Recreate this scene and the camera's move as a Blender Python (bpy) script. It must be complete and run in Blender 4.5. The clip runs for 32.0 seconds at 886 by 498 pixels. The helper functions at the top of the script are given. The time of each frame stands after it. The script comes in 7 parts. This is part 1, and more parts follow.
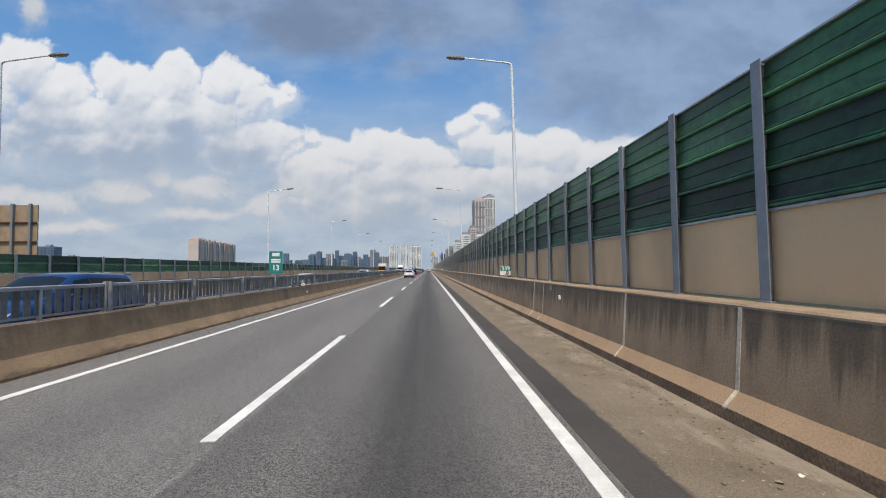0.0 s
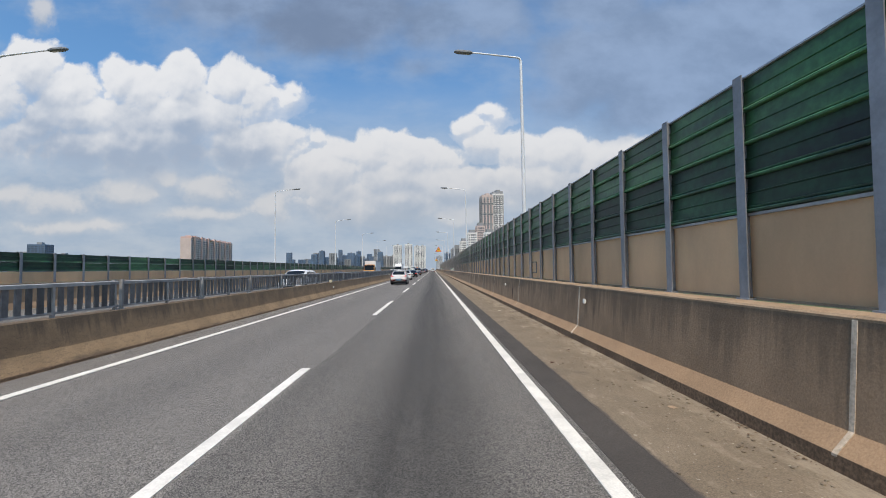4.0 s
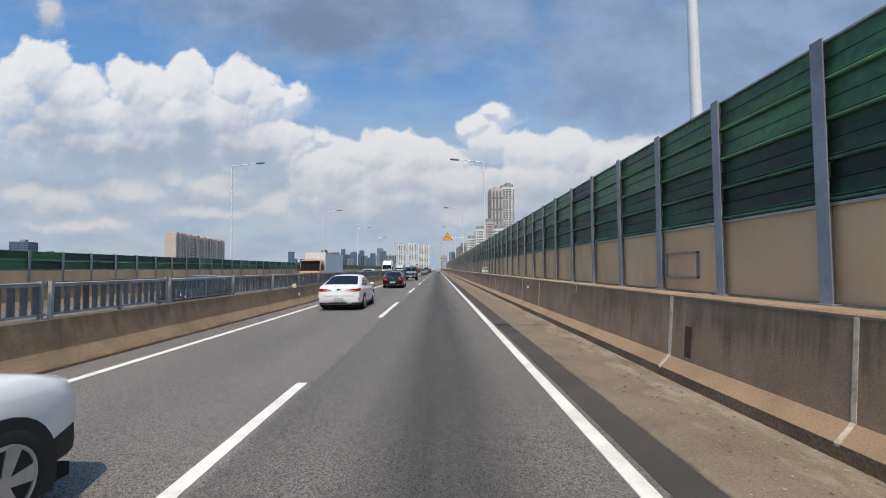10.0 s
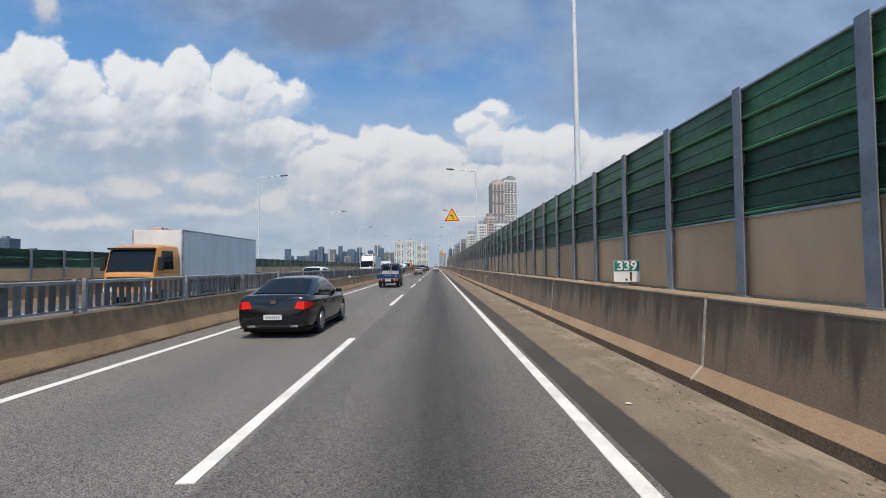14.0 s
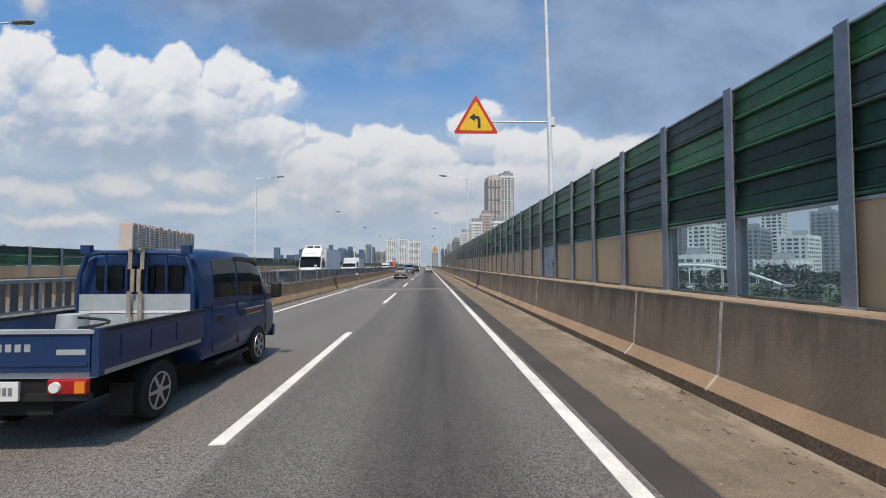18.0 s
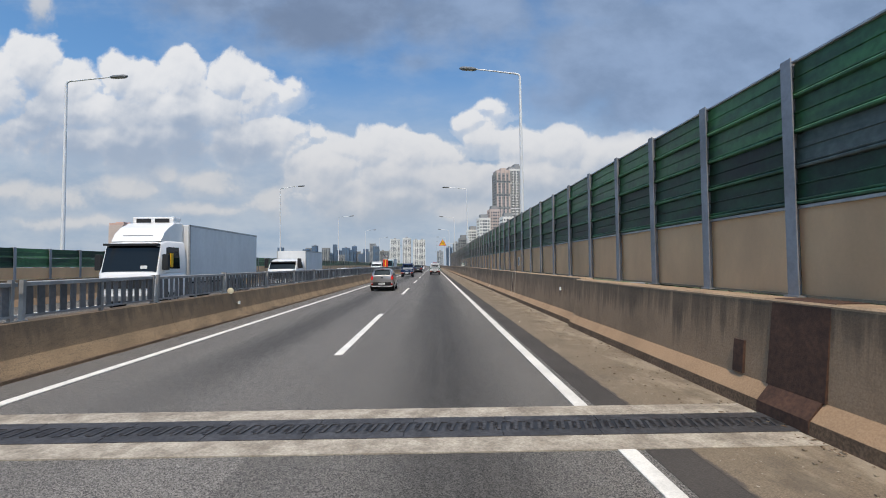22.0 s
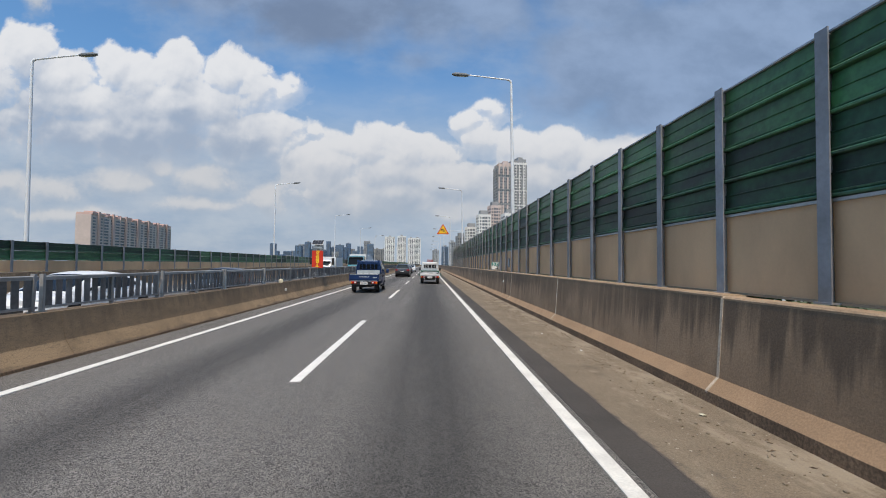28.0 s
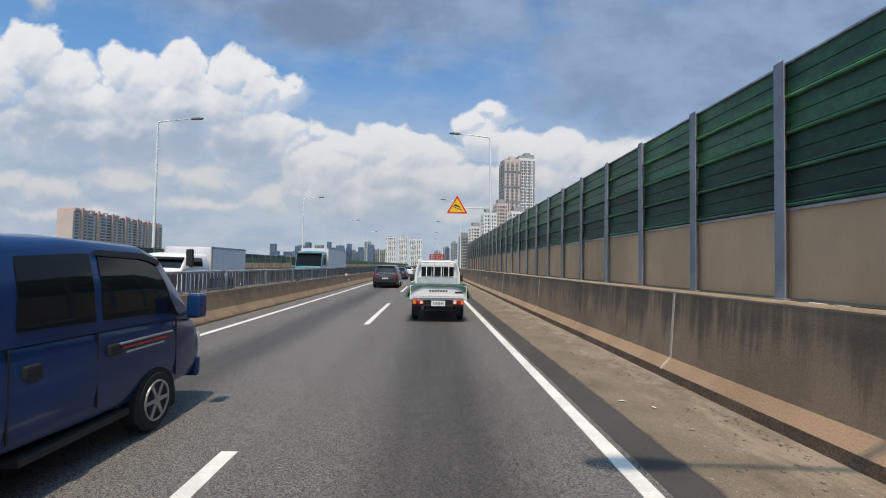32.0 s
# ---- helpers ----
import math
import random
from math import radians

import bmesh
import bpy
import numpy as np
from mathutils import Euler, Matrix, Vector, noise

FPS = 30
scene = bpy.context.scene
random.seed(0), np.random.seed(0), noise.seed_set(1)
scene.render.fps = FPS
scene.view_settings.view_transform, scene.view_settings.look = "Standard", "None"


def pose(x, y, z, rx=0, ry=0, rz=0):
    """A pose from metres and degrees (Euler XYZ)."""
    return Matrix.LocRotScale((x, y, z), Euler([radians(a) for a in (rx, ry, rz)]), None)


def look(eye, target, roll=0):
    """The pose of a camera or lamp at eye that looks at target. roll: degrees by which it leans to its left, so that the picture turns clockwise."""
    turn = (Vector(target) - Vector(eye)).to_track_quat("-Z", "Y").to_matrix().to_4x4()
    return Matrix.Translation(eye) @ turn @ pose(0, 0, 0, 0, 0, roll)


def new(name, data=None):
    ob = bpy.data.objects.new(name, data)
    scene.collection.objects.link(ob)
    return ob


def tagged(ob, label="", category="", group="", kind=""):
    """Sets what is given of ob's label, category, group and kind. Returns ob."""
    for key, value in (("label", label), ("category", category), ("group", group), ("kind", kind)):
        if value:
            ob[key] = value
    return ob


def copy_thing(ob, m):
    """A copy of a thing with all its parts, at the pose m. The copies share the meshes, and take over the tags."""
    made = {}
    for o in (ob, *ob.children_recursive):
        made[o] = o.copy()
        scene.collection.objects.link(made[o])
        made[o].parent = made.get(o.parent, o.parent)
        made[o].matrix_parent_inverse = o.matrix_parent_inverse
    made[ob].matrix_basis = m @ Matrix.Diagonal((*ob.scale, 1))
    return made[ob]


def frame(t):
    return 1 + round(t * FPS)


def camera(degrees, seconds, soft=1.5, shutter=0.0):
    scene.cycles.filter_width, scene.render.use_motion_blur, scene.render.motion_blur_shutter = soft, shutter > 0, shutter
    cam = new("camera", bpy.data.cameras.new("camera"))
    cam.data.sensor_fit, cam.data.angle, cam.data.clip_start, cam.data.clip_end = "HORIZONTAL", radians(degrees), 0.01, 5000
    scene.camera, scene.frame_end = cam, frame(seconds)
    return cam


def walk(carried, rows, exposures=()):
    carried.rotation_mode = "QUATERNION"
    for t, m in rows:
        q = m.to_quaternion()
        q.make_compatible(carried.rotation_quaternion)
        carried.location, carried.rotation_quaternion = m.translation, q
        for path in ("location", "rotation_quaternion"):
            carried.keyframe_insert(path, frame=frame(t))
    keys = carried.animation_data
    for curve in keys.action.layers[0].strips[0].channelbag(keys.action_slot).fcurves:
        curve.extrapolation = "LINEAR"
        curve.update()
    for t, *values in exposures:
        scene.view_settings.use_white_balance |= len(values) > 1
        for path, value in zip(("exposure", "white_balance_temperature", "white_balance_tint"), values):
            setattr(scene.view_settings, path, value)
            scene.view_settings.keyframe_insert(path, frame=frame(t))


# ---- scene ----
# a drive along an elevated expressway: x to the right, y ahead, z up from the road surface
cam = camera(88.5, 32.0, 1.0)
PATH = [
    (0, (0.087, -2.108, 1.670), (0.151, -0.111, 1.757), -0.7),
    (1, (0.074, 6.553, 1.700), (0.126, 8.550, 1.787), -0.6),
    (2, (-0.003, 15.283, 1.663), (0.033, 17.281, 1.746), -0.3),
    (3, (0.020, 24.250, 1.660), (0.060, 26.248, 1.745), -0.4),
    (6, (0.081, 53.003, 1.647), (0.127, 55.000, 1.735), -0.6),
    (7, (0.055, 61.430, 1.652), (0.099, 63.428, 1.739), -0.5),
    (8, (0.030, 68.937, 1.655), (0.072, 70.935, 1.742), -0.4),
    (9, (-0.004, 76.222, 1.649), (0.027, 78.220, 1.736), -0.5),
    (11, (-0.202, 89.480, 1.656), (-0.181, 91.478, 1.740), -0.3),
    (12, (-0.099, 96.479, 1.636), (-0.066, 98.477, 1.717), -0.2),
    (13, (-0.146, 103.338, 1.662), (-0.107, 105.336, 1.737), -0.4),
    (14, (-0.143, 110.883, 1.677), (-0.112, 112.882, 1.751), -0.4),
    (17, (-0.222, 135.578, 1.676), (-0.168, 137.576, 1.747), 0.1),
    (18, (-0.137, 142.154, 1.663), (-0.072, 144.151, 1.736), -0.1),
    (19, (-0.137, 149.555, 1.670), (-0.076, 151.553, 1.745), -0.2),
    (20, (-0.212, 156.986, 1.663), (-0.162, 158.984, 1.733), -0.2),
    (21, (-0.325, 163.604, 1.672), (-0.284, 165.602, 1.745), -0.1),
    (22, (-0.314, 169.919, 1.668), (-0.271, 171.917, 1.737), -0.5),
    (23, (-0.369, 175.493, 1.668), (-0.318, 177.492, 1.722), 0.4),
    (24, (-0.341, 181.680, 1.701), (-0.269, 183.678, 1.760), 0.4),
    (25, (-0.218, 188.087, 1.716), (-0.122, 190.083, 1.780), 0.5),
    (28, (-0.185, 205.203, 1.730), (-0.122, 207.201, 1.796), 0.6),
    (29, (-0.249, 212.072, 1.729), (-0.188, 214.070, 1.798), 0.6),
    (30, (-0.287, 218.300, 1.734), (-0.230, 220.297, 1.806), 0.7),
    (31, (-0.289, 224.250, 1.726), (-0.237, 226.248, 1.795), 0.8),
    (32, (-0.314, 230.765, 1.722), (-0.258, 232.763, 1.794), 0.9),
]
walk(cam, [(t, look(eye, target, roll)) for t, eye, target, roll in PATH], [(0.0, 0.04, 7180, 14.0), (20.0, 0.04, 7180, 14.0), (24.0, -0.02, 7120, 14.0), (29.0, 0.0, 7150, 14.0), (32.0, 0.05, 7180, 14.0)])

# ---- sky, sun ----
SUN_TO = Vector((-0.01, -0.50, 1.0)).normalized()
sun_data = bpy.data.lights.new("sun", "SUN")
sun_data.energy, sun_data.angle, sun_data.color = 3.4, radians(0.53), (1.0, 0.885, 0.735)
sun = new("sun", sun_data)
sun.matrix_world = look(SUN_TO * 60, (0, 0, 0))


class Nodes:
    """Short hand for wiring a node tree."""

    def __init__(self, tree):
        self.tree = tree

    def add(self, kind, **props):
        n = self.tree.nodes.new(kind)
        for key, value in props.items():
            setattr(n, key, value)
        return n

    def put(self, socket, value):
        if hasattr(value, "default_value") or hasattr(value, "is_output"):
            self.tree.links.new(value, socket)
        else:
            socket.default_value = value

    def math(self, op, a, b=0.0, c=0.0, clamp=False):
        n = self.add("ShaderNodeMath", operation=op, use_clamp=clamp)
        self.put(n.inputs[0], a)
        self.put(n.inputs[1], b)
        self.put(n.inputs[2], c)
        return n.outputs[0]

    def vec(self, op, a, b=(0, 0, 0)):
        n = self.add("ShaderNodeVectorMath", operation=op)
        self.put(n.inputs[0], a)
        self.put(n.inputs[1], b)
        return n.outputs["Value"] if op in ("LENGTH", "DOT_PRODUCT") else n.outputs["Vector"]

    def noise(self, vector, scale, detail=4.0, rough=0.55, dist=0.0):
        n = self.add("ShaderNodeTexNoise")
        self.put(n.inputs["Vector"], vector)
        n.inputs["Scale"].default_value, n.inputs["Detail"].default_value = scale, detail
        n.inputs["Roughness"].default_value, n.inputs["Distortion"].default_value = rough, dist
        return n.outputs[0]

    def ramp(self, value, lo, hi, a=0.0, b=1.0):
        n = self.add("ShaderNodeMapRange", interpolation_type="SMOOTHSTEP")
        self.put(n.inputs[0], value)
        for i, v in enumerate((lo, hi, a, b)):
            self.put(n.inputs[1 + i], v)
        return n.outputs[0]

    def mix(self, fac, a, b, blend="MIX"):
        n = self.add("ShaderNodeMix", data_type="RGBA", blend_type=blend)
        self.put(n.inputs[0], fac)
        self.put(n.inputs[6], a if not isinstance(a, tuple) else (*a, 1.0))
        self.put(n.inputs[7], b if not isinstance(b, tuple) else (*b, 1.0))
        return n.outputs[2]

    def xyz(self, x, y, z):
        n = self.add("ShaderNodeCombineXYZ")
        for i, v in enumerate((x, y, z)):
            self.put(n.inputs[i], v)
        return n.outputs[0]

    def split(self, v):
        n = self.add("ShaderNodeSeparateXYZ")
        self.put(n.inputs[0], v)
        return n.outputs


# clouds: heaps and sheets as (right, down, half width, half height), in sky plane steps from the top left
LEFT_HEAP = [(62, 122, 60, 58), (14, 168, 52, 64), (128, 162, 58, 54), (212, 150, 46, 50), (258, 166, 52, 48), (325, 150, 46, 52), (410, 152, 46, 48), (458, 172, 54, 48),
             (506, 176, 32, 38), (150, 212, 130, 50), (330, 212, 150, 52), (230, 262, 210, 52), (450, 262, 120, 50), (60, 235, 70, 34)]
BANK = [(604, 276, 40, 32), (655, 280, 48, 46), (716, 284, 52, 44), (690, 322, 74, 50), (785, 286, 50, 40), (832, 230, 34, 26), (866, 203, 30, 18), (852, 262, 44, 34), (930, 276, 58, 42),
        (1002, 274, 58, 44), (1062, 292, 50, 40), (1130, 290, 60, 42), (1240, 290, 130, 60), (800, 335, 120, 50), (960, 335, 110, 50), (575, 305, 70, 50), (556, 252, 26, 20), (700, 365, 170, 42)]
LOW_HEAPS = [(36, 352, 32, 15), (92, 362, 54, 16), (235, 352, 60, 20), (298, 322, 18, 14), (372, 345, 50, 20), (402, 272, 34, 24), (480, 376, 34, 24), (350, 385, 70, 12), (560, 345, 50, 22),
             (140, 402, 80, 10), (640, 385, 60, 18), (820, 395, 60, 16), (72, 30, 14, 24)]
SHEETS = [(400, 0, 180, 62), (560, 40, 160, 78), (640, 20, 140, 84), (770, 40, 110, 62), (872, 22, 84, 66), (1060, 120, 120, 90), (1180, 110, 160, 130), (1350, 120, 220, 170),
          (1015, 185, 80, 36), (1150, 205, 120, 44), (1080, 10, 130, 60), (1500, 60, 300, 220), (740, 118, 44, 16)]


def plane(blobs):
    """Places and half sizes on the sky plane, one step ahead of the eye."""
    return [((x - 766) / 805, (483 - y) / 805, a / 805, b / 805) for x, y, a, b in blobs]


def heap_group(name, blobs, puff_amp, noise_amp, noise_scale, seed, blend):
    """A node group: how deep a place of the sky plane lies inside the cloud's outline."""
    g = bpy.data.node_groups.new(name, "ShaderNodeTree")
    g.interface.new_socket("uv", in_out="INPUT", socket_type="NodeSocketVector")
    g.interface.new_socket("depth", in_out="OUTPUT", socket_type="NodeSocketFloat")
    k = Nodes(g)
    gin, gout = k.add("NodeGroupInput"), k.add("NodeGroupOutput")
    uv = gin.outputs[0]
    wob = k.add("ShaderNodeTexNoise")
    wob.inputs["Scale"].default_value, wob.inputs["Detail"].default_value = 11.0, 3.0
    k.put(wob.inputs["Vector"], k.vec("ADD", uv, (seed, 3.1, 0)))
    shift = k.vec("SCALE", k.vec("SUBTRACT", wob.outputs["Color"], (.5, .5, .5)))
    shift.node.inputs["Scale"].default_value = 0.045
    p = k.vec("ADD", uv, shift)
    best = None
    for u, v, a, b in blobs:
        d = k.vec("LENGTH", k.vec("MULTIPLY", k.vec("SUBTRACT", p, (u, v, 0)), (1 / a, 1 / b, 0)))
        h = k.math("MULTIPLY", k.math("SUBTRACT", 1.0, d), min(a, b))
        best = h if best is None else k.math("SMOOTH_MAX", best, h, blend)
    spot = k.vec("ADD", uv, (seed * 2, 0, seed))
    total = k.math("MULTIPLY_ADD", k.math("SUBTRACT", k.noise(spot, noise_scale, 8.0, 0.6, 0.2), 0.5), noise_amp, best)
    if puff_amp:
        for scale, amp in ((12.0, puff_amp), (34.0, puff_amp * 0.42)):
            cell = k.add("ShaderNodeTexVoronoi", feature="SMOOTH_F1")
            k.put(cell.inputs["Vector"], k.vec("ADD", spot, shift))
            cell.inputs["Scale"].default_value, cell.inputs["Smoothness"].default_value = scale, 0.25
            total = k.math("MULTIPLY_ADD", k.math("SUBTRACT", 0.42, cell.outputs["Distance"]), amp, total)
    g.links.new(total, gout.inputs[0])
    return g


world = bpy.data.worlds.new("sky")
scene.world = world
world.use_nodes = True
wt = world.node_tree
wt.nodes.clear()
k = Nodes(wt)
sky = k.add("ShaderNodeTexSky", sky_type="NISHITA", sun_disc=False, altitude=50, air_density=1.1, dust_density=1.6, ozone_density=2.5)
sky.sun_elevation = math.asin(SUN_TO.z)
sky.sun_rotation = math.atan2(SUN_TO.x, SUN_TO.y)
way = k.add("ShaderNodeTexCoord").outputs["Generated"]
wx, wy, wz = k.split(way)
ahead = k.math("MAXIMUM", k.math("ABSOLUTE", wy), 0.22)
su, sv = k.math("DIVIDE", wx, ahead), k.math("DIVIDE", wz, ahead)
uv = k.xyz(su, sv, 0.0)
heaps = heap_group("cloud_heaps", plane(LEFT_HEAP + BANK), 0.026, 0.060, 9.0, 4.2, 0.012)
lows = heap_group("cloud_low", plane(LOW_HEAPS), 0.0, 0.060, 13.0, 1.7, 0.010)
sheets = heap_group("cloud_sheets", plane(SHEETS), 0.0, 0.110, 5.5, 9.7, 0.030)


def depth(group, up=0.0, side=0.0):
    n = k.add("ShaderNodeGroup")
    n.node_tree = group
    k.put(n.inputs[0], k.vec("ADD", uv, (side, up, 0)) if up else uv)
    return n.outputs[0]


# heaps lit from above and behind the road: every part is shaded by the cloud that stands over it
d0, d1 = depth(heaps), depth(heaps, 0.011, -0.004)
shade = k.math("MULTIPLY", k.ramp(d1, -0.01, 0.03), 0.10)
for up, part_of in ((0.045, 0.18), (0.095, 0.32), (0.160, 0.40)):
    shade = k.math("MULTIPLY_ADD", k.ramp(depth(heaps, up, -0.01), -0.012, 0.050), part_of, shade)
relief = k.math("SUBTRACT", d0, d1)
fine = k.noise(uv, 26.0, 9.0, 0.62, 0.4)
lit = k.math("SUBTRACT", 1.0, shade)
lit = k.math("MULTIPLY_ADD", relief, 11.0, lit)
lit = k.math("MULTIPLY_ADD", k.math("SUBTRACT", fine, 0.5), 0.38, lit)
lit = k.ramp(lit, 0.02, 1.12)
edge = k.ramp(relief, -0.010, 0.003, 0.040, 0.0065)
cover_heap = k.ramp(k.math("MULTIPLY_ADD", k.math("SUBTRACT", fine, 0.5), 0.022, d0), k.math("MULTIPLY", edge, -1.0), edge)
white = k.mix(k.ramp(sv, 0.10, 0.40), (0.62, 0.645, 0.675), (0.765, 0.80, 0.835))
grey = k.mix(k.ramp(sv, 0.06, 0.30), (0.37, 0.45, 0.545), (0.335, 0.425, 0.555))
heap_col = k.mix(lit, grey, white)
# low heaps in the haze over the horizon
l0, l1 = depth(lows), depth(lows, 0.020)
low_lit = k.ramp(k.math("MULTIPLY_ADD", k.math("SUBTRACT", fine, 0.5), 0.02, k.math("SUBTRACT", l0, l1)), -0.022, 0.022)
cover_low = k.math("MULTIPLY", k.ramp(l0, -0.020, k.ramp(low_lit, 0.0, 1.0, 0.030, 0.006)), 0.80)
low_col = k.mix(low_lit, (0.40, 0.475, 0.565), (0.625, 0.645, 0.665))
# a grey sheet overhead, darker in its middle
s0 = depth(sheets)
cover_sheet = k.math("MULTIPLY", k.ramp(k.math("MULTIPLY_ADD", k.math("SUBTRACT", fine, 0.5), 0.018, s0), -0.022, 0.050), 0.95)
mottle = k.ramp(k.noise(k.vec("MULTIPLY", uv, (1, 1.5, 1)), 6.5, 7.0, 0.58), 0.30, 0.70)
sheet_col = k.mix(mottle, (0.205, 0.300, 0.460), (0.275, 0.390, 0.580))
core = k.vec("LENGTH", k.vec("MULTIPLY", k.vec("SUBTRACT", uv, (-0.24, 0.545, 0)), (4.2, 8.0, 0)))
sheet_col = k.mix(k.ramp(k.math("MULTIPLY_ADD", k.math("SUBTRACT", mottle, 0.5), 0.5, core), 0.15, 1.2, 0.75, 0.0), sheet_col, (0.160, 0.225, 0.345))
blue = k.vec("MULTIPLY", sky.outputs[0], (0.086, 0.136, 0.162))
haze = k.ramp(sv, 0.17, 0.46, 0.96, 0.0)
veil = k.ramp(k.noise(k.vec("MULTIPLY", uv, (1, 2.4, 1)), 7.0, 8.0, 0.6), 0.30, 0.68)
thin = k.ramp(k.noise(k.vec("ADD", k.vec("MULTIPLY", uv, (1, 1.8, 1)), (7, 2, 0)), 4.0, 8.0, 0.6), 0.42, 0.78, 0.0, 0.40)
base = k.mix(haze, blue, k.mix(veil, (0.325, 0.425, 0.555), (0.445, 0.520, 0.61)))
base = k.mix(thin, base, (0.44, 0.53, 0.64))
over = k.mix(cover_low, base, low_col)
over = k.mix(k.math("MULTIPLY", cover_heap, 0.98), over, heap_col)
over = k.mix(cover_sheet, over, sheet_col)
# the sky is brighter round the sun, high behind the road
toward = k.vec("DOT_PRODUCT", way, tuple(SUN_TO))
bright = k.ramp(toward, 0.22, 1.0, 1.0, 1.55)
over = k.vec("MULTIPLY", over, k.xyz(k.math("MULTIPLY_ADD", k.math("SUBTRACT", bright, 1.0), 1.16, 1.0), bright, k.math("MULTIPLY_ADD", k.math("SUBTRACT", bright, 1.0), 0.80, 1.0)))
over = k.vec("MULTIPLY", over, (0.95, 1.0, 1.055))
low = k.ramp(wz, -0.03, 0.0)
final = k.mix(low, (0.16, 0.19, 0.20), over)
bg = k.add("ShaderNodeBackground")
k.put(bg.inputs[0], final)
bg.inputs[1].default_value = 1.0
wo = k.add("ShaderNodeOutputWorld")
wt.links.new(bg.outputs[0], wo.inputs[0])

# ---- materials ----
MATS = {}


def material(name, colour, rough=0.7, metal=0.0, spec=0.5, fine=0.0, fine_scale=60.0, coarse=0.0, coarse_scale=1.2, bump=0.0, bump_scale=80.0,
             tint=None, vary=0.0, coat=0.0, stretch=(1, 1, 1)):
    """A procedural surface: base colour varied at two scales, with a fine relief."""
    m = bpy.data.materials.new(name)
    m.use_nodes = True
    n = Nodes(m.node_tree)
    b = m.node_tree.nodes["Principled BSDF"]
    geo = n.add("ShaderNodeNewGeometry").outputs["Position"]
    pos = n.vec("MULTIPLY", geo, stretch)
    col = n.mix(0.0, colour, colour)
    if coarse:
        f = n.ramp(n.noise(pos, coarse_scale, 5.0, 0.6), 0.32, 0.70)
        t = tint or tuple(c * (1 - coarse) for c in colour)
        col = n.mix(f, col, t)
    if fine:
        f = n.ramp(n.noise(geo, fine_scale, 3.0, 0.6), 0.25, 0.75, 1 - fine, 1 + fine)
        col = n.vec("MULTIPLY", col, n.xyz(f, f, f))
    if vary:
        r = n.ramp(n.add("ShaderNodeObjectInfo").outputs["Random"], 0.0, 1.0, 1 - vary, 1 + vary)
        col = n.vec("MULTIPLY", col, n.xyz(r, r, r))
    n.put(b.inputs["Base Color"], col)
    b.inputs["Roughness"].default_value, b.inputs["Metallic"].default_value = rough, metal
    b.inputs["Specular IOR Level"].default_value, b.inputs["Coat Weight"].default_value = spec, coat
    b.inputs["Coat Roughness"].default_value = 0.06
    if bump:
        bn = n.add("ShaderNodeBump")
        bn.inputs["Strength"].default_value, bn.inputs["Distance"].default_value = bump, 0.01
        n.put(bn.inputs["Height"], n.noise(geo, bump_scale, 4.0, 0.6))
        m.node_tree.links.new(bn.outputs[0], b.inputs["Normal"])
    MATS[name] = m
    return m


def glow(name, colour, strength):
    m = material(name, colour, 0.3)
    b = m.node_tree.nodes["Principled BSDF"]
    b.inputs["Emission Color"].default_value = (*colour, 1)
    b.inputs["Emission Strength"].default_value = strength
    return m


def glass(name, colour, rough=0.02, see=0.0):
    """Dark vehicle glass, or clear panes where see is one."""
    m = material(name, colour, rough, 0.0, 0.6)
    m.node_tree.nodes["Principled BSDF"].inputs["Transmission Weight"].default_value = see
    m.node_tree.nodes["Principled BSDF"].inputs["IOR"].default_value = 1.5 if see < 0.5 else 1.02
    return m


BAND_Y = 174.6


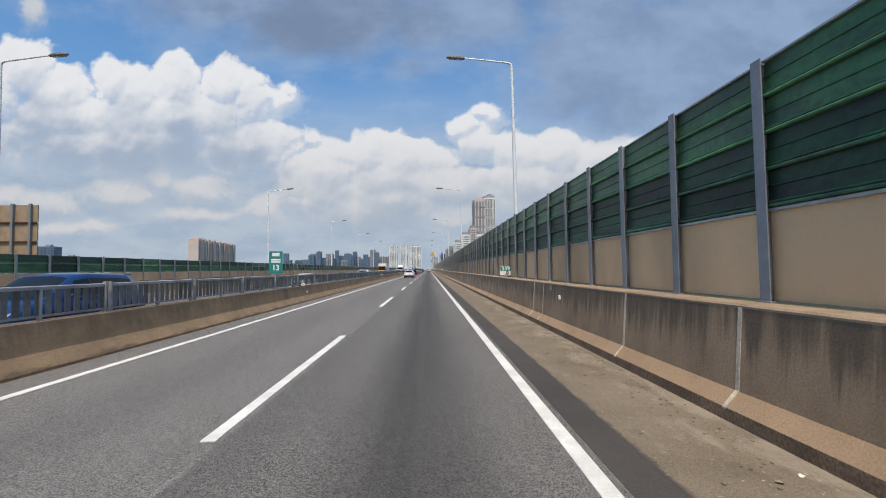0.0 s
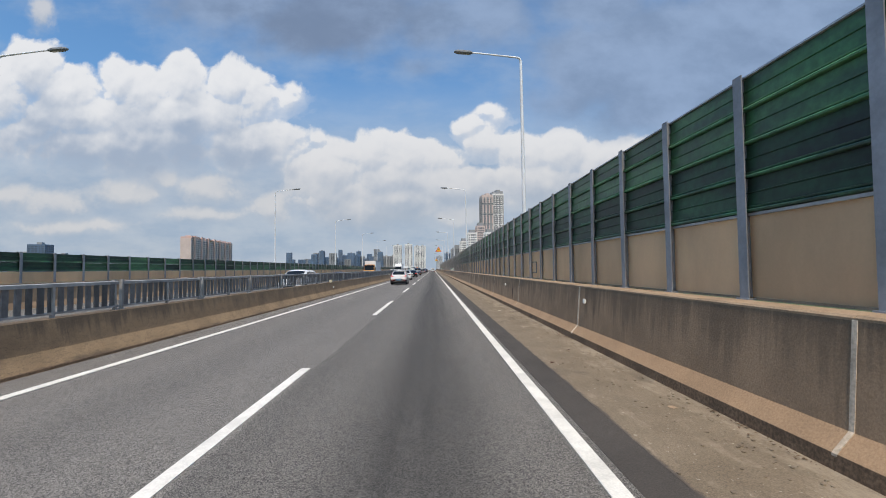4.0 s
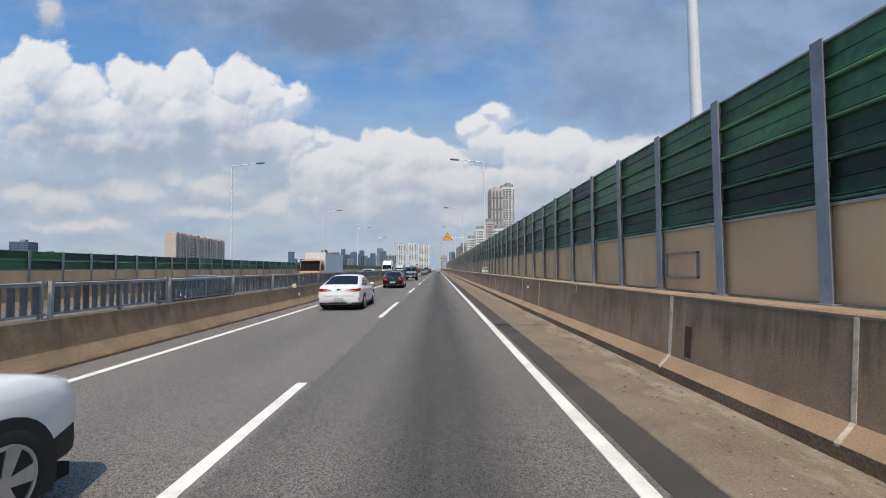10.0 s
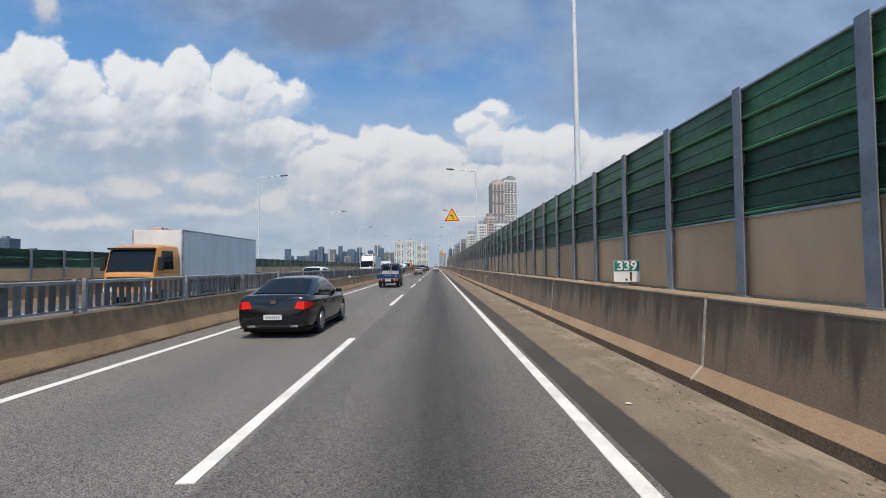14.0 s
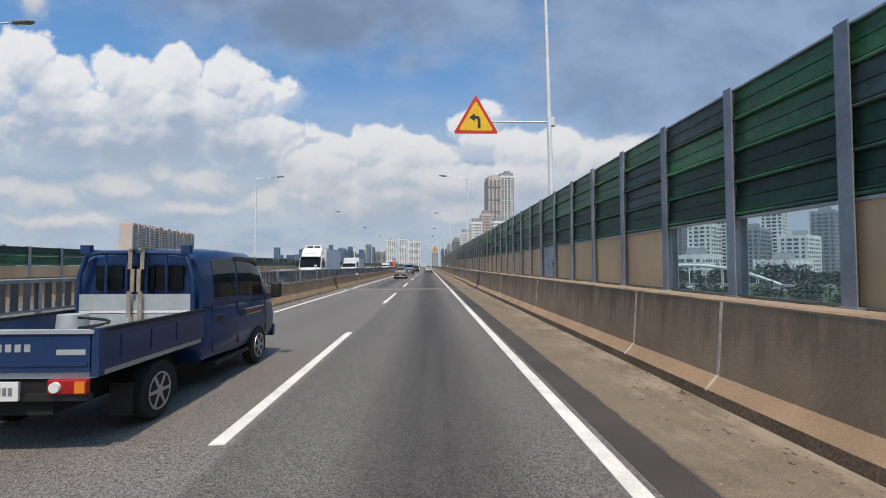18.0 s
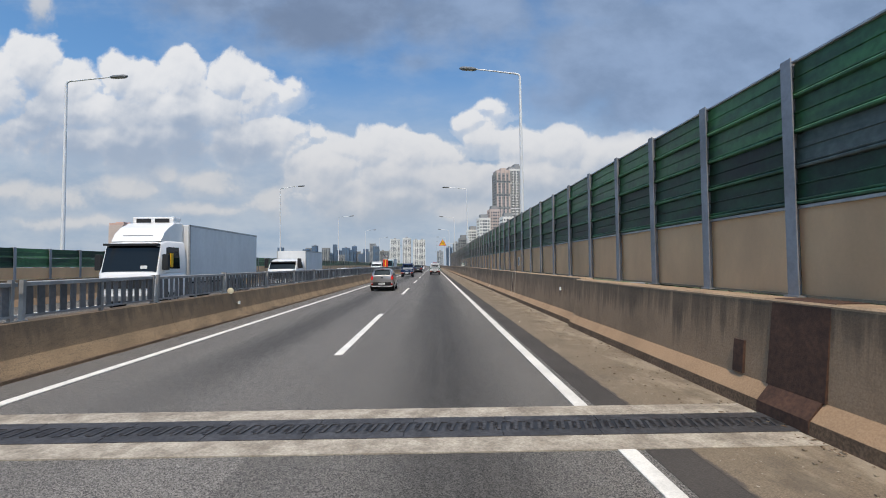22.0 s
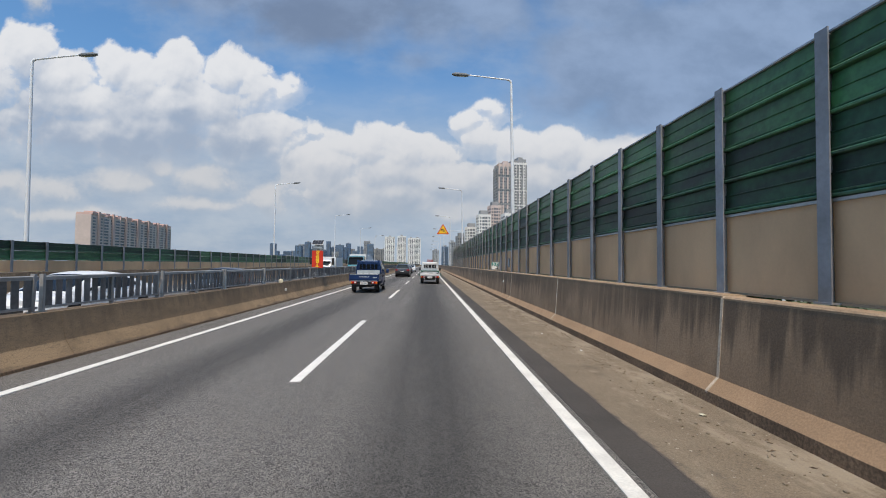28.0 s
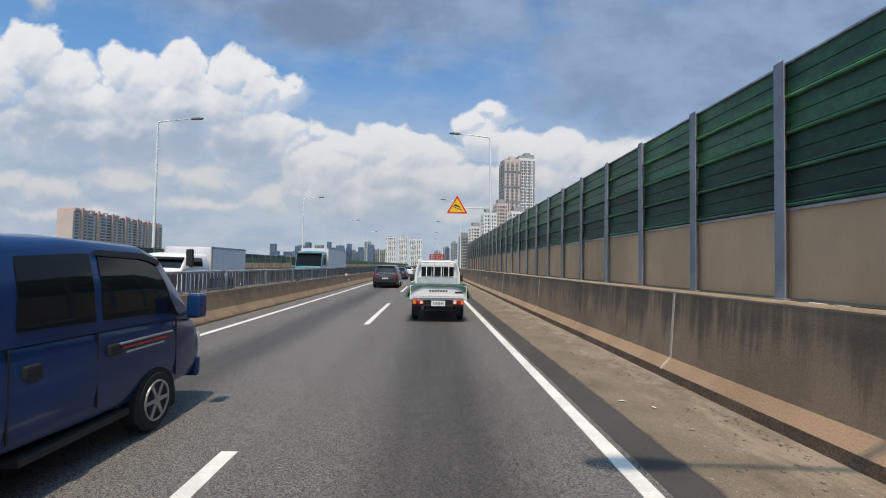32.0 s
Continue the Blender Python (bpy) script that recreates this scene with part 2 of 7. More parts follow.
def asphalt(name, light, dark):
    """Worn asphalt: speckled stone, long darker and paler bands along the lanes, patches."""
    m = material(name, light, 0.85)
    n = Nodes(m.node_tree)
    b = m.node_tree.nodes["Principled BSDF"]
    geo = n.add("ShaderNodeNewGeometry").outputs["Position"]
    px, py, pz = n.split(geo)
    bend = n.math("MULTIPLY", n.math("SUBTRACT", n.noise(n.xyz(0.0, py, 0.0), 0.25, 2.0), 0.5), 0.3)
    x1 = n.math("ADD", px, bend)
    # a dark oil band in the middle of every lane, the one of the near lane broad
    lane = n.math("ABSOLUTE", n.math("SUBTRACT", n.math("MODULO", n.math("ADD", x1, 40.6), 3.5), 1.75))
    near = n.ramp(n.math("ABSOLUTE", n.math("ADD", x1, 0.10)), 0.10, 1.15, 1.0, 0.0)
    oil = n.math("MAXIMUM", n.math("MULTIPLY", n.ramp(lane, 0.12, 0.95, 0.8, 0.0), n.ramp(py, BAND_Y, BAND_Y + 6, 0.30, 1.10)), near)
    streak = n.ramp(n.noise(n.vec("MULTIPLY", geo, (3.0, 0.06, 1)), 1.0, 5.0, 0.6), 0.3, 0.7)
    patch = n.ramp(n.noise(n.vec("MULTIPLY", geo, (0.5, 0.12, 1)), 1.0, 4.0, 0.6), 0.35, 0.68)
    col = n.mix(n.math("MULTIPLY", oil, n.ramp(streak, 0, 1, 0.75, 1.0)), light, dark)
    col = n.mix(n.math("MULTIPLY", patch, 0.40), col, n.vec("MULTIPLY", col, (0.78, 0.78, 0.78)))
    col = n.mix(n.math("MULTIPLY", streak, 0.30), col, n.vec("MULTIPLY", col, (1.22, 1.21, 1.19)))
    # the two lanes were paved apart: a ragged seam beside the dashes, the near lane darker
    rag = n.math("MULTIPLY", n.math("SUBTRACT", n.noise(geo, 2.2, 6.0, 0.7), 0.5), 0.16)
    off = n.math("ADD", n.math("ADD", px, 1.98), rag)
    apart = n.ramp(py, BAND_Y, BAND_Y + 1.0, 1.0, 0.25)
    strip = n.ramp(off, 0.15, 1.3, 0.74, 0.88)
    col = n.mix(n.math("MULTIPLY", n.ramp(off, -0.03, 0.03), apart), col, n.vec("MULTIPLY", col, n.xyz(strip, strip, strip)))
    seam = n.math("MULTIPLY", n.ramp(n.math("ABSOLUTE", off), 0.015, 0.06, 1.0, 0.0), n.ramp(n.noise(geo, 1.1, 4.0, 0.6), 0.38, 0.62))
    col = n.mix(n.math("MULTIPLY", n.math("MULTIPLY", seam, apart), 0.45), col, tuple(c * 1.5 for c in light))
    deck = n.ramp(py, BAND_Y, BAND_Y + 0.3, 1.0, 0.86)
    col = n.vec("MULTIPLY", col, n.xyz(deck, deck, deck))
    speck = n.add("ShaderNodeTexVoronoi")
    speck.inputs["Scale"].default_value = 140.0
    n.put(speck.inputs["Vector"], geo)
    sp = n.ramp(n.split(speck.outputs["Color"])[0], 0.0, 1.0, 0.18, 1.82)
    big = n.add("ShaderNodeTexVoronoi")
    big.inputs["Scale"].default_value = 60.0
    n.put(big.inputs["Vector"], geo)
    sp = n.math("MULTIPLY", sp, n.ramp(n.split(big.outputs["Color"])[1], 0.0, 1.0, 0.86, 1.14))
    sp2 = n.ramp(n.noise(geo, 34.0, 4.0, 0.7), 0.3, 0.7, 0.90, 1.10)
    sp = n.math("MULTIPLY", sp, sp2)
    n.put(b.inputs["Base Color"], n.vec("MULTIPLY", col, n.xyz(sp, sp, sp)))
    bn = n.add("ShaderNodeBump")
    bn.inputs["Strength"].default_value, bn.inputs["Distance"].default_value = 0.5, 0.006
    n.put(bn.inputs["Height"], speck.outputs["Distance"])
    m.node_tree.links.new(bn.outputs[0], b.inputs["Normal"])
    return m


def stained_concrete(name, light, stain, soot, top, drip=1.0, earth=None):
    """Cast concrete with soot that runs down in streaks from the top edge, and blotches."""
    m = material(name, light, 0.9)
    n = Nodes(m.node_tree)
    b = m.node_tree.nodes["Principled BSDF"]
    geo = n.add("ShaderNodeNewGeometry").outputs["Position"]
    px, py, pz = n.split(geo)
    blot = n.ramp(n.noise(geo, 0.9, 6.0, 0.62), 0.36, 0.66)
    run = n.noise(n.vec("MULTIPLY", geo, (1, 5.0, 0.35)), 1.0, 5.0, 0.65)
    reach = n.ramp(pz, 0.25, top, 0.0, 0.34)
    run = n.math("MULTIPLY", n.ramp(n.math("ADD", run, reach), 0.60, 0.86), drip)
    long = n.ramp(n.noise(n.vec("MULTIPLY", geo, (1, 0.11, 1)), 1.0, 3.0, 0.5), 0.35, 0.65)
    col = n.mix(n.math("MULTIPLY", blot, 0.85), light, stain)
    col = n.mix(n.math("MULTIPLY", n.math("MULTIPLY", run, 0.85), n.ramp(long, 0, 1, 0.55, 1.0)), col, soot)
    if earth:
        ragged = n.math("ADD", pz, n.math("MULTIPLY", n.math("SUBTRACT", n.noise(n.vec("MULTIPLY", geo, (1, 0.5, 1)), 2.4, 6.0, 0.65), 0.5), 0.42))
        col = n.mix(n.ramp(ragged, 0.22, 0.42, 0.9, 0.0), col, n.mix(blot, earth, tuple(c * 0.72 for c in earth)))
        crack = n.noise(n.vec("MULTIPLY", geo, (1, 0.35, 1.6)), 5.0, 5.0, 0.7)
        col = n.mix(n.ramp(n.math("ABSOLUTE", n.math("SUBTRACT", crack, 0.5)), 0.0, 0.014, 0.55, 0.0), col, soot)
        col = n.mix(n.ramp(ragged, 0.0, 0.10, 0.7, 0.0), col, soot)
    f = n.ramp(n.noise(geo, 45.0, 4.0, 0.7), 0.25, 0.75, 0.82, 1.18)
    n.put(b.inputs["Base Color"], n.vec("MULTIPLY", col, n.xyz(f, f, f)))
    bn = n.add("ShaderNodeBump")
    bn.inputs["Strength"].default_value, bn.inputs["Distance"].default_value = 0.5, 0.012
    n.put(bn.inputs["Height"], n.noise(geo, 30.0, 5.0, 0.65))
    m.node_tree.links.new(bn.outputs[0], b.inputs["Normal"])
    return m


asphalt("asphalt", (0.150, 0.139, 0.126), (0.056, 0.052, 0.0475))
asphalt("asphalt_far", (0.138, 0.130, 0.117), (0.092, 0.086, 0.079))
material("asphalt_edge", (0.064, 0.055, 0.048), 0.9, fine=0.25, fine_scale=70, coarse=0.3, coarse_scale=0.8, bump=0.4)
material("shoulder", (0.205, 0.160, 0.112), 0.95, fine=0.35, fine_scale=85, coarse=0.6, coarse_scale=0.9, tint=(0.160, 0.122, 0.083), bump=0.6, bump_scale=60)


def worn_shoulder(m):
    """Pale dust that gathers by the kerb, dark stains, and a ragged edge of asphalt."""
    n = Nodes(m.node_tree)
    b = m.node_tree.nodes["Principled BSDF"]
    geo = n.add("ShaderNodeNewGeometry").outputs["Position"]
    px, py, pz = n.split(geo)
    col = b.inputs["Base Color"].links[0].from_socket
    spread = n.math("ADD", n.noise(n.vec("MULTIPLY", geo, (1, 0.4, 1)), 2.6, 7.0, 0.68), n.ramp(px, 2.3, 3.2, -0.05, 0.10))
    col = n.mix(n.ramp(spread, 0.50, 0.72, 0.0, 0.62), col, (0.345, 0.285, 0.210))
    stain = n.noise(n.vec("ADD", n.vec("MULTIPLY", geo, (1, 0.55, 1)), (3, 9, 0)), 1.7, 7.0, 0.66)
    col = n.mix(n.ramp(stain, 0.54, 0.70, 0.0, 0.60), col, (0.095, 0.076, 0.056))
    chips = n.noise(geo, 19.0, 3.0, 0.5)
    col = n.mix(n.ramp(chips, 0.67, 0.72, 0.0, 0.7), col, (0.42, 0.38, 0.31))
    edge = n.math("MULTIPLY_ADD", n.math("SUBTRACT", n.noise(geo, 3.2, 7.0, 0.7), 0.5), 0.16, px)
    col = n.mix(n.ramp(edge, 1.95, 2.01, 0.95, 0.0), col, (0.066, 0.057, 0.050))
    n.put(b.inputs["Base Color"], col)


worn_shoulder(MATS["shoulder"])
stained_concrete("barrier_concrete", (0.345, 0.226, 0.137), (0.225, 0.148, 0.090), (0.066, 0.047, 0.033), 1.25, 0.85)
stained_concrete("barrier_toe", (0.365, 0.235, 0.138), (0.275, 0.178, 0.105), (0.12, 0.10, 0.08), 3.0, 0.5)
stained_concrete("median_concrete", (0.245, 0.166, 0.098), (0.165, 0.112, 0.068), (0.068, 0.053, 0.040), 0.9, 0.8, (0.330, 0.225, 0.130))
material("kerb_dirt", (0.175, 0.112, 0.068), 0.95, fine=0.4, fine_scale=30, coarse=0.4, coarse_scale=1.5, bump=0.5)
material("cap_concrete", (0.36, 0.255, 0.165), 0.9, fine=0.18, fine_scale=40, coarse=0.3, coarse_scale=2.0, bump=0.3)
material("joint_filler", (0.60, 0.49, 0.37), 0.85, fine=0.2, fine_scale=30, coarse=0.35, coarse_scale=4.0)
material("line_paint", (0.76, 0.73, 0.67), 0.7, fine=0.10, fine_scale=60, coarse=0.22, coarse_scale=2.5, bump=0.25)
material("galvanised", (0.215, 0.228, 0.245), 0.5, 0.25, fine=0.10, fine_scale=20, coarse=0.35, coarse_scale=1.6, vary=0.10, stretch=(1, 1, 0.4))
material("post_steel", (0.285, 0.295, 0.315), 0.55, 0.15, fine=0.08, fine_scale=18, coarse=0.30, coarse_scale=1.3, tint=(0.195, 0.20, 0.21), vary=0.08)
material("tan_panel", (0.85, 0.63, 0.425), 0.75, fine=0.02, fine_scale=25, coarse=0.30, coarse_scale=0.7, tint=(0.69, 0.50, 0.33), vary=0.05, stretch=(1, 1, 0.5))
material("green_panel", (0.042, 0.155, 0.056), 0.42, 0.0, 0.4, fine=0.25, fine_scale=9, coarse=0.55, coarse_scale=1.1, tint=(0.02, 0.062, 0.036), vary=0.2, stretch=(1, 0.6, 3.0))
# pressed lips painted paler than the panels, for the sun they catch
material("green_rib_lit", (0.075, 0.235, 0.105), 0.4, 0.0, 0.5, fine=0.2, fine_scale=12, coarse=0.4, coarse_scale=1.0, tint=(0.05, 0.14, 0.08), vary=0.15)
material("grey_green_panel", (0.085, 0.105, 0.098), 0.55, fine=0.25, fine_scale=8, coarse=0.5, coarse_scale=1.3, tint=(0.03, 0.055, 0.045), vary=0.2, stretch=(1, 0.6, 3.0))
material("trim_metal", (0.42, 0.44, 0.45), 0.5, 0.3, fine=0.1, fine_scale=20, coarse=0.3, coarse_scale=2)
material("lamp_white", (0.72, 0.73, 0.74), 0.45, 0.05, fine=0.04, fine_scale=20, coarse=0.12, coarse_scale=1.5)
material("lamp_grey", (0.20, 0.21, 0.22), 0.5, 0.2, fine=0.06, fine_scale=20)
material("fence_steel", (0.160, 0.158, 0.158), 0.5, 0.2, fine=0.15, fine_scale=14, coarse=0.4, coarse_scale=1.8, vary=0.25)
material("fence_rail", (0.37, 0.36, 0.345), 0.5, 0.2, fine=0.12, fine_scale=16, coarse=0.4, coarse_scale=2.0, vary=0.12)
material("rust", (0.085, 0.040, 0.024), 0.85, fine=0.3, fine_scale=20, coarse=0.4, coarse_scale=3.0, bump=0.3)
material("joint_steel", (0.085, 0.082, 0.085), 0.6, 0.4, fine=0.3, fine_scale=25, coarse=0.4, coarse_scale=3.0)
material("joint_band", (0.42, 0.37, 0.30), 0.9, fine=0.25, fine_scale=40, coarse=0.6, coarse_scale=3.4, tint=(0.22, 0.185, 0.145), bump=0.5)
material("white_plastic", (0.74, 0.73, 0.68), 0.5, fine=0.05, fine_scale=30, coarse=0.15, coarse_scale=6.0)
material("cream_disc", (0.66, 0.62, 0.46), 0.4, fine=0.05, fine_scale=30, coarse=0.15, coarse_scale=6.0)
material("sign_green", (0.008, 0.20, 0.175), 0.4, fine=0.05, fine_scale=20, coarse=0.15, coarse_scale=3.0)
material("sign_white", (0.78, 0.78, 0.76), 0.45, fine=0.04, fine_scale=20, coarse=0.1, coarse_scale=3.0)
material("sign_black", (0.02, 0.02, 0.022), 0.5, fine=0.05)
material("sign_yellow", (0.86, 0.48, 0.015), 0.4, fine=0.04, fine_scale=20, coarse=0.1, coarse_scale=3.0)
material("sign_red", (0.62, 0.035, 0.012), 0.4, fine=0.04, fine_scale=20, coarse=0.12, coarse_scale=3.0)
material("text_yellow", (0.90, 0.68, 0.04), 0.4)
material("grass", (0.055, 0.085, 0.026), 0.95, fine=0.4, fine_scale=1.5, coarse=0.5, coarse_scale=0.02, tint=(0.085, 0.095, 0.045))
material("leaf", (0.030, 0.058, 0.020), 0.85, fine=0.4, fine_scale=2.0, coarse=0.5, coarse_scale=0.3)
material("bark", (0.09, 0.07, 0.05), 0.9, fine=0.3, fine_scale=10)
material("clear_pane", (0.90, 0.93, 0.93), 0.02)


def clear_shader(m):
    n = Nodes(m.node_tree)
    out = m.node_tree.nodes["Material Output"]
    b = m.node_tree.nodes["Principled BSDF"]
    b.inputs["Base Color"].default_value = (0.5, 0.52, 0.52, 1)
    tr = n.add("ShaderNodeBsdfTransparent")
    tr.inputs[0].default_value = (0.80, 0.87, 0.89, 1)
    mx = n.add("ShaderNodeMixShader")
    mx.inputs[0].default_value = 0.06
    m.node_tree.links.new(tr.outputs[0], mx.inputs[1])
    m.node_tree.links.new(b.outputs[0], mx.inputs[2])
    m.node_tree.links.new(mx.outputs[0], out.inputs[0])


clear_shader(MATS["clear_pane"])


def see_light(m, share):
    """Lets part of the light through a thin plastic sheet."""
    n = Nodes(m.node_tree)
    out = m.node_tree.nodes["Material Output"]
    b = m.node_tree.nodes["Principled BSDF"]
    tl = n.add("ShaderNodeBsdfTranslucent")
    source = b.inputs["Base Color"].links[0].from_socket
    m.node_tree.links.new(source, tl.inputs[0])
    mx = n.add("ShaderNodeMixShader")
    mx.inputs[0].default_value = share
    m.node_tree.links.new(b.outputs[0], mx.inputs[1])
    m.node_tree.links.new(tl.outputs[0], mx.inputs[2])
    m.node_tree.links.new(mx.outputs[0], out.inputs[0])


see_light(MATS["tan_panel"], 0.55)


# ---- building helpers ----
def box(bm, x0, x1, y0, y1, z0, z1):
    """Adds a box to bm."""
    v = [bm.verts.new(p) for p in ((x0, y0, z0), (x1, y0, z0), (x1, y1, z0), (x0, y1, z0), (x0, y0, z1), (x1, y0, z1), (x1, y1, z1), (x0, y1, z1))]
    for f in ((3, 2, 1, 0), (4, 5, 6, 7), (0, 1, 5, 4), (1, 2, 6, 5), (2, 3, 7, 6), (3, 0, 4, 7)):
        bm.faces.new([v[i] for i in f])
    return v


def extrude_y(bm, profile, y0, y1):
    """Adds a prism along y with the closed (x, z) profile."""
    a = [bm.verts.new((x, y0, z)) for x, z in profile]
    b = [bm.verts.new((x, y1, z)) for x, z in profile]
    n = len(profile)
    for i in range(n):
        bm.faces.new((a[i], a[(i + 1) % n], b[(i + 1) % n], b[i]))
    bm.faces.new(a[::-1])
    bm.faces.new(b)


def extrude_x(bm, profile, x0, x1):
    """Adds a prism along x with the closed (y, z) profile."""
    a = [bm.verts.new((x0, y, z)) for y, z in profile]
    b = [bm.verts.new((x1, y, z)) for y, z in profile]
    n = len(profile)
    for i in range(n):
        bm.faces.new((a[i], a[(i + 1) % n], b[(i + 1) % n], b[i]))
    bm.faces.new(a[::-1])
    bm.faces.new(b)


def tube(bm, points, radii, sides=10):
    """Adds a round tube through points, with a radius at each."""
    rings = []
    pts = [Vector(p) for p in points]
    for i, p in enumerate(pts):
        t = (pts[min(i + 1, len(pts) - 1)] - pts[max(i - 1, 0)]).normalized()
        side = t.cross(Vector((0, 1, 0)) if abs(t.y) < 0.9 else Vector((1, 0, 0))).normalized()
        up = side.cross(t)
        rings.append([bm.verts.new(p + (side * math.cos(a) + up * math.sin(a)) * radii[i]) for a in (2 * math.pi * j / sides for j in range(sides))])
    for r0, r1 in zip(rings, rings[1:]):
        for j in range(sides):
            bm.faces.new((r0[j], r0[(j + 1) % sides], r1[(j + 1) % sides], r1[j]))
    bm.faces.new(rings[0][::-1])
    bm.faces.new(rings[-1])


def soften(bm, width, segments=2, angle=35):
    """Rounds the sharp edges."""
    bm.normal_update()
    edges = [e for e in bm.edges if len(e.link_faces) == 2 and e.calc_face_angle(0) > radians(angle)]
    bmesh.ops.bevel(bm, geom=edges, offset=width, segments=segments, profile=0.6, affect="EDGES", clamp_overlap=True)


def mesh_of(name, bm, mat, smooth=False):
    bmesh.ops.recalc_face_normals(bm, faces=bm.faces)
    me = bpy.data.meshes.new(name)
    bm.to_mesh(me)
    bm.free()
    if smooth:
        for p in me.polygons:
            p.use_smooth = True
        me.set_sharp_from_angle(angle=radians(40))
    me.materials.append(MATS[mat] if isinstance(mat, str) else mat)
    return me


def part(name, bm, mat, parent, label="", smooth=False):
    """Links a bmesh as one mesh under a thing or a part."""
    ob = new(name, mesh_of(name, bm, mat, smooth))
    if parent is not None:
        ob.parent = parent
    if label:
        tagged(ob, label)
    return ob


def piece(name, me, parent, m):
    """Links shared mesh data as one more piece."""
    ob = new(name, me)
    ob.parent = parent
    ob.matrix_basis = m
    return ob


def structure(name, bm, mat, label, category, smooth=False):
    return tagged(part(name, bm, mat, None, "", smooth), label, category, kind="structure")


def empty(name, label, category, group="", kind="", at=(0, 0, 0)):
    ob = new(name)
    ob.location = at
    return tagged(ob, label, category, group, kind)


def boxed(*args):
    bm = bmesh.new()
    box(bm, *args)
    return bm


Y0, Y1 = -24.0, 620.0
WALL_END = 283.0

# ---- road, shoulders, ground ----
bm = bmesh.new()
box(bm, -2600, 2600, -900, 4200, -11.4, -11.0)
structure("ground", bm, "grass", "green riverside ground far below the expressway", "ground")
structure("road", boxed(-6.62, 1.94, Y0, Y1, -0.35, 0.0), "asphalt", "grey worn asphalt carriageway of two lanes", "road")
structure("road_oncoming", boxed(-19.3, -7.22, Y0, Y1, -0.35, 0.0), "asphalt_far", "grey asphalt oncoming carriageway beyond the median", "road")
structure("road_edge", boxed(1.56, 1.95, Y0, Y1, -0.3, 0.004), "asphalt_edge", "dark asphalt strip beside the edge line", "road edge")
structure("shoulder", boxed(1.95, 3.60, Y0, Y1, -0.35, 0.006), "shoulder", "brownish gritty concrete shoulder beside the barrier", "shoulder")
structure("bridge_deck", boxed(-20.2, 5.0, Y0, Y1, -1.6, -0.36), "cap_concrete", "concrete deck slab of the elevated expressway", "deck")

# ---- painted lines ----
def line_box(x, w, y0, y1):
    return boxed(x - w / 2, x + w / 2, y0, y1, -0.05, 0.009)


LINES = "white painted road lines"
for nm, x in (("edge_line", 1.40), ("edge_line", -5.65)):
    tagged(part(nm, line_box(x, 0.16, Y0, Y1), "line_paint", None), "continuous white painted edge line on the asphalt", "road line", LINES, "structure")
tagged(part("edge_line", line_box(-8.1, 0.16, Y0, Y1), "line_paint", None), "white painted edge line of the oncoming lanes", "road line", LINES, "structure")
tagged(part("edge_line", line_box(-15.2, 0.16, Y0, Y1), "line_paint", None), "white painted edge line of the oncoming lanes", "road line", LINES, "structure")
dash_mesh = mesh_of("lane_dash", line_box(0, 0.15, 0, 7.1), "line_paint")
for i in range(-2, 36):
    for x in (-2.1, -11.6):
        ob = new("lane_dash", dash_mesh)
        ob.location = (x, 2.5 + 16.0 * i + (1.4 if i > 11 else 0.0), 0)
        tagged(ob, "white painted lane dash on grey asphalt", "road line", LINES, "structure")

# ---- concrete barrier on the shoulder side ----
JOINTS = [2.8, 5.7, 11.3, 12.5, 21.9, 24.7, 27.3, 30.4, 32.4, 35.0, 37.5, 44.5, 52.0, 59.4, 65.05, 68.4, 71.6, 73.6, 76.4, 78.8, 82.4, 83.6, 86.8, 89.9, 99.0, 102.2, 108.3,
          111.2, 114.0, 117.0, 125.0, 132.5, 140.1, 142.5, 144.7, 147.7, 150.0, 157.2, 164.5, 182.0, 191.7, 192.5, 200.8, 211.0, 218.5, 225.9, 228.0,
          238.0, 247.0, 255.0, 266.0, 274.0]


def rise(y):
    """How much higher the barrier stands on the tilted deck past the expansion joint."""
    t = min(1.0, max(0.0, (y - 170.0) / 45.0))
    return 0.13 * t


barrier = empty("barrier_right", "stained grey-brown concrete crash barrier along the shoulder", "crash barrier", kind="structure")
FACE = [(3.43, 0.30), (3.50, 1.20), (3.53, 1.235), (3.97, 1.235), (3.97, -0.3), (3.44, -0.3)]
TOE = [(3.28, 0.14), (3.432, 0.305), (3.46, 0.30), (3.46, -0.3), (3.28, -0.3)]
KERB = [(3.262, 0.0), (3.275, 0.139), (3.30, 0.139), (3.30, -0.3), (3.262, -0.3)]
cuts = [Y0] + [j for j in JOINTS if j not in (12.5, 83.6, 192.5)] + [330.0, 420.0, 520.0, Y1]
for a, b in zip(cuts, cuts[1:]):
    up, out = rise((a + b) / 2), (0.13 if a > 170 else 0.0)
    bm = bmesh.new()
    extrude_y(bm, [(x + (out if x < 3.9 else 0), z + (up if z > 1 else 0)) for x, z in FACE], a + 0.006, b - 0.006)
    part("barrier_wall", bm, "barrier_concrete", barrier)
    bm = bmesh.new()
    extrude_y(bm, [(x + out, z) for x, z in TOE], a + 0.004, b - 0.004)
    part("barrier_toe", bm, "barrier_toe", barrier, "sunlit tan sloping toe")
    bm = bmesh.new()
    extrude_y(bm, [(x + out, z) for x, z in KERB], a + 0.002, b - 0.002)
    part("barrier_kerb", bm, "kerb_dirt", barrier, "dirt-blackened kerb face")
rng = random.Random(5)
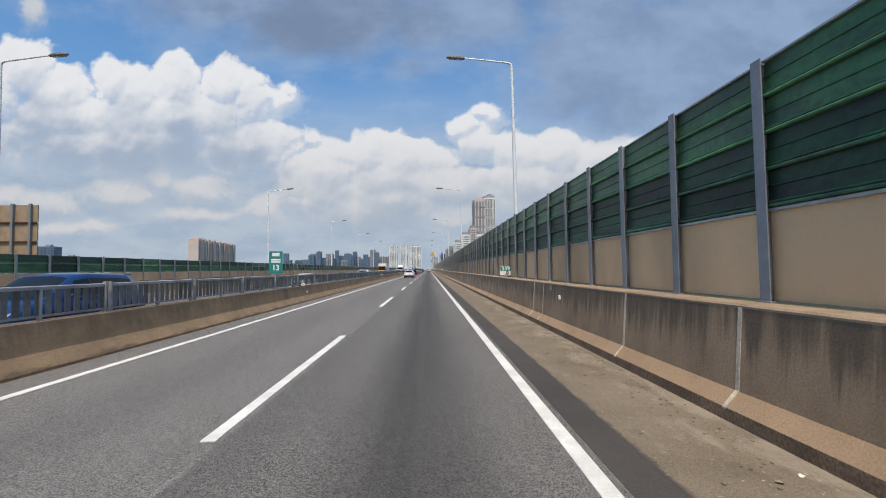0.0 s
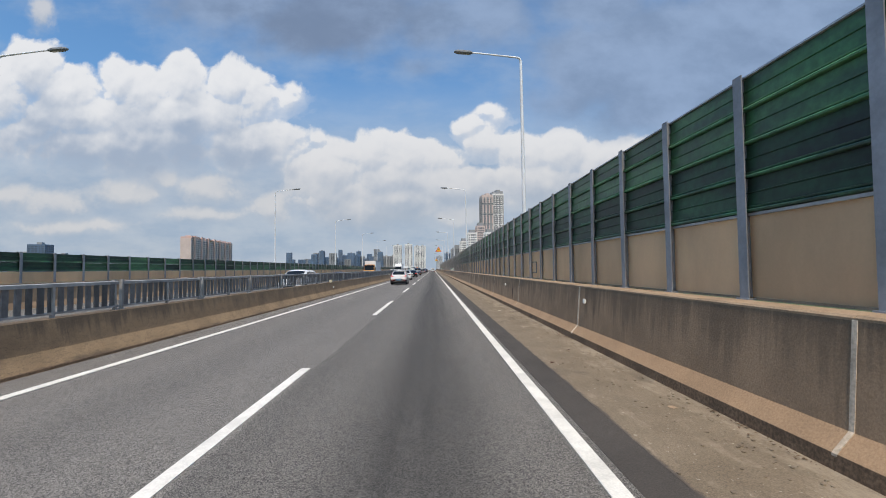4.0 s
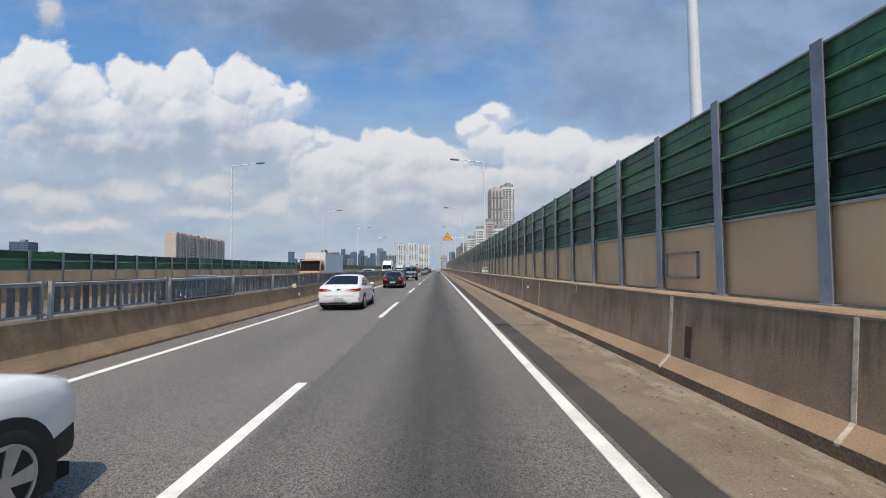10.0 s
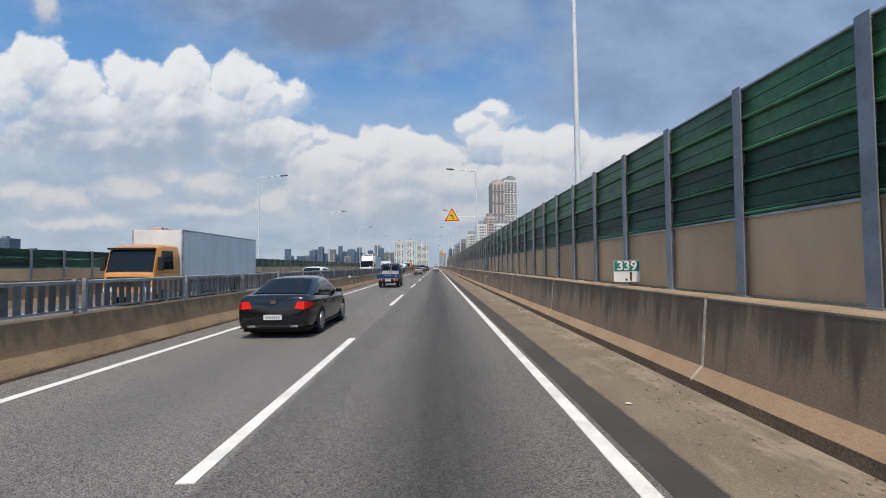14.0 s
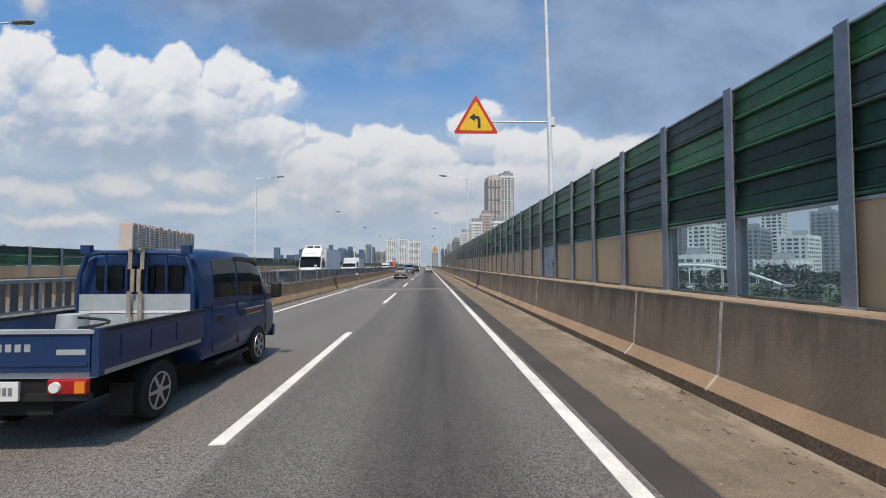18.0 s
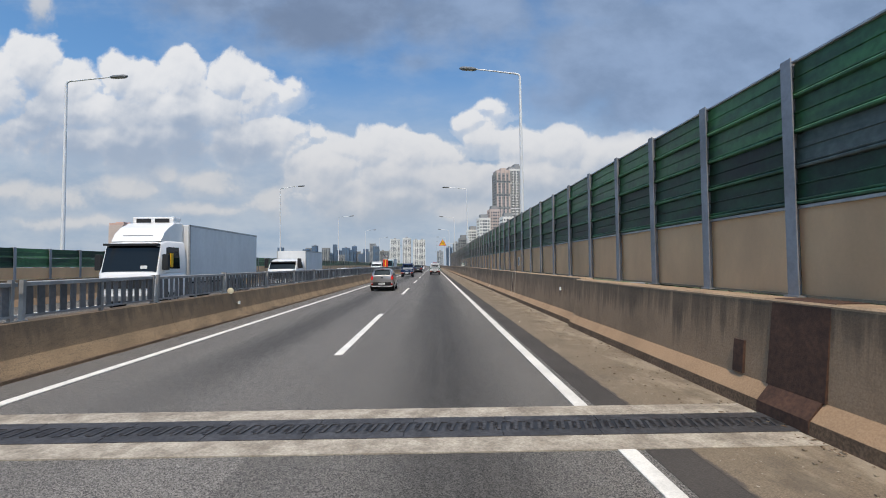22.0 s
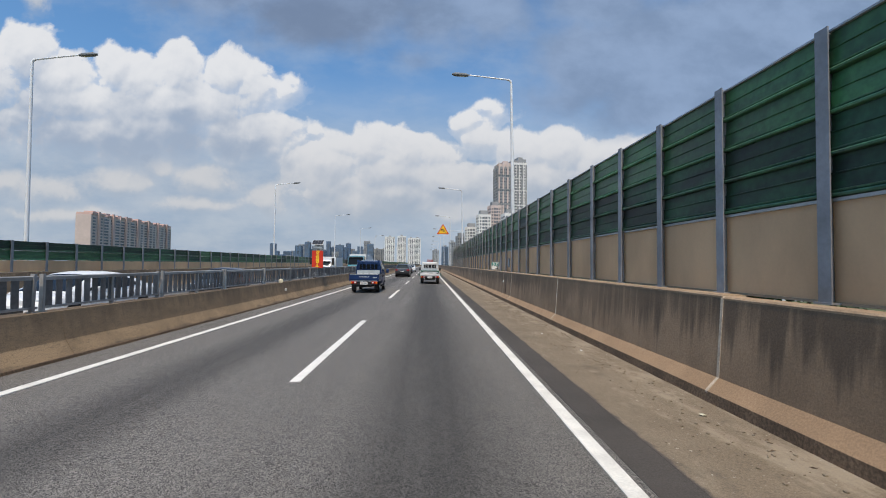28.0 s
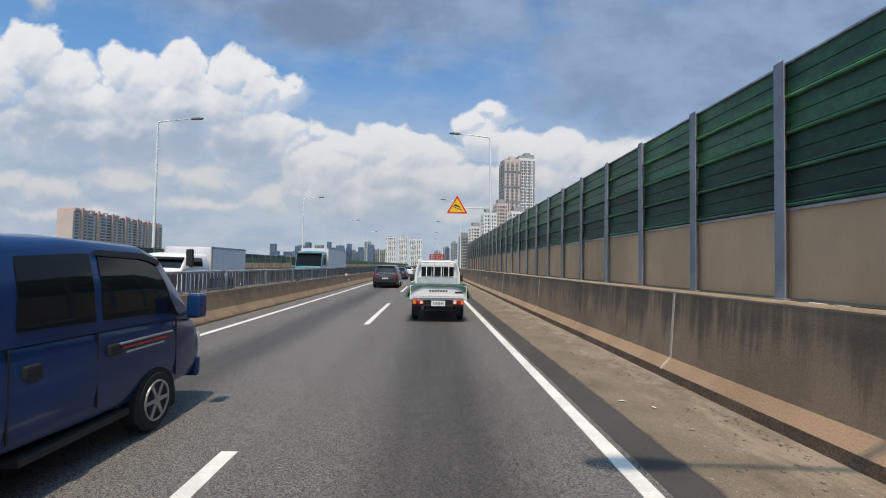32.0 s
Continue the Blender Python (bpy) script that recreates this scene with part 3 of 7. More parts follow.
for j in JOINTS:
    w = rng.choice((0.04, 0.05, 0.06, 0.085))
    bm = bmesh.new()
    prof = [(3.274, 0.10), (3.272, 0.14), (3.424, 0.308), (3.494, 1.20), (3.52, 1.240), (3.80, 1.240), (3.80, 1.0), (3.6, 0.2)]
    extrude_y(bm, [(x + (0.13 if j > 170 else 0), z + (rise(j) if z >= 1.2 else 0)) for x, z in prof], j - w / 2, j + w / 2)
    part("joint_strip", bm, "joint_filler", barrier, "pale mortar-filled joint")
for a, b in zip(cuts, cuts[1:]):
    if b < 340:
        up, out = rise((a + b) / 2), (0.13 if a > 170 else 0.0)
        bm = bmesh.new()
        extrude_y(bm, [(3.50 + out, 1.20 + up), (3.496 + out, 1.222 + up), (3.52 + out, 1.243 + up), (3.89, 1.243 + up), (3.89, 1.20 + up)], a + 0.004, b - 0.004)
        part("barrier_cap", bm, "cap_concrete", barrier, "paler concrete top edge")

# ---- noise wall on the shoulder side ----
def green_panel_mesh(name, length, height, face, rib):
    """One ribbed sound panel: pressed lips at the bottom and a groove across the middle."""
    h = height
    prof = [(-0.015, 0.004), (-0.052, 0.010), (-0.058, 0.030), (-0.050, 0.044), (-0.022, 0.050), (-0.040, 0.060), (-0.044, 0.074), (-0.020, 0.082),
            (-0.012, h * 0.56), (-0.026, h * 0.575), (-0.026, h * 0.60), (-0.006, h * 0.615), (0.0, h - 0.004), (0.05, h - 0.004), (0.05, 0.004)]
    bm = bmesh.new()
    a = [bm.verts.new((x, 0.0, z)) for x, z in prof]
    b = [bm.verts.new((x, length, z)) for x, z in prof]
    n = len(prof)
    for i in range(n):
        f = bm.faces.new((a[i], a[(i + 1) % n], b[(i + 1) % n], b[i]))
        f.material_index = 1 if i < 7 else 0
    bm.faces.new(a[::-1])
    bm.faces.new(b)
    bmesh.ops.recalc_face_normals(bm, faces=bm.faces)
    me = bpy.data.meshes.new(name)
    bm.to_mesh(me)
    bm.free()
    me.materials.append(MATS[face])
    me.materials.append(MATS[rib])
    return me


def post_mesh(name, height, depth, width, mat):
    """An H-section post with a small cap plate."""
    bm = bmesh.new()
    t = 0.014
    box(bm, -depth / 2, -depth / 2 + t, -width / 2, width / 2, 0, height)
    box(bm, depth / 2 - t, depth / 2, -width / 2, width / 2, 0, height)
    box(bm, -depth / 2 + t, depth / 2 - t, -t / 2, t / 2, 0, height)
    box(bm, -depth / 2 + t, -depth / 2 + 0.03, -width / 2 + 0.02, width / 2 - 0.02, height - 0.25, height - 0.02)
    box(bm, -depth / 2 - 0.03, depth / 2 + 0.02, -width / 2 - 0.03, width / 2 + 0.03, 0, 0.02)
    return mesh_of(name, bm, mat)


# a darker green for the tall wall's lower rows, with dirt blotches
material("green_dark", (0.015, 0.066, 0.031), 0.5, 0.0, 0.35, fine=0.3, fine_scale=9, coarse=0.75, coarse_scale=1.0, tint=(0.012, 0.020, 0.019), vary=0.28, stretch=(1, 0.6, 3.0))
# lips of the darker panels, with the sun on them put into the colour
material("dark_rib_lit", (0.038, 0.155, 0.075), 0.45, 0.0, 0.5, fine=0.3, fine_scale=12, coarse=0.6, coarse_scale=1.0, tint=(0.03, 0.06, 0.05), vary=0.2)
BAY = 1.82
PANEL = [green_panel_mesh("green_panel", BAY - 0.03, 0.4225, f, r) for f, r in
         (("green_dark", "dark_rib_lit"), ("green_dark", "dark_rib_lit"), ("green_panel", "green_rib_lit"), ("green_panel", "green_rib_lit"))]
PANEL_GREY = green_panel_mesh("green_panel", BAY - 0.03, 0.4225, "grey_green_panel", "grey_green_panel")
bm = bmesh.new()
box(bm, 0, 0.04, 0, BAY - 0.03, 0.0, 1.00)
TAN = mesh_of("tan_panel", bm, "tan_panel")
bm = bmesh.new()
box(bm, -0.03, 0.04, 0, BAY - 0.03, 0, 0.035)
TRIM = mesh_of("trim", bm, "trim_metal")
bm = bmesh.new()
box(bm, -0.02, 0.06, 0, BAY - 0.03, 0, 0.03)
SILL = mesh_of("sill", bm, "cap_concrete")
bm = bmesh.new()
box(bm, -0.035, 0.055, 0, BAY - 0.03, 0, 0.022)
COPING = mesh_of("coping", bm, "trim_metal")
POST = post_mesh("post", 2.80, 0.19, 0.16, "post_steel")
CLEAR_BAYS = (146.41, 148.10)
DOOR_BAY = 156.7
rng = random.Random(11)
# posts stand at slightly uneven distances, section by section
ANCHORS = [(2.96, 0), (19.67, 9), (28.71, 14), (57.24, 30), (65.40, 35), (73.02, 39), (80.5, 43), (94.66, 51), (107.69, 58), (140.78, 76), (146.41, 79), (154.87, 84), (161.89, 88), (175.18, 95),
           (180.24, 98), (185.83, 101), (193.42, 105), (209.78, 114), (216.5, 118), (224.13, 122), (229.25, 125), (236.14, 129)]
bays = [2.96 - BAY * i for i in range(14, 0, -1)]
for (ya, na), (yb, nb) in zip(ANCHORS, ANCHORS[1:]):
    bays += [ya + (yb - ya) * i / (nb - na) for i in range(nb - na)]
y = 236.14
while y < WALL_END:
    bays.append(y)
    y += BAY
wall = None
for i, y in enumerate(bays):
    if i % 19 == 0:
        wall = empty("wall_noise", "tall green ribbed noise wall on tan panels between grey steel posts", "noise wall", kind="structure", at=(4.0, y, 1.24))
        origin = y
    ly = y - origin
    length = (bays[i + 1] - y) if i + 1 < len(bays) else BAY
    fit = Matrix.Translation((0, ly, rise(y))) @ Matrix.Diagonal((1, length / BAY, 1 + 0.25 * rise(y), 1))
    piece("post", POST, wall, Matrix.Translation((0, ly, rise(y))) @ pose(0, 0, 0, rng.uniform(-0.25, 0.25), rng.uniform(-0.25, 0.25), 0) @ Matrix.Diagonal((1, 1, 1 + 0.25 * rise(y), 1)))
    clear = min(abs(y - c) for c in CLEAR_BAYS) < 0.6
    for row in range(4):
        me = PANEL_GREY if rng.random() < (0.22 if 128 < y < 175 and row > 0 else 0.02) else PANEL[row]
        piece("green_panel", me, wall, fit @ pose(rng.uniform(-0.006, 0.006), 0.015, 1.075 + 0.4225 * row, 0, rng.uniform(-0.5, 0.5), 0))
    piece("trim", TRIM, wall, fit @ pose(0, 0.015, 1.035))
    piece("sill", SILL, wall, fit @ pose(0, 0.015, 0.003))
    piece("coping", COPING, wall, fit @ pose(0, 0.015, 2.764))
    if clear:
        bm = bmesh.new()
        box(bm, 0.012, 0.020, 0.05, BAY - 0.05, 0.035, 1.03)
        pane = part("pane", bm, "clear_pane", wall, "clear scuffed plastic pane")
        pane.matrix_basis = fit
        pane.visible_shadow = False
    elif abs(y - DOOR_BAY) < 0.8:
        bm = bmesh.new()
        box(bm, 0.0, 0.04, 0.02, BAY - 0.05, 0.035, 1.03)
        door = part("access_door", bm, "trim_metal", wall, "plain galvanised metal access panel")
        door.matrix_basis = fit
        for a, b2, c, d in ((0.45, 1.15, 0.62, 0.64), (0.45, 1.15, 0.30, 0.32), (0.45, 0.47, 0.30, 0.64), (1.13, 1.15, 0.30, 0.64)):
            part("hatch_edge", boxed(-0.012, 0.0, a, b2, c, d), "post_steel", door)
        part("door_handle", boxed(-0.03, 0.0, 0.5, 0.56, 0.42, 0.52), "lamp_grey", door)
    else:
        piece("tan_panel", TAN, wall, fit @ pose(rng.uniform(-0.004, 0.004), 0.015, 0.033, 0, rng.uniform(-0.4, 0.4), 0))

# small metal hatches and boxes on the tan panels
for y, z0, z1, w, mat, label in ((228.6, 1.60, 2.06, 0.50, "lamp_grey", "grey metal cabinet box"), (192.57, 1.58, 2.02, 0.24, "sign_white", "small pale notice plate"),
                                 (90.5, 1.47, 1.90, 1.0, "post_steel", "dark metal hatch frame"), (51.5, 1.47, 1.90, 0.9, "post_steel", "dark metal hatch frame")):
    hatch = empty("wall_hatch", label + " on the tan wall panel", "hatch", at=(3.995, y, 0))
    if mat == "post_steel":
        for a, b2, c, d in ((-w / 2, w / 2, z0, z0 + 0.03), (-w / 2, w / 2, z1 - 0.03, z1), (-w / 2, -w / 2 + 0.03, z0, z1), (w / 2 - 0.03, w / 2, z0, z1)):
            part("hatch_bar", boxed(-0.035, 0.002, a, b2, c, d), mat, hatch)
    else:
        bm = boxed(-0.05, 0.002, -w / 2, w / 2, z0, z1)
        soften(bm, 0.008)
        part("box_body", bm, mat, hatch)
        part("box_door", boxed(-0.056, -0.05, -w / 2 + 0.04, w / 2 - 0.04, z0 + 0.04, z1 - 0.04), "trim_metal" if mat == "lamp_grey" else "lamp_grey", hatch)

# ---- median barrier and its fence ----
median = empty("barrier_median", "low brown stained concrete median barrier under a steel fence", "crash barrier", kind="structure")
MED = [(-6.66, 0.30), (-6.76, 0.82), (-7.12, 0.82), (-7.24, 0.30), (-7.24, -0.3), (-6.66, -0.3)]
MTOE = [(-6.50, 0.05), (-6.655, 0.305), (-6.70, 0.30), (-6.70, -0.3), (-6.50, -0.3)]
MBACK = [(-7.40, 0.05), (-7.245, 0.305), (-7.20, 0.30), (-7.20, -0.3), (-7.40, -0.3)]
MK = [(-6.46, 0.0), (-6.47, 0.05), (-6.56, 0.05), (-6.56, -0.3), (-6.46, -0.3)]
y = Y0
while y < Y1 - 1:
    step = 10.8 if y < 330 else 58.0
    e = min(y + step, Y1)
    for nm, prof, mat in (("median_wall", MED, "median_concrete"), ("median_toe", MTOE, "median_concrete"), ("median_toe_back", MBACK, "median_concrete"), ("median_kerb", MK, "kerb_dirt")):
        bm = bmesh.new()
        extrude_y(bm, prof, y + 0.006, e - 0.006)
        part(nm, bm, mat, median)
    y = e

FP = 3.6
FENCE_X = -6.95
bm = bmesh.new()
box(bm, -0.012, 0.012, -0.065, 0.065, 0.10, 0.56)
SLAT = mesh_of("slat", bm, "fence_steel")
bm = bmesh.new()
extrude_y(bm, [(-0.035, 0.0), (-0.035, 0.06), (0.0, 0.075), (0.035, 0.06), (0.035, 0.0)], 0.07, FP - 0.07)
RAIL = mesh_of("rail", bm, "fence_rail")
bm = bmesh.new()
box(bm, -0.03, 0.03, 0.07, FP - 0.07, 0.06, 0.10)
RAIL_LOW = mesh_of("bottom_rail", bm, "fence_rail")
bm = bmesh.new()
box(bm, -0.035, 0.035, -0.028, 0.028, 0.0, 0.665)
box(bm, -0.06, 0.06, -0.05, 0.05, 0.0, 0.02)
FPOST = mesh_of("fence_post", bm, "fence_rail")
bm = bmesh.new()
box(bm, -0.03, 0.03, -0.03, 0.03, 0.0, 0.58)
FMID = mesh_of("middle_post", bm, "fence_rail")
rng = random.Random(21)
fence_ys = [112.57 + FP * i for i in range(-34, 42)]
for y in fence_ys:
    panel = empty("fence_panel", "grey galvanised steel fence panel on the median barrier", "fence", "fence panels on the median", at=(FENCE_X, y, 0.82))
    piece("fence_post", FPOST, panel, pose(0, 0.05, 0, 0, rng.uniform(-1.5, 1.5), 0))
    piece("fence_post", FPOST, panel, pose(0, FP - 0.16, 0, rng.uniform(-1, 1), rng.uniform(-1.5, 1.5), 0))
    piece("top_rail", RAIL, panel, pose(0, 0, 0.56 + rng.uniform(-0.006, 0.006), rng.uniform(-0.15, 0.15)))
    piece("bottom_rail", RAIL_LOW, panel, pose(0, 0, 0))
    piece("middle_post", FMID, panel, pose(0, FP / 2, 0))
    for i in range(15):
        piece("slat", SLAT, panel, pose(rng.uniform(-0.004, 0.004), 0.19 + (FP - 0.44) * i / 14, 0, rng.uniform(-0.6, 0.6), rng.uniform(-1, 1), rng.uniform(-3, 5)))
bm = bmesh.new()
y = fence_ys[-1] + FP
while y < 560:
    box(bm, FENCE_X - 0.03, FENCE_X + 0.03, y + 0.06, y + FP - 0.06, 1.38, 1.45)
    box(bm, FENCE_X - 0.03, FENCE_X + 0.03, y + 0.06, y + FP - 0.06, 0.88, 0.92)
    box(bm, FENCE_X - 0.045, FENCE_X + 0.045, y - 0.05, y + 0.05, 0.82, 1.48)
    for i in range(15):
        c = y + 0.19 + (FP - 0.44) * i / 14
        box(bm, FENCE_X - 0.012, FENCE_X + 0.012, c - 0.06, c + 0.06, 0.92, 1.38)
    y += FP
tagged(part("fence_far", bm, "fence_steel", None), "grey steel fence far along the median barrier", "fence", kind="stuff")

# ---- wall and barrier beyond the oncoming lanes ----
LX = -19.0
LBASE = [(LX + 0.55, 0.0), (LX + 0.40, 0.30), (LX + 0.33, 1.15), (LX - 0.15, 1.15), (LX - 0.15, -0.3), (LX + 0.55, -0.3)]
bm = bmesh.new()
extrude_y(bm, LBASE, Y0, Y1)
structure("barrier_left", bm, "barrier_concrete", "stained concrete crash barrier beyond the oncoming lanes", "crash barrier")
LBAY = 1.88
LPOST = post_mesh("post", 1.46, 0.17, 0.14, "post_steel")
LPANEL = [green_panel_mesh("green_panel", LBAY - 0.03, 0.44, "green_panel", "green_rib_lit"), green_panel_mesh("green_panel", LBAY - 0.03, 0.44, "green_dark", "dark_rib_lit")]
bm = bmesh.new()
box(bm, 0, 0.04, 0, LBAY - 0.03, 0.0, 0.52)
LTAN = mesh_of("tan_panel", bm, "tan_panel")
turned = pose(0, 0, 0, 0, 0, 180)
y, i = -20.0, 0
while y < 330:
    if i % 37 == 0:
        lw = empty("wall_far", "low green noise wall on tan panels beyond the oncoming lanes", "noise wall", kind="structure", at=(LX, y, 1.15))
        origin = y
    ly = y - origin
    piece("post", LPOST, lw, pose(0, ly, 0))
    for row in range(2):
        piece("green_panel", LPANEL[row if rng.random() < 0.8 else 1 - row], lw, pose(0, ly + LBAY - 0.015, 0.555 + 0.44 * row, 0, 0, 180))
    piece("tan_panel", LTAN, lw, pose(0.02, ly + 0.015, 0.02))
    y += LBAY
    i += 1
bm = bmesh.new()
while y < Y1 - 4:
    box(bm, LX - 0.06, LX + 0.06, y, y + 0.14, 1.15, 2.60)
    box(bm, LX - 0.02, LX + 0.02, y + 0.14, y + LBAY, 1.70, 2.58)
    y += LBAY
tagged(part("wall_far_green", bm, "green_panel", None), "distant stretch of the low green noise wall", "noise wall", kind="stuff")
structure("wall_far_tan", boxed(LX - 0.02, LX + 0.02, 330.2, Y1 - 4, 1.15, 1.70), "tan_panel", "distant tan panels under the green wall", "noise wall")

# ---- street lamps ----
def street_lamp(label):
    lamp = empty("street_lamp", label, "street lamp", "street lamps along the expressway")
    bm = bmesh.new()
    tube(bm, [(0, 0, -0.36), (0, 0, 0.4), (0, 0, 6.0), (0, 0, 11.30), (-0.03, 0, 11.45), (-0.16, 0, 11.52)], [0.115, 0.11, 0.085, 0.062, 0.055, 0.05], 12)
    part("pole", bm, "lamp_white", lamp, "tapered white-painted pole", True)
    bm = bmesh.new()
    tube(bm, [(-0.14, 0, 11.515), (-0.8, 0, 11.60), (-1.6, 0, 11.70), (-2.3, 0, 11.78)], [0.045, 0.04, 0.036, 0.034], 8)
    part("arm", bm, "lamp_white", lamp, "slender white arm", True)
    bm = bmesh.new()
    tube(bm, [(-2.25, 0, 11.78), (-2.42, 0, 11.80), (-2.95, 0, 11.86), (-3.12, 0, 11.88)], [0.07, 0.13, 0.13, 0.06], 10)
    for v in bm.verts:
        v.co.z = 11.72 + (v.co.z - 11.72) * 0.75
    part("head", bm, "lamp_grey", lamp, "grey lamp head", True)
    bm = bmesh.new()
    tube(bm, [(-2.45, 0, 11.745), (-2.95, 0, 11.80)], [0.07, 0.07], 8)
    part("lens", bm, "white_plastic", lamp, "", True)
    part("base_plate", boxed(-0.2, 0.2, -0.2, 0.2, -0.36, -0.32), "lamp_grey", lamp)
    part("service_door", boxed(-0.118, -0.09, -0.05, 0.05, 0.5, 0.85), "lamp_grey", lamp)
    return lamp


LAMP_Y = [19.2, 54.6, 90.4, 124.8, 158.0, 193.1, 228.9, 265.0, 300.0, 335.0, 370.0, 405.0, 440.0, 480.0, 520.0]
LEFT_Y = {54.6: 54.6, 90.4: 90.9, 124.8: 126.1, 158.0: 161.2, 193.1: 194.0, 228.9: 227.8, 265.0: 263.0}
lamp0 = street_lamp("tall white street lamp with one arm behind the wall")
lamp0.location = (4.30, LAMP_Y[0] - 35.2, 0)
rng = random.Random(3)
for y in LAMP_Y:
    copy_thing(lamp0, pose(4.30, y, 0, rng.uniform(-0.3, 0.3), rng.uniform(-1.2, -0.2), rng.uniform(-1.5, 1.5)))
    copy_thing(lamp0, pose(-19.62, LEFT_Y.get(y, y), 0, rng.uniform(-0.3, 0.3), rng.uniform(-0.3, 0.3), 180 + rng.uniform(-2, 2)))

# ---- expansion joint across the carriageway ----
joint = empty("expansion_joint", "steel finger expansion joint between pale concrete bands", "expansion joint", kind="structure")
JY = 174.62
for y0, y1 in ((174.00, 174.34), (174.90, 175.24)):
    part("joint_band", boxed(-6.46, 3.24, y0, y1, -0.05, 0.012), "joint_band", joint, "pale concrete band")
# no opening here: the gap's darkness is a flat black strip
part("joint_gap", boxed(-6.46, 3.24, 174.34, 174.90, -0.05, 0.010), "sign_black", joint, "black strip standing in for the shaded gap")
bm = bmesh.new()
box(bm, -0.5, 0.5, -0.28, -0.13, 0.0, 0.016)
for i in range(6):
    c = -0.5 + (i + 0.5) / 6
    v = box(bm, c - 0.048, c + 0.040, -0.135, 0.10, 0.0, 0.016)
    for q in (v[2], v[3], v[6], v[7]):
        q.co.x += 0.05
COMB = mesh_of("finger_plate", bm, "joint_steel")
for i in range(10):
    x = -5.95 + 0.97 * i
    piece("finger_plate", COMB, joint, Matrix.Translation((x, JY, 0.002)) @ Matrix.Diagonal((0.96, 1, 1, 1)))
    piece("finger_plate", COMB, joint, Matrix.Translation((x + 0.08, JY, 0.002)) @ Matrix.Rotation(math.pi, 4, "Z") @ Matrix.Diagonal((0.96, 1, 1, 1)))
for nm, prof, y0, y1, mat in (("cover_plate", [(3.40, 0.31), (3.50, 1.225), (3.54, 1.262), (3.88, 1.262), (3.88, 0.3)], 174.22, 174.98, "rust"),
                              ("cover_toe", [(3.255, 0.02), (3.262, 0.14), (3.405, 0.312), (3.5, 0.31), (3.5, 0.0)], 174.25, 174.95, "rust"),
                              ("drain_plate", [(3.40, 0.33), (3.435, 0.72), (3.50, 0.72), (3.5, 0.33)], 175.38, 175.56, "rust")):
    bm = bmesh.new()
    extrude_y(bm, prof, y0, y1)
    part(nm, bm, mat, joint, "rust-brown steel plate over the barrier gap")
bm = bmesh.new()
extrude_y(bm, [(-6.46, 0.0), (-6.65, 0.31), (-6.75, 0.83), (-7.1, 0.83), (-7.1, 0.0)], 174.25, 175.0)
part("median_cover", bm, "rust", joint, "rust-brown steel plate over the median gap")
for y in (192.35, 227.3, 53.4, 89.4):
    bm = bmesh.new()
    extrude_y(bm, [(x + (0.13 if y > 170 else 0), z) for x, z in ((3.428, 0.36), (3.462, 0.80), (3.55, 0.80), (3.55, 0.36))], y - 0.08, y + 0.08)
    tagged(part("drain_cover", bm, "rust", None), "rust-brown metal drain cover on the barrier", "drain cover", "drain covers on the barrier")


# ---- small fittings on both barriers ----
def reflector(x, y, z, s, facing, label):
    ob = empty("reflector", label, "reflector", "reflectors on the barriers", at=(x, y, z))
    bm = boxed(-0.02, 0.02, -s / 2, s / 2, -s / 2, s / 2)
    soften(bm, 0.006, 1)
    part("housing", bm, "white_plastic", ob)
    part("face", boxed(-0.026 if facing < 0 else 0.02, -0.02 if facing < 0 else 0.026, -s * 0.36, s * 0.36, -s * 0.36, s * 0.36), "sign_white", ob)
    part("bracket", boxed(0.0 if facing < 0 else -0.10, 0.10 if facing < 0 else 0.0, -0.012, 0.012, -0.012, 0.012), "lamp_grey", ob)
    return ob


for y in (9.5, 44.0, 55.2, 100.85, 143.05, 183.8, 227.85, 262.0, 300.0):
    reflector(3.435 if y < 174 else 3.565, y, 0.90, 0.10, -1, "small white square reflector on the stained barrier face")
for y in (22.9, 64.1, 104.0, 145.7, 184.5, 225.7, 266.0, 306.0):
    reflector(-6.62, y + 0.35, 0.50, 0.11, 1, "small white square reflector on the brown median barrier")
    ob = empty("delineator", "round cream reflector disc on the median top", "delineator", "round reflectors on the median", at=(-6.74, y, 0.90))
    bm = bmesh.new()
    tube(bm, [(0.0, 0.03, 0.0), (0.0, 0.015, 0.0), (0.0, -0.012, 0.0), (0.0, -0.02, 0.0)], [0.085, 0.10, 0.10, 0.08], 18)
    part("disc", bm, "cream_disc", ob, "", True)
    bm = bmesh.new()
    tube(bm, [(0, 0.02, -0.02), (-0.06, 0.03, -0.10)], [0.014, 0.014], 6)
    part("stem", bm, "lamp_grey", ob)
for x, y, z in ((3.475, 94.75, 1.10), (3.475, 10.5, 1.14), (3.610, 175.25, 1.14)):
    bm = boxed(-0.012, 0.0, -0.11, 0.11, -0.10, 0.10)
    plate = tagged(part("notice_plate", bm, "cap_concrete", None), "small pale metal plate with dark marks on the barrier", "plate", "plates on the barrier")
    plate.location = (x, y, z)
    for dy, dz, w, h in ((-0.04, 0.04, 0.05, 0.05), (0.04, 0.03, 0.05, 0.03), (0.02, -0.04, 0.08, 0.03)):
        part("mark", boxed(-0.016, -0.012, dy - w / 2, dy + w / 2, dz - h / 2, dz + h / 2), "sign_black", plate)



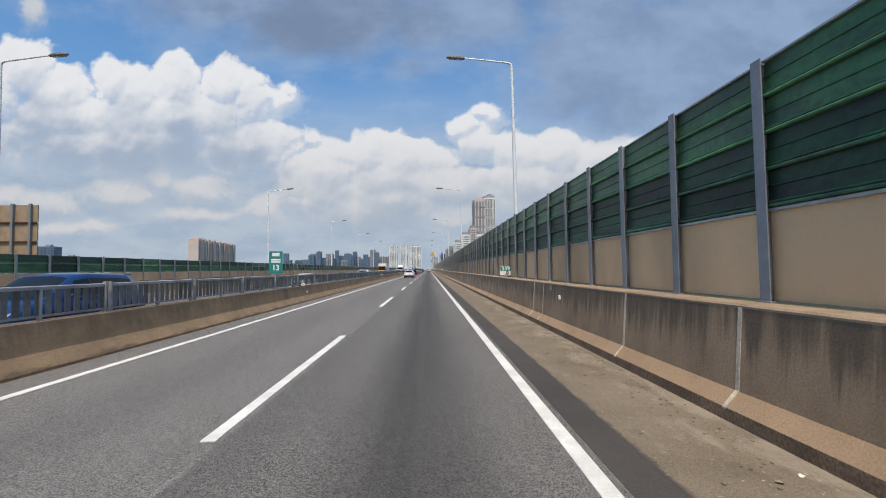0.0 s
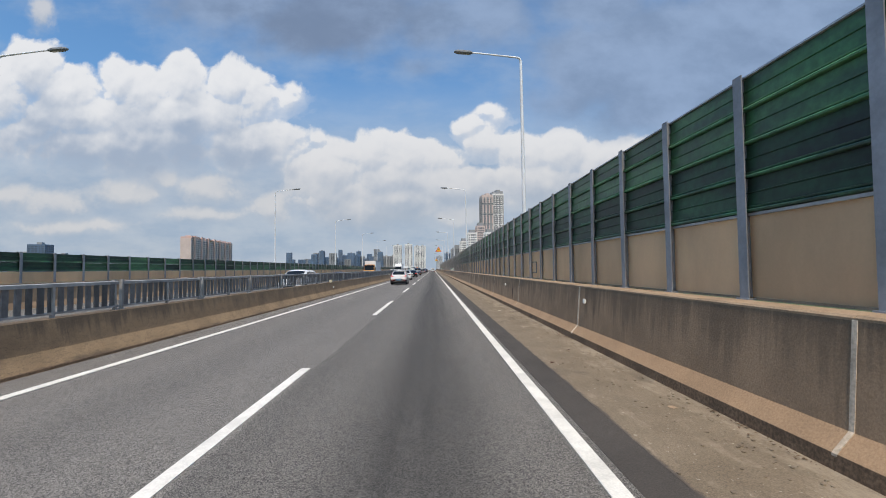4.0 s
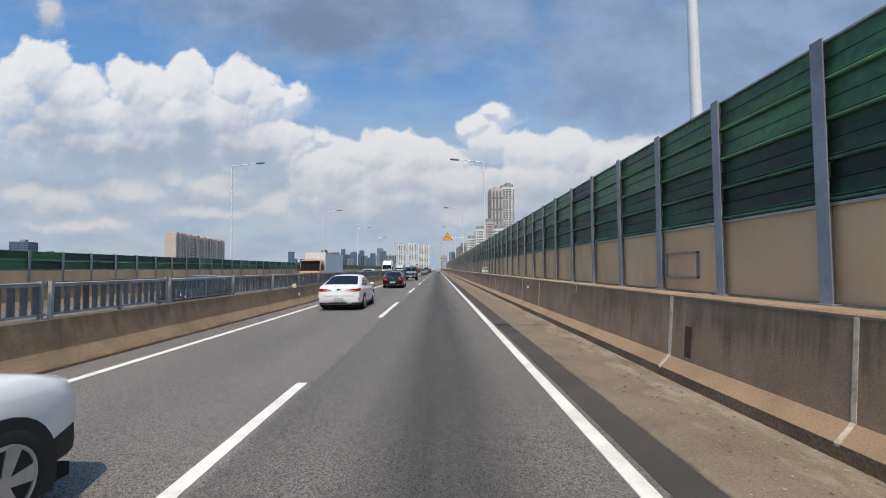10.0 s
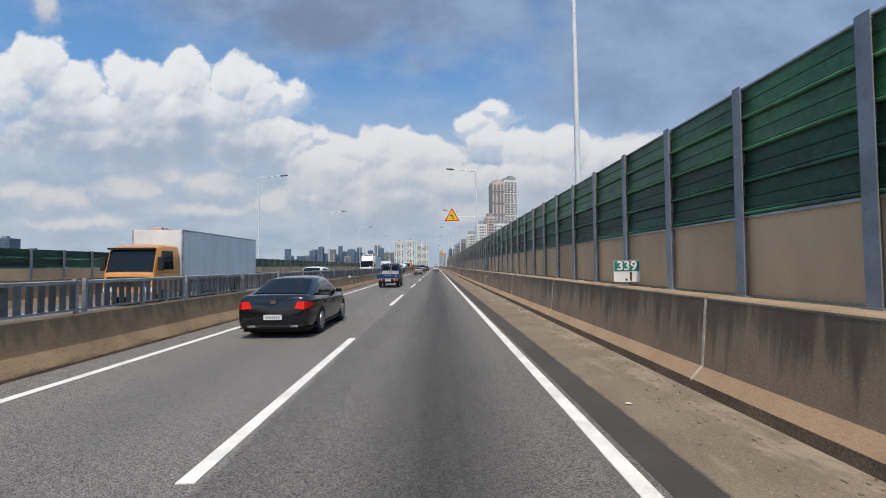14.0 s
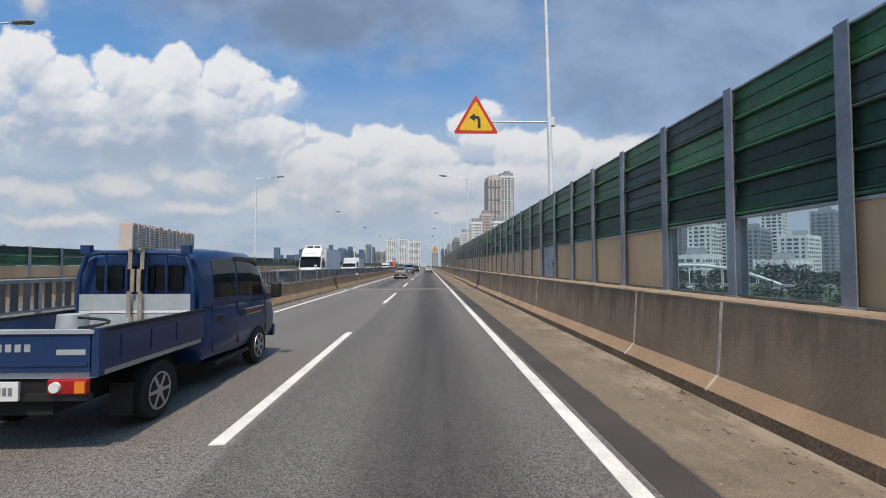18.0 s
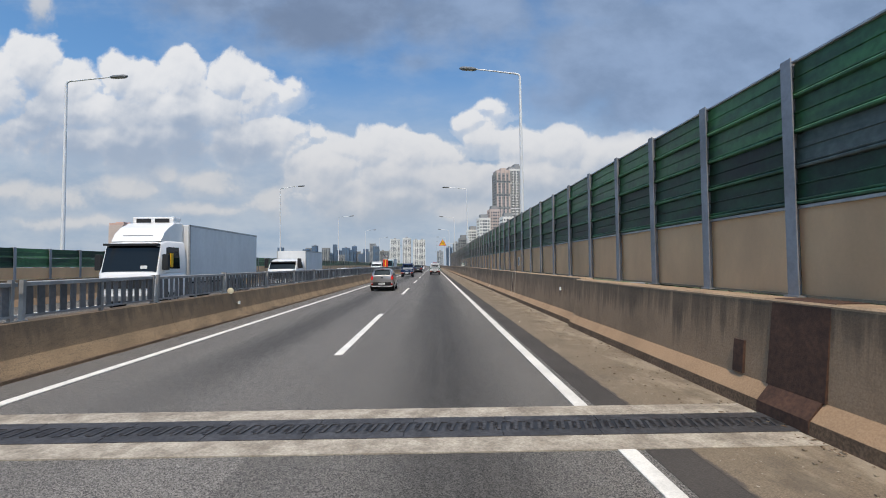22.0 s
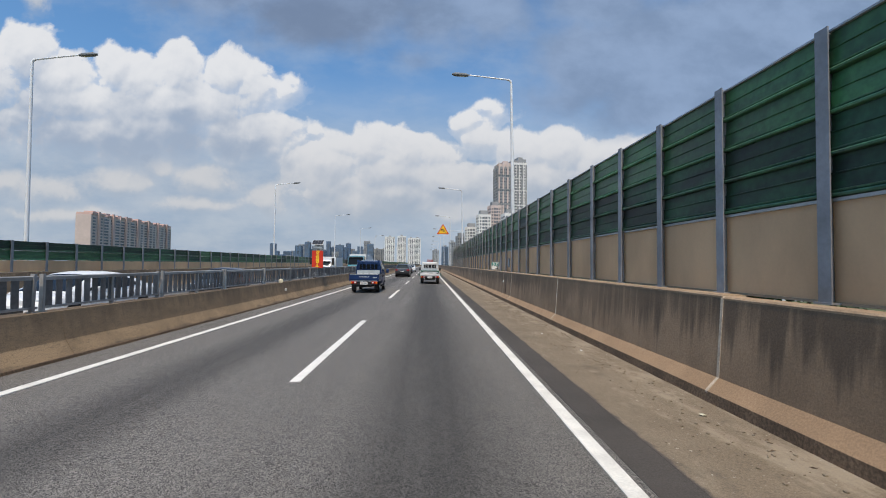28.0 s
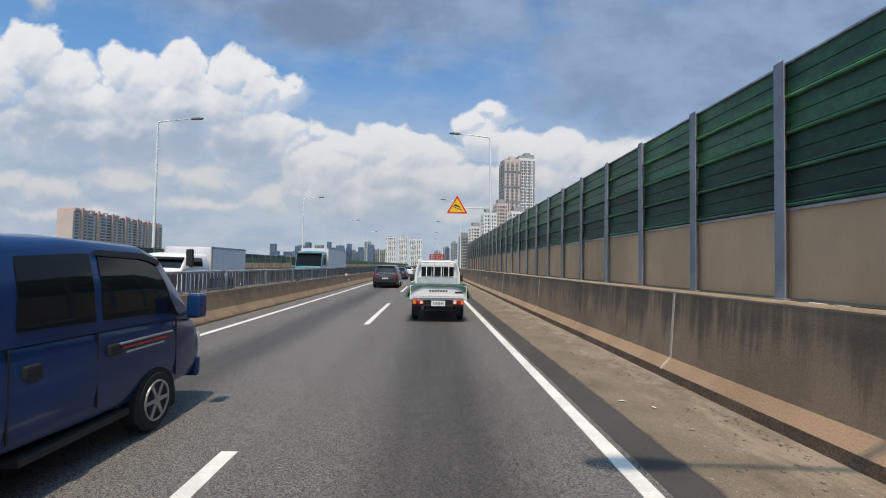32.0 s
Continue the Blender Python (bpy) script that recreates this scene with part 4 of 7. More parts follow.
# ---- signs ----
def text_mesh(body, size, mat, depth=0.002, bold=0.0):
    cu = bpy.data.curves.new("lettering", "FONT")
    cu.body, cu.size, cu.extrude, cu.offset = body, size, depth, bold
    cu.align_x, cu.align_y = "CENTER", "CENTER"
    tmp = bpy.data.objects.new("lettering", cu)
    scene.collection.objects.link(tmp)
    bpy.context.view_layer.update()
    me = bpy.data.meshes.new_from_object(tmp.evaluated_get(bpy.context.evaluated_depsgraph_get()))
    bpy.data.objects.remove(tmp)
    me.materials.clear()
    me.materials.append(MATS[mat])
    return me


def lettering(parent, body, x, z, size, mat, y=-0.014, bold=0.004, wide=1.0):
    """Letters on a sign face that looks along -y."""
    ob = new("lettering", text_mesh(body, size, mat, 0.002, bold))
    ob.parent = parent
    ob.matrix_basis = Matrix.Translation((x, y, z)) @ Matrix.Rotation(math.pi / 2, 4, "X") @ Matrix.Diagonal((wide, 1, 1, 1))
    return ob


def plate_mesh(w, h, r, y0=-0.01, y1=0.01):
    """A sign plate with rounded corners, standing on x and z."""
    bm = bmesh.new()
    pts = []
    for cx, cz, a0 in ((w / 2 - r, h / 2 - r, 0), (-w / 2 + r, h / 2 - r, 90), (-w / 2 + r, -h / 2 + r, 180), (w / 2 - r, -h / 2 + r, 270)):
        for i in range(5):
            a = radians(a0 + 22.5 * i)
            pts.append((cx + r * math.cos(a), cz + r * math.sin(a)))
    extrude_y(bm, pts, y0, y1)
    return bm


for y, digits, x, z0 in ((19.38, ".0", 3.74, 1.245), (120.1, ".1", 3.74, 1.245), (231.95, ".2", 3.80, 1.37)):
    km = empty("distance_marker", "green and white distance marker plate on the barrier top", "road sign", "distance markers", at=(x, y, z0))
    km.rotation_euler = (0, 0, radians(-4))
    ob = part("plate", plate_mesh(0.52, 0.43, 0.04), "sign_white", km, "white rounded plate")
    ob.location.z = 0.295
    bm = boxed(-0.250, 0.250, -0.0125, -0.010, 0.0, 0.205)
    ob = part("green_field", bm, "sign_green", km, "green upper field")
    ob.location.z = 0.295
    lettering(km, "339", 0.0, 0.398, 0.25, "sign_white", wide=1.08)
    lettering(km, digits, 0.05, 0.185, 0.24, "sign_black", bold=0.008)
    bm = bmesh.new()
    tube(bm, [(0, 0.02, 0.0), (0, 0.02, 0.3)], [0.025, 0.025], 8)
    part("stand", bm, "lamp_grey", km)


def triangle(bm, s, y0, y1, cut=0.0):
    """An upright triangle of side s centred on its middle, with clipped corners."""
    h = s * math.sqrt(3) / 2
    corners = [(-s / 2, -h / 3), (s / 2, -h / 3), (0, 2 * h / 3)]
    pts = []
    for i in range(3):
        a, b, c = corners[i - 1], corners[i], corners[(i + 1) % 3]
        for q in (a, c):
            pts.append((b[0] + (q[0] - b[0]) * cut, b[1] + (q[1] - b[1]) * cut))
    extrude_y(bm, pts, y0, y1)


def warning_sign(y, label, motif, shift, high):
    sign = empty("warning_sign", label, "warning sign", "warning signs on the lamp poles", at=(1.55 + shift, y, high))
    bm = bmesh.new()
    triangle(bm, 1.60, -0.012, 0.012, 0.04)
    part("border", bm, "sign_red", sign, "red triangular plate")
    bm = bmesh.new()
    triangle(bm, 1.24, -0.018, -0.0125, 0.05)
    part("field", bm, "sign_yellow", sign, "amber-yellow field")
    bm = bmesh.new()
    if motif == "bend":
        extrude_y(bm, [(0.06, -0.28), (0.16, -0.28), (0.16, 0.05), (0.10, 0.15), (-0.04, 0.17), (-0.04, 0.26), (-0.24, 0.11), (-0.04, -0.03), (-0.04, 0.07), (0.04, 0.06), (0.06, 0.02)], -0.023, -0.0185)
    else:
        extrude_y(bm, [(-0.34, 0.04), (-0.34, 0.10), (0.34, -0.16), (0.34, -0.24)], -0.023, -0.0185)
        extrude_y(bm, [(-0.26, 0.14), (-0.16, 0.26), (0.16, 0.10), (0.24, -0.04)], -0.023, -0.0185)
    part("motif", bm, "sign_black", sign, "dark pictogram")
    bm = bmesh.new()
    tube(bm, [(-0.45, 0.04, -0.02), (2.72 - shift, 0.04, -0.02)], [0.03, 0.035], 8)
    part("arm", bm, "lamp_white", sign, "white horizontal arm", True)
    bm = bmesh.new()
    tube(bm, [(2.72 - shift, 0.04, -0.16), (2.72 - shift, 0.04, 0.14)], [0.12, 0.12], 12)
    part("clamp", bm, "lamp_white", sign, "", True)


warning_sign(158.0, "triangular red and yellow bend warning sign on an arm", "bend", 0.0, 6.78)
warning_sign(265.0, "triangular red and yellow downhill warning sign on an arm", "slope", 0.12, 6.12)

board = empty("guide_board", "narrow green road guide board standing on the median", "road sign", at=(-6.95, 19.1, 0.82))
bm = plate_mesh(0.62, 1.02, 0.04)
ob = part("plate", bm, "sign_green", board)
ob.location.z = 1.24
for z, w, h in ((1.60, 0.34, 0.16), (1.36, 0.44, 0.07), (1.26, 0.44, 0.07)):
    part("bar", boxed(-w / 2, w / 2, -0.016, -0.0125, z - h / 2, z + h / 2), "sign_white", board)
lettering(board, "13", 0.0, 0.98, 0.34, "sign_white", bold=0.01)
bm = bmesh.new()
tube(bm, [(0, 0.04, 0.0), (0, 0.04, 1.6)], [0.035, 0.035], 8)
part("stand", bm, "lamp_grey", board)

narrow = empty("shoulder_sign", "red upright sign with yellow letters under a solar panel", "road sign", at=(-6.95, 233.2, 0.82))
bm = plate_mesh(0.66, 1.06, 0.02, -0.05, 0.03)
ob = part("panel", bm, "sign_red", narrow, "red lit panel")
ob.location.z = 1.12
for i, ch in enumerate("갓길협소"):
    lettering(narrow, ch, 0.0, 1.52 - 0.262 * i, 0.26, "text_yellow", -0.054, 0.006)
bm = bmesh.new()
tube(bm, [(0, 0.06, 0.0), (0, 0.06, 2.02)], [0.05, 0.045], 10)
part("post", bm, "lamp_grey", narrow)
bm = boxed(-0.33, 0.33, -0.10, 0.12, 1.74, 1.93)
soften(bm, 0.02)
part("light_box", bm, "lamp_grey", narrow, "grey flashing-light box")
part("light_face", boxed(-0.25, 0.25, -0.106, -0.10, 1.78, 1.89), "white_plastic", narrow)
bm = bmesh.new()
extrude_x(bm, [(-0.22, 2.02), (-0.20, 2.00), (0.24, 2.26), (0.22, 2.285)], -0.34, 0.34)
solar = part("solar_panel", bm, "lamp_white", narrow, "tilted solar panel")
for i in range(4):
    for j in range(2):
        bm = bmesh.new()
        y0, y1 = -0.20 + 0.21 * j, -0.20 + 0.21 * j + 0.19
        zz = lambda t: 2.040 + (t + 0.22) * 0.598
        extrude_x(bm, [(y0, zz(y0) - 0.012), (y1, zz(y1) - 0.012), (y1, zz(y1) - 0.002), (y0, zz(y0) - 0.002)], -0.315 + 0.16 * i, -0.165 + 0.16 * i)
        part("cell", bm, "sign_black", solar)

# a big sign seen from behind beyond the far wall
back = empty("sign_frame", "grey back of a large sign on a steel frame", "road sign", at=(-21.4, 22.0, 0))
for z0, z1 in ((2.2, 3.3), (3.36, 4.3), (4.36, 5.25)):
    part("sheet", boxed(-1.1, 1.2, 0.1, 0.16, z0, z1), "cap_concrete", back, "grey sheet panel")
for x in (-0.8, 0.0, 0.9):
    part("upright", boxed(x - 0.06, x + 0.06, -0.06, 0.09, -11.0, 5.3), "lamp_grey", back)
for z in (2.5, 3.33, 4.33):
    part("crossbar", boxed(-1.1, 1.2, 0.02, 0.09, z - 0.04, z + 0.04), "rust", back)

# ---- distance: apartment blocks, towers, trees ----
material("facade_white", (0.78, 0.77, 0.75), 0.85, fine=0.05, fine_scale=0.5, coarse=0.15, coarse_scale=0.05)
material("facade_beige", (0.60, 0.49, 0.45), 0.85, fine=0.05, fine_scale=0.5, coarse=0.15, coarse_scale=0.05)
material("facade_pink", (0.60, 0.41, 0.36), 0.85, fine=0.05, fine_scale=0.5, coarse=0.15, coarse_scale=0.05)
material("facade_grey", (0.30, 0.31, 0.32), 0.8, fine=0.05, fine_scale=0.5, coarse=0.2, coarse_scale=0.05)
material("facade_blue", (0.10, 0.17, 0.27), 0.35, fine=0.05, fine_scale=0.3, coarse=0.3, coarse_scale=0.03)
material("window_dark", (0.12, 0.14, 0.17), 0.25, fine=0.1, fine_scale=0.3, coarse=0.4, coarse_scale=0.2, vary=0.3)
GROUND = -11.0


def block(label, x, y, w, d, h, turn, wall_mat, floors, bays_w, bays_d, trim="facade_grey", pieces=False, roof=True):
    """An apartment block: walls, window recesses floor by floor, balcony bands, roof houses."""
    b = empty("apartment_building", label, "building", "buildings in the distance", at=(x, y, GROUND))
    b.rotation_euler = (0, 0, radians(turn))
    part("wall", boxed(-w / 2, w / 2, -d / 2, d / 2, 0, h), wall_mat, b)
    fh = h / (floors + 1)
    win = bmesh.new()
    bands = bmesh.new()
    shared = None
    for side, span, bays in (("front", w, bays_w), ("side", d, bays_d)):
        bw = span / bays
        for fl in range(1, floors + 1):
            z0 = fl * fh
            for k2 in range(bays):
                c = -span / 2 + (k2 + 0.5) * bw
                ww = bw * (0.74 if (k2 % 3) else 0.42)
                for s in (-1, 1):
                    if side == "front":
                        args = (c - ww / 2, c + ww / 2, s * d / 2 - 0.12, s * d / 2 + 0.12, z0 - fh * 0.28, z0 + fh * 0.30)
                    else:
                        args = (s * w / 2 - 0.12, s * w / 2 + 0.12, c - ww / 2, c + ww / 2, z0 - fh * 0.28, z0 + fh * 0.30)
                    if pieces and side == "side" and s == 1:
                        if shared is None:
                            shared = mesh_of("window", boxed(-0.12, 0.12, -0.5, 0.5, -fh * 0.28, fh * 0.30), "window_dark")
                        piece("window", shared, b, Matrix.Translation((w / 2, c, z0)) @ Matrix.Diagonal((1, ww, 1, 1)))
                    else:
                        box(win, *args)
        for k2 in range(bays + 1):
            c = -span / 2 + k2 * bw
            for s in (-1, 1):
                if side == "front":
                    box(bands, c - min(0.35, bw * 0.10), c + min(0.35, bw * 0.10), s * d / 2 - 0.3, s * d / 2 + 0.3, 0, h + 0.6)
                else:
                    box(bands, s * w / 2 - 0.3, s * w / 2 + 0.3, c - min(0.35, bw * 0.10), c + min(0.35, bw * 0.10), 0, h + 0.6)
    tagged(part("window", win, "window_dark", b), kind="stuff")
    tagged(part("pilaster", bands, wall_mat, b), kind="stuff")
    if roof:
        n = max(1, int(max(w, d) / 22))
        for i in range(n):
            t = (i + 0.5) / n - 0.5
            rx, ry = (t * w, 0) if w >= d else (0, t * d)
            part("roof_house", boxed(rx - min(4, w / 3), rx + min(4, w / 3), ry - min(4, d / 3), ry + min(4, d / 3), h, h + 4.2), trim, b)
    return b


slab = block("long slab apartment block with pinkish upper floors", -344.0, 741, 13, 176, 57, 7.0, "facade_beige", 18, 3, 17, "facade_pink", True)
for i in range(7):
    part("parapet", boxed(-7.2, 7.2, -88 + 25.2 * i + 1, -88 + 25.2 * i + 23, 57.4, 59.5 - 0.7 * (i % 2)), "facade_pink", slab, "pinkish stepped parapet")
    part("stair_tower", boxed(6.4, 8.2, -88 + 25.2 * i + 10, -88 + 25.2 * i + 13, 0, 61), "facade_pink", slab)
part("gable", boxed(-6.6, 6.6, -88.6, -88.2, 0, 57.2), "facade_beige", slab, "pale windowless gable end")


def crown_of(b, w, h, mat):
    """Stepped roof houses on a tower."""
    for x0, x1, top in ((-0.5, -0.1, 3.0), (-0.1, 0.25, 6.0), (0.25, 0.5, 4.2)):
        part("roof_house", boxed(x0 * w, x1 * w - 0.1, -w * 0.4, w * 0.4, h, h + top), mat, b)
    for x in (-0.42, -0.14, 0.16, 0.44):
        for z in range(18, int(h) - 6, 14):
            part("bay_tower", boxed(x * w - 0.8, x * w + 0.8, -w / 2 - 1.1, -w / 2, z, z + 11.5), mat, b)


crown_of(block("tall grey and white apartment tower block", 74, 660, 15, 16, 110, 8, "facade_grey", 36, 8, 8, "facade_white", roof=False), 15, 110, "facade_beige")
crown_of(block("tall grey and white apartment tower block", 90, 668, 15, 16, 116, 8, "facade_white", 38, 8, 8, "facade_grey", roof=False), 15, 116, "facade_grey")
for x, y, w, h, m in ((52, 640, 11, 60, "facade_white"), (64, 650, 10, 70, "facade_beige"), (45, 690, 11, 52, "facade_white"), (72, 610, 12, 58, "facade_white"), (36, 720, 9, 44, "facade_grey")):
    block("white mid-rise apartment block in a row", x, y, w, 14, h, 6, m, int(h / 3.2), 4, 4)
for x, y, w, h, m in ((-140, 1840, 34, 108, "facade_white"), (-98, 1850, 30, 112, "facade_white"), (-52, 1830, 44, 104, "facade_white"), (-178, 1900, 52, 66, "facade_grey"), (-212, 1860, 22, 82, "facade_blue"),
                      (24, 1780, 20, 60, "facade_grey"), (46, 1500, 16, 62, "facade_blue"), (62, 1420, 14, 72, "facade_grey")):
    block("pale distant apartment block among others", x, y, w, 24, h, 4, m, max(8, int(h / 4.4)), max(3, int(w / 6)), 4)
rng = random.Random(8)
for i in range(26):
    a = -0.40 + 0.0095 * i * 1.0
    y = rng.uniform(2300, 2900)
    h = rng.uniform(36, 74) if i % 5 else rng.uniform(80, 105)
    block("bluish office block in the distance", a * 0.62 * y - 150, y, rng.uniform(22, 44), 26, h, rng.uniform(-8, 8), rng.choice(("facade_blue", "facade_blue", "facade_grey")), max(6, int(h / 6)), 4, 3, roof=False)
for i in range(20):
    y = rng.uniform(2000, 2500)
    h = (14 + y * (0.022, 0.032, 0.026, 0.041, 0.029)[i % 5] * rng.uniform(0.9, 1.1))
    block("dark bluish office tower in the hazy city centre", -y * (0.262 - 0.0078 * i), y, rng.uniform(17, 34), 22, h, rng.uniform(-8, 8), ("facade_blue", "facade_blue", "facade_grey", "facade_blue")[i % 4], max(8, int(h / 5)), 4, 3, roof=bool(i % 2))
for i in range(34):
    y = rng.uniform(1500, 2300)
    x = -y * rng.uniform(0.36, 0.98)
    h = rng.uniform(20, 34)
    block("low pale apartment block in the distance", x, y, rng.uniform(20, 50), 14, h, rng.uniform(-20, 20), rng.choice(("facade_white", "facade_beige", "facade_pink")), max(4, int(h / 4)), 6, 3, roof=True)
for x, y, h, m in ((-700, 860, 62, "facade_blue"), (-735, 880, 50, "facade_grey"), (-690, 900, 44, "facade_blue")):
    block("bluish apartment tower far to the side", x, y, 26, 26, h, 12, m, int(h / 4), 5, 5)
for i, (bear, far, w, h) in enumerate(((0.50, 360, 22, 62), (0.56, 390, 24, 70), (0.62, 350, 30, 44), (0.67, 420, 24, 78), (0.73, 340, 34, 40), (0.78, 400, 26, 66), (0.84, 330, 36, 34), (0.90, 380, 28, 58), (0.60, 250, 40, 18), (0.80, 235, 36, 15))):
    block("white apartment block across the stream", bear * far, 142 + far, w, 16, h, 36 + 4 * (i % 3), ("facade_white", "facade_grey", "facade_white")[i % 3], int(h / 3.3), max(4, int(w / 5)), 4)


def tree(label, x, y, h, seed):
    r = random.Random(seed)
    t = empty("tree", label, "tree", "trees by the stream", at=(x, y, GROUND))
    bm = bmesh.new()
    tube(bm, [(0, 0, 0), (0.1, 0, h * 0.3), (0.0, 0.1, h * 0.62)], [h * 0.03, h * 0.022, h * 0.01], 7)
    for i in range(5):
        a = 1.3 * i
        tube(bm, [(0.05, 0, h * (0.3 + 0.05 * i)), (math.cos(a) * h * 0.2, math.sin(a) * h * 0.2, h * (0.5 + 0.06 * i))], [h * 0.012, h * 0.004], 5)
    part("trunk", bm, "bark", t)
    bm = bmesh.new()
    for i in range(420):
        u, v, w2 = r.gauss(0, 1), r.gauss(0, 1), r.gauss(0, 1)
        n = math.sqrt(u * u + v * v + w2 * w2) or 1
        rad = r.uniform(0.5, 1.0) * (1 + 0.25 * math.sin(3 * u + 2 * v))
        c = Vector((u / n * h * 0.34 * rad, v / n * h * 0.34 * rad, h * 0.63 + w2 / n * h * 0.34 * rad))
        s = h * r.uniform(0.025, 0.055)
        d1 = Vector((r.uniform(-1, 1), r.uniform(-1, 1), r.uniform(-0.5, 0.5))).normalized() * s
        d2 = d1.cross(Vector((r.uniform(-1, 1), r.uniform(-1, 1), 1))).normalized() * s
        bm.faces.new([bm.verts.new(c + q) for q in (d1, d2, -d1, -d2)])
    part("crown", bm, "leaf", t)


for i in range(44):
    bear, far = 0.40 + 0.0135 * i + rng.uniform(-0.01, 0.01), 62 + 11 * ((i * 4) % 7) + rng.uniform(-4, 4)
    tree("dense green shrub tree below the expressway", bear * far, 138 + far, rng.uniform(5.5, 9.0), 100 + i)
for i in range(26):
    bear, far = 0.42 + 0.022 * i, 150 + 9 * ((i * 5) % 9) + rng.uniform(-4, 4)
    tree("leafy green tree on the stream bank", bear * far, 142 + far, rng.uniform(9, 14.5), i)
footbridge = empty("arch_bridge", "white steel arch bridge over the stream", "bridge", at=(92, 300, GROUND))
footbridge.rotation_euler = (0, 0, radians(-28))
part("deck", boxed(-40, 40, -2, 2, 5.6, 6.4), "facade_grey", footbridge)
for s in (-2, 2):
    bm = bmesh.new()
    tube(bm, [(x, s, 6.2 + 6.5 * (1 - (x / 26) ** 2)) for x in range(-26, 27, 4)], [0.5] * 14, 8)
    part("arch", bm, "facade_white", footbridge, "", True)
    for x in range(-20, 21, 5):
        part("hanger", boxed(x - 0.12, x + 0.12, s - 0.12, s + 0.12, 6.2, 6.2 + 6.5 * (1 - (x / 26) ** 2)), "facade_white", footbridge)
for x in (-30, 30):
    part("pier", boxed(x - 1.2, x + 1.2, -2, 2, 0, 5.6), "cap_concrete", footbridge)
# columns under the elevated road
for y in range(0, 600, 40):
    for x in (-14.0, -1.0):
        bm = bmesh.new()
        tube(bm, [(x, y, GROUND), (x, y, -1.6)], [1.0, 1.0], 14)
        tagged(part("column", bm, "cap_concrete", None, "", True), "round concrete column under the expressway", "column", "columns under the expressway", "structure")
bm = bmesh.new()
nx, ny = 60, 12
hv = [[bm.verts.new((-1700 + 50 * i, 3300 + 60 * j, GROUND + min(1.0, abs(-1700 + 50 * i) / 1500) * max(0, 95 * math.sin(math.pi * j / ny) * (0.55 + 0.8 * noise.noise(Vector((i * 0.13, j * 0.2, 2.0))))))) for j in range(ny + 1)] for i in range(nx + 1)]
for i in range(nx):
    for j in range(ny):
        bm.faces.new((hv[i][j], hv[i + 1][j], hv[i + 1][j + 1], hv[i][j + 1]))
tagged(part("hill", bm, "leaf", None, "", True), "low wooded hill on the horizon", "hill", kind="structure")

# ---- litter, grit and leaf dirt on the shoulder ----
rng = random.Random(77)
grit = bmesh.new()
for i in range(5200):
    y = rng.uniform(-8, 262)
    x = min(3.22, max(1.98, 3.2 - abs(rng.gauss(0, 0.45))))
    s = rng.uniform(0.004, 0.014)
    box(grit, x - s, x + s, y - s * rng.uniform(0.6, 1.6), y + s, 0.005, 0.006 + s * 0.9)
tagged(part("grit", grit, "shoulder", None), "loose grit and small stones on the shoulder", "grit", kind="stuff")
leaves = bmesh.new()
for i in range(90):
    cy, n = rng.uniform(-8, 262), rng.randint(6, 26)
    for j in range(n):
        x, y = min(3.25, 3.23 - abs(rng.gauss(0, 0.06))), cy + rng.gauss(0, 0.22)
        s, a = rng.uniform(0.010, 0.035), rng.uniform(0, 6.28)
        dx, dy = s * math.cos(a), s * math.sin(a)
        z = 0.009 + rng.uniform(0, 0.012)
        leaves.faces.new([leaves.verts.new(q) for q in ((x - dx, y - dy, z), (x + dy * 0.4, y - dx * 0.4, z + 0.008), (x + dx, y + dy, z + 0.002), (x - dy * 0.4, y + dx * 0.4, z + 0.006))])
tagged(part("leaf_litter", leaves, "kerb_dirt", None), "dry brown leaf litter along the kerb", "leaf litter", kind="stuff")
for i in range(44):
    y, x = rng.uniform(0, 258), rng.uniform(2.1, 3.15)
    s = rng.uniform(0.02, 0.055)
    bm = bmesh.new()
    pts = [bm.verts.new((s * math.cos(a) * rng.uniform(0.6, 1.2), s * math.sin(a) * rng.uniform(0.6, 1.6), rng.uniform(0.002, 0.022))) for a in (k2 * 6.283 / 7 for k2 in range(7))]
    mid = bm.verts.new((0, 0, 0.024))
    for q in range(7):
        bm.faces.new((pts[q], pts[(q + 1) % 7], mid))
    ob = tagged(part("litter", bm, rng.choice(("white_plastic", "white_plastic", "cream_disc", "cap_concrete", "rust")), None), "crumpled scrap of litter on the shoulder", "litter", "scraps of litter")
    ob.location = (x, y, 0.006)
    ob.rotation_euler = (0, 0, rng.uniform(0, 6))

# ---- vehicles ----
material("paint_white", (0.78, 0.78, 0.77), 0.28, 0.0, 0.5, coat=0.8, fine=0.02, fine_scale=6, coarse=0.05, coarse_scale=2.0)
material("paint_black", (0.006, 0.0065, 0.009), 0.15, 0.0, 0.35, coat=0.5, fine=0.1, fine_scale=6, coarse=0.2, coarse_scale=2.0)
material("paint_navy", (0.006, 0.034, 0.120), 0.28, 0.0, 0.35, coat=0.3, fine=0.06, fine_scale=8, coarse=0.25, coarse_scale=1.5)
material("paint_blue", (0.009, 0.038, 0.118), 0.38, 0.0, 0.4, coat=0.3, fine=0.06, fine_scale=8, coarse=0.3, coarse_scale=1.6)
material("paint_silver", (0.36, 0.345, 0.33), 0.30, 0.75, 0.5, coat=0.7, fine=0.03, fine_scale=40, coarse=0.08, coarse_scale=2.0)
material("paint_graphite", (0.035, 0.037, 0.042), 0.3, 0.35, 0.5, coat=0.8, fine=0.05, fine_scale=30, coarse=0.1, coarse_scale=2.0)
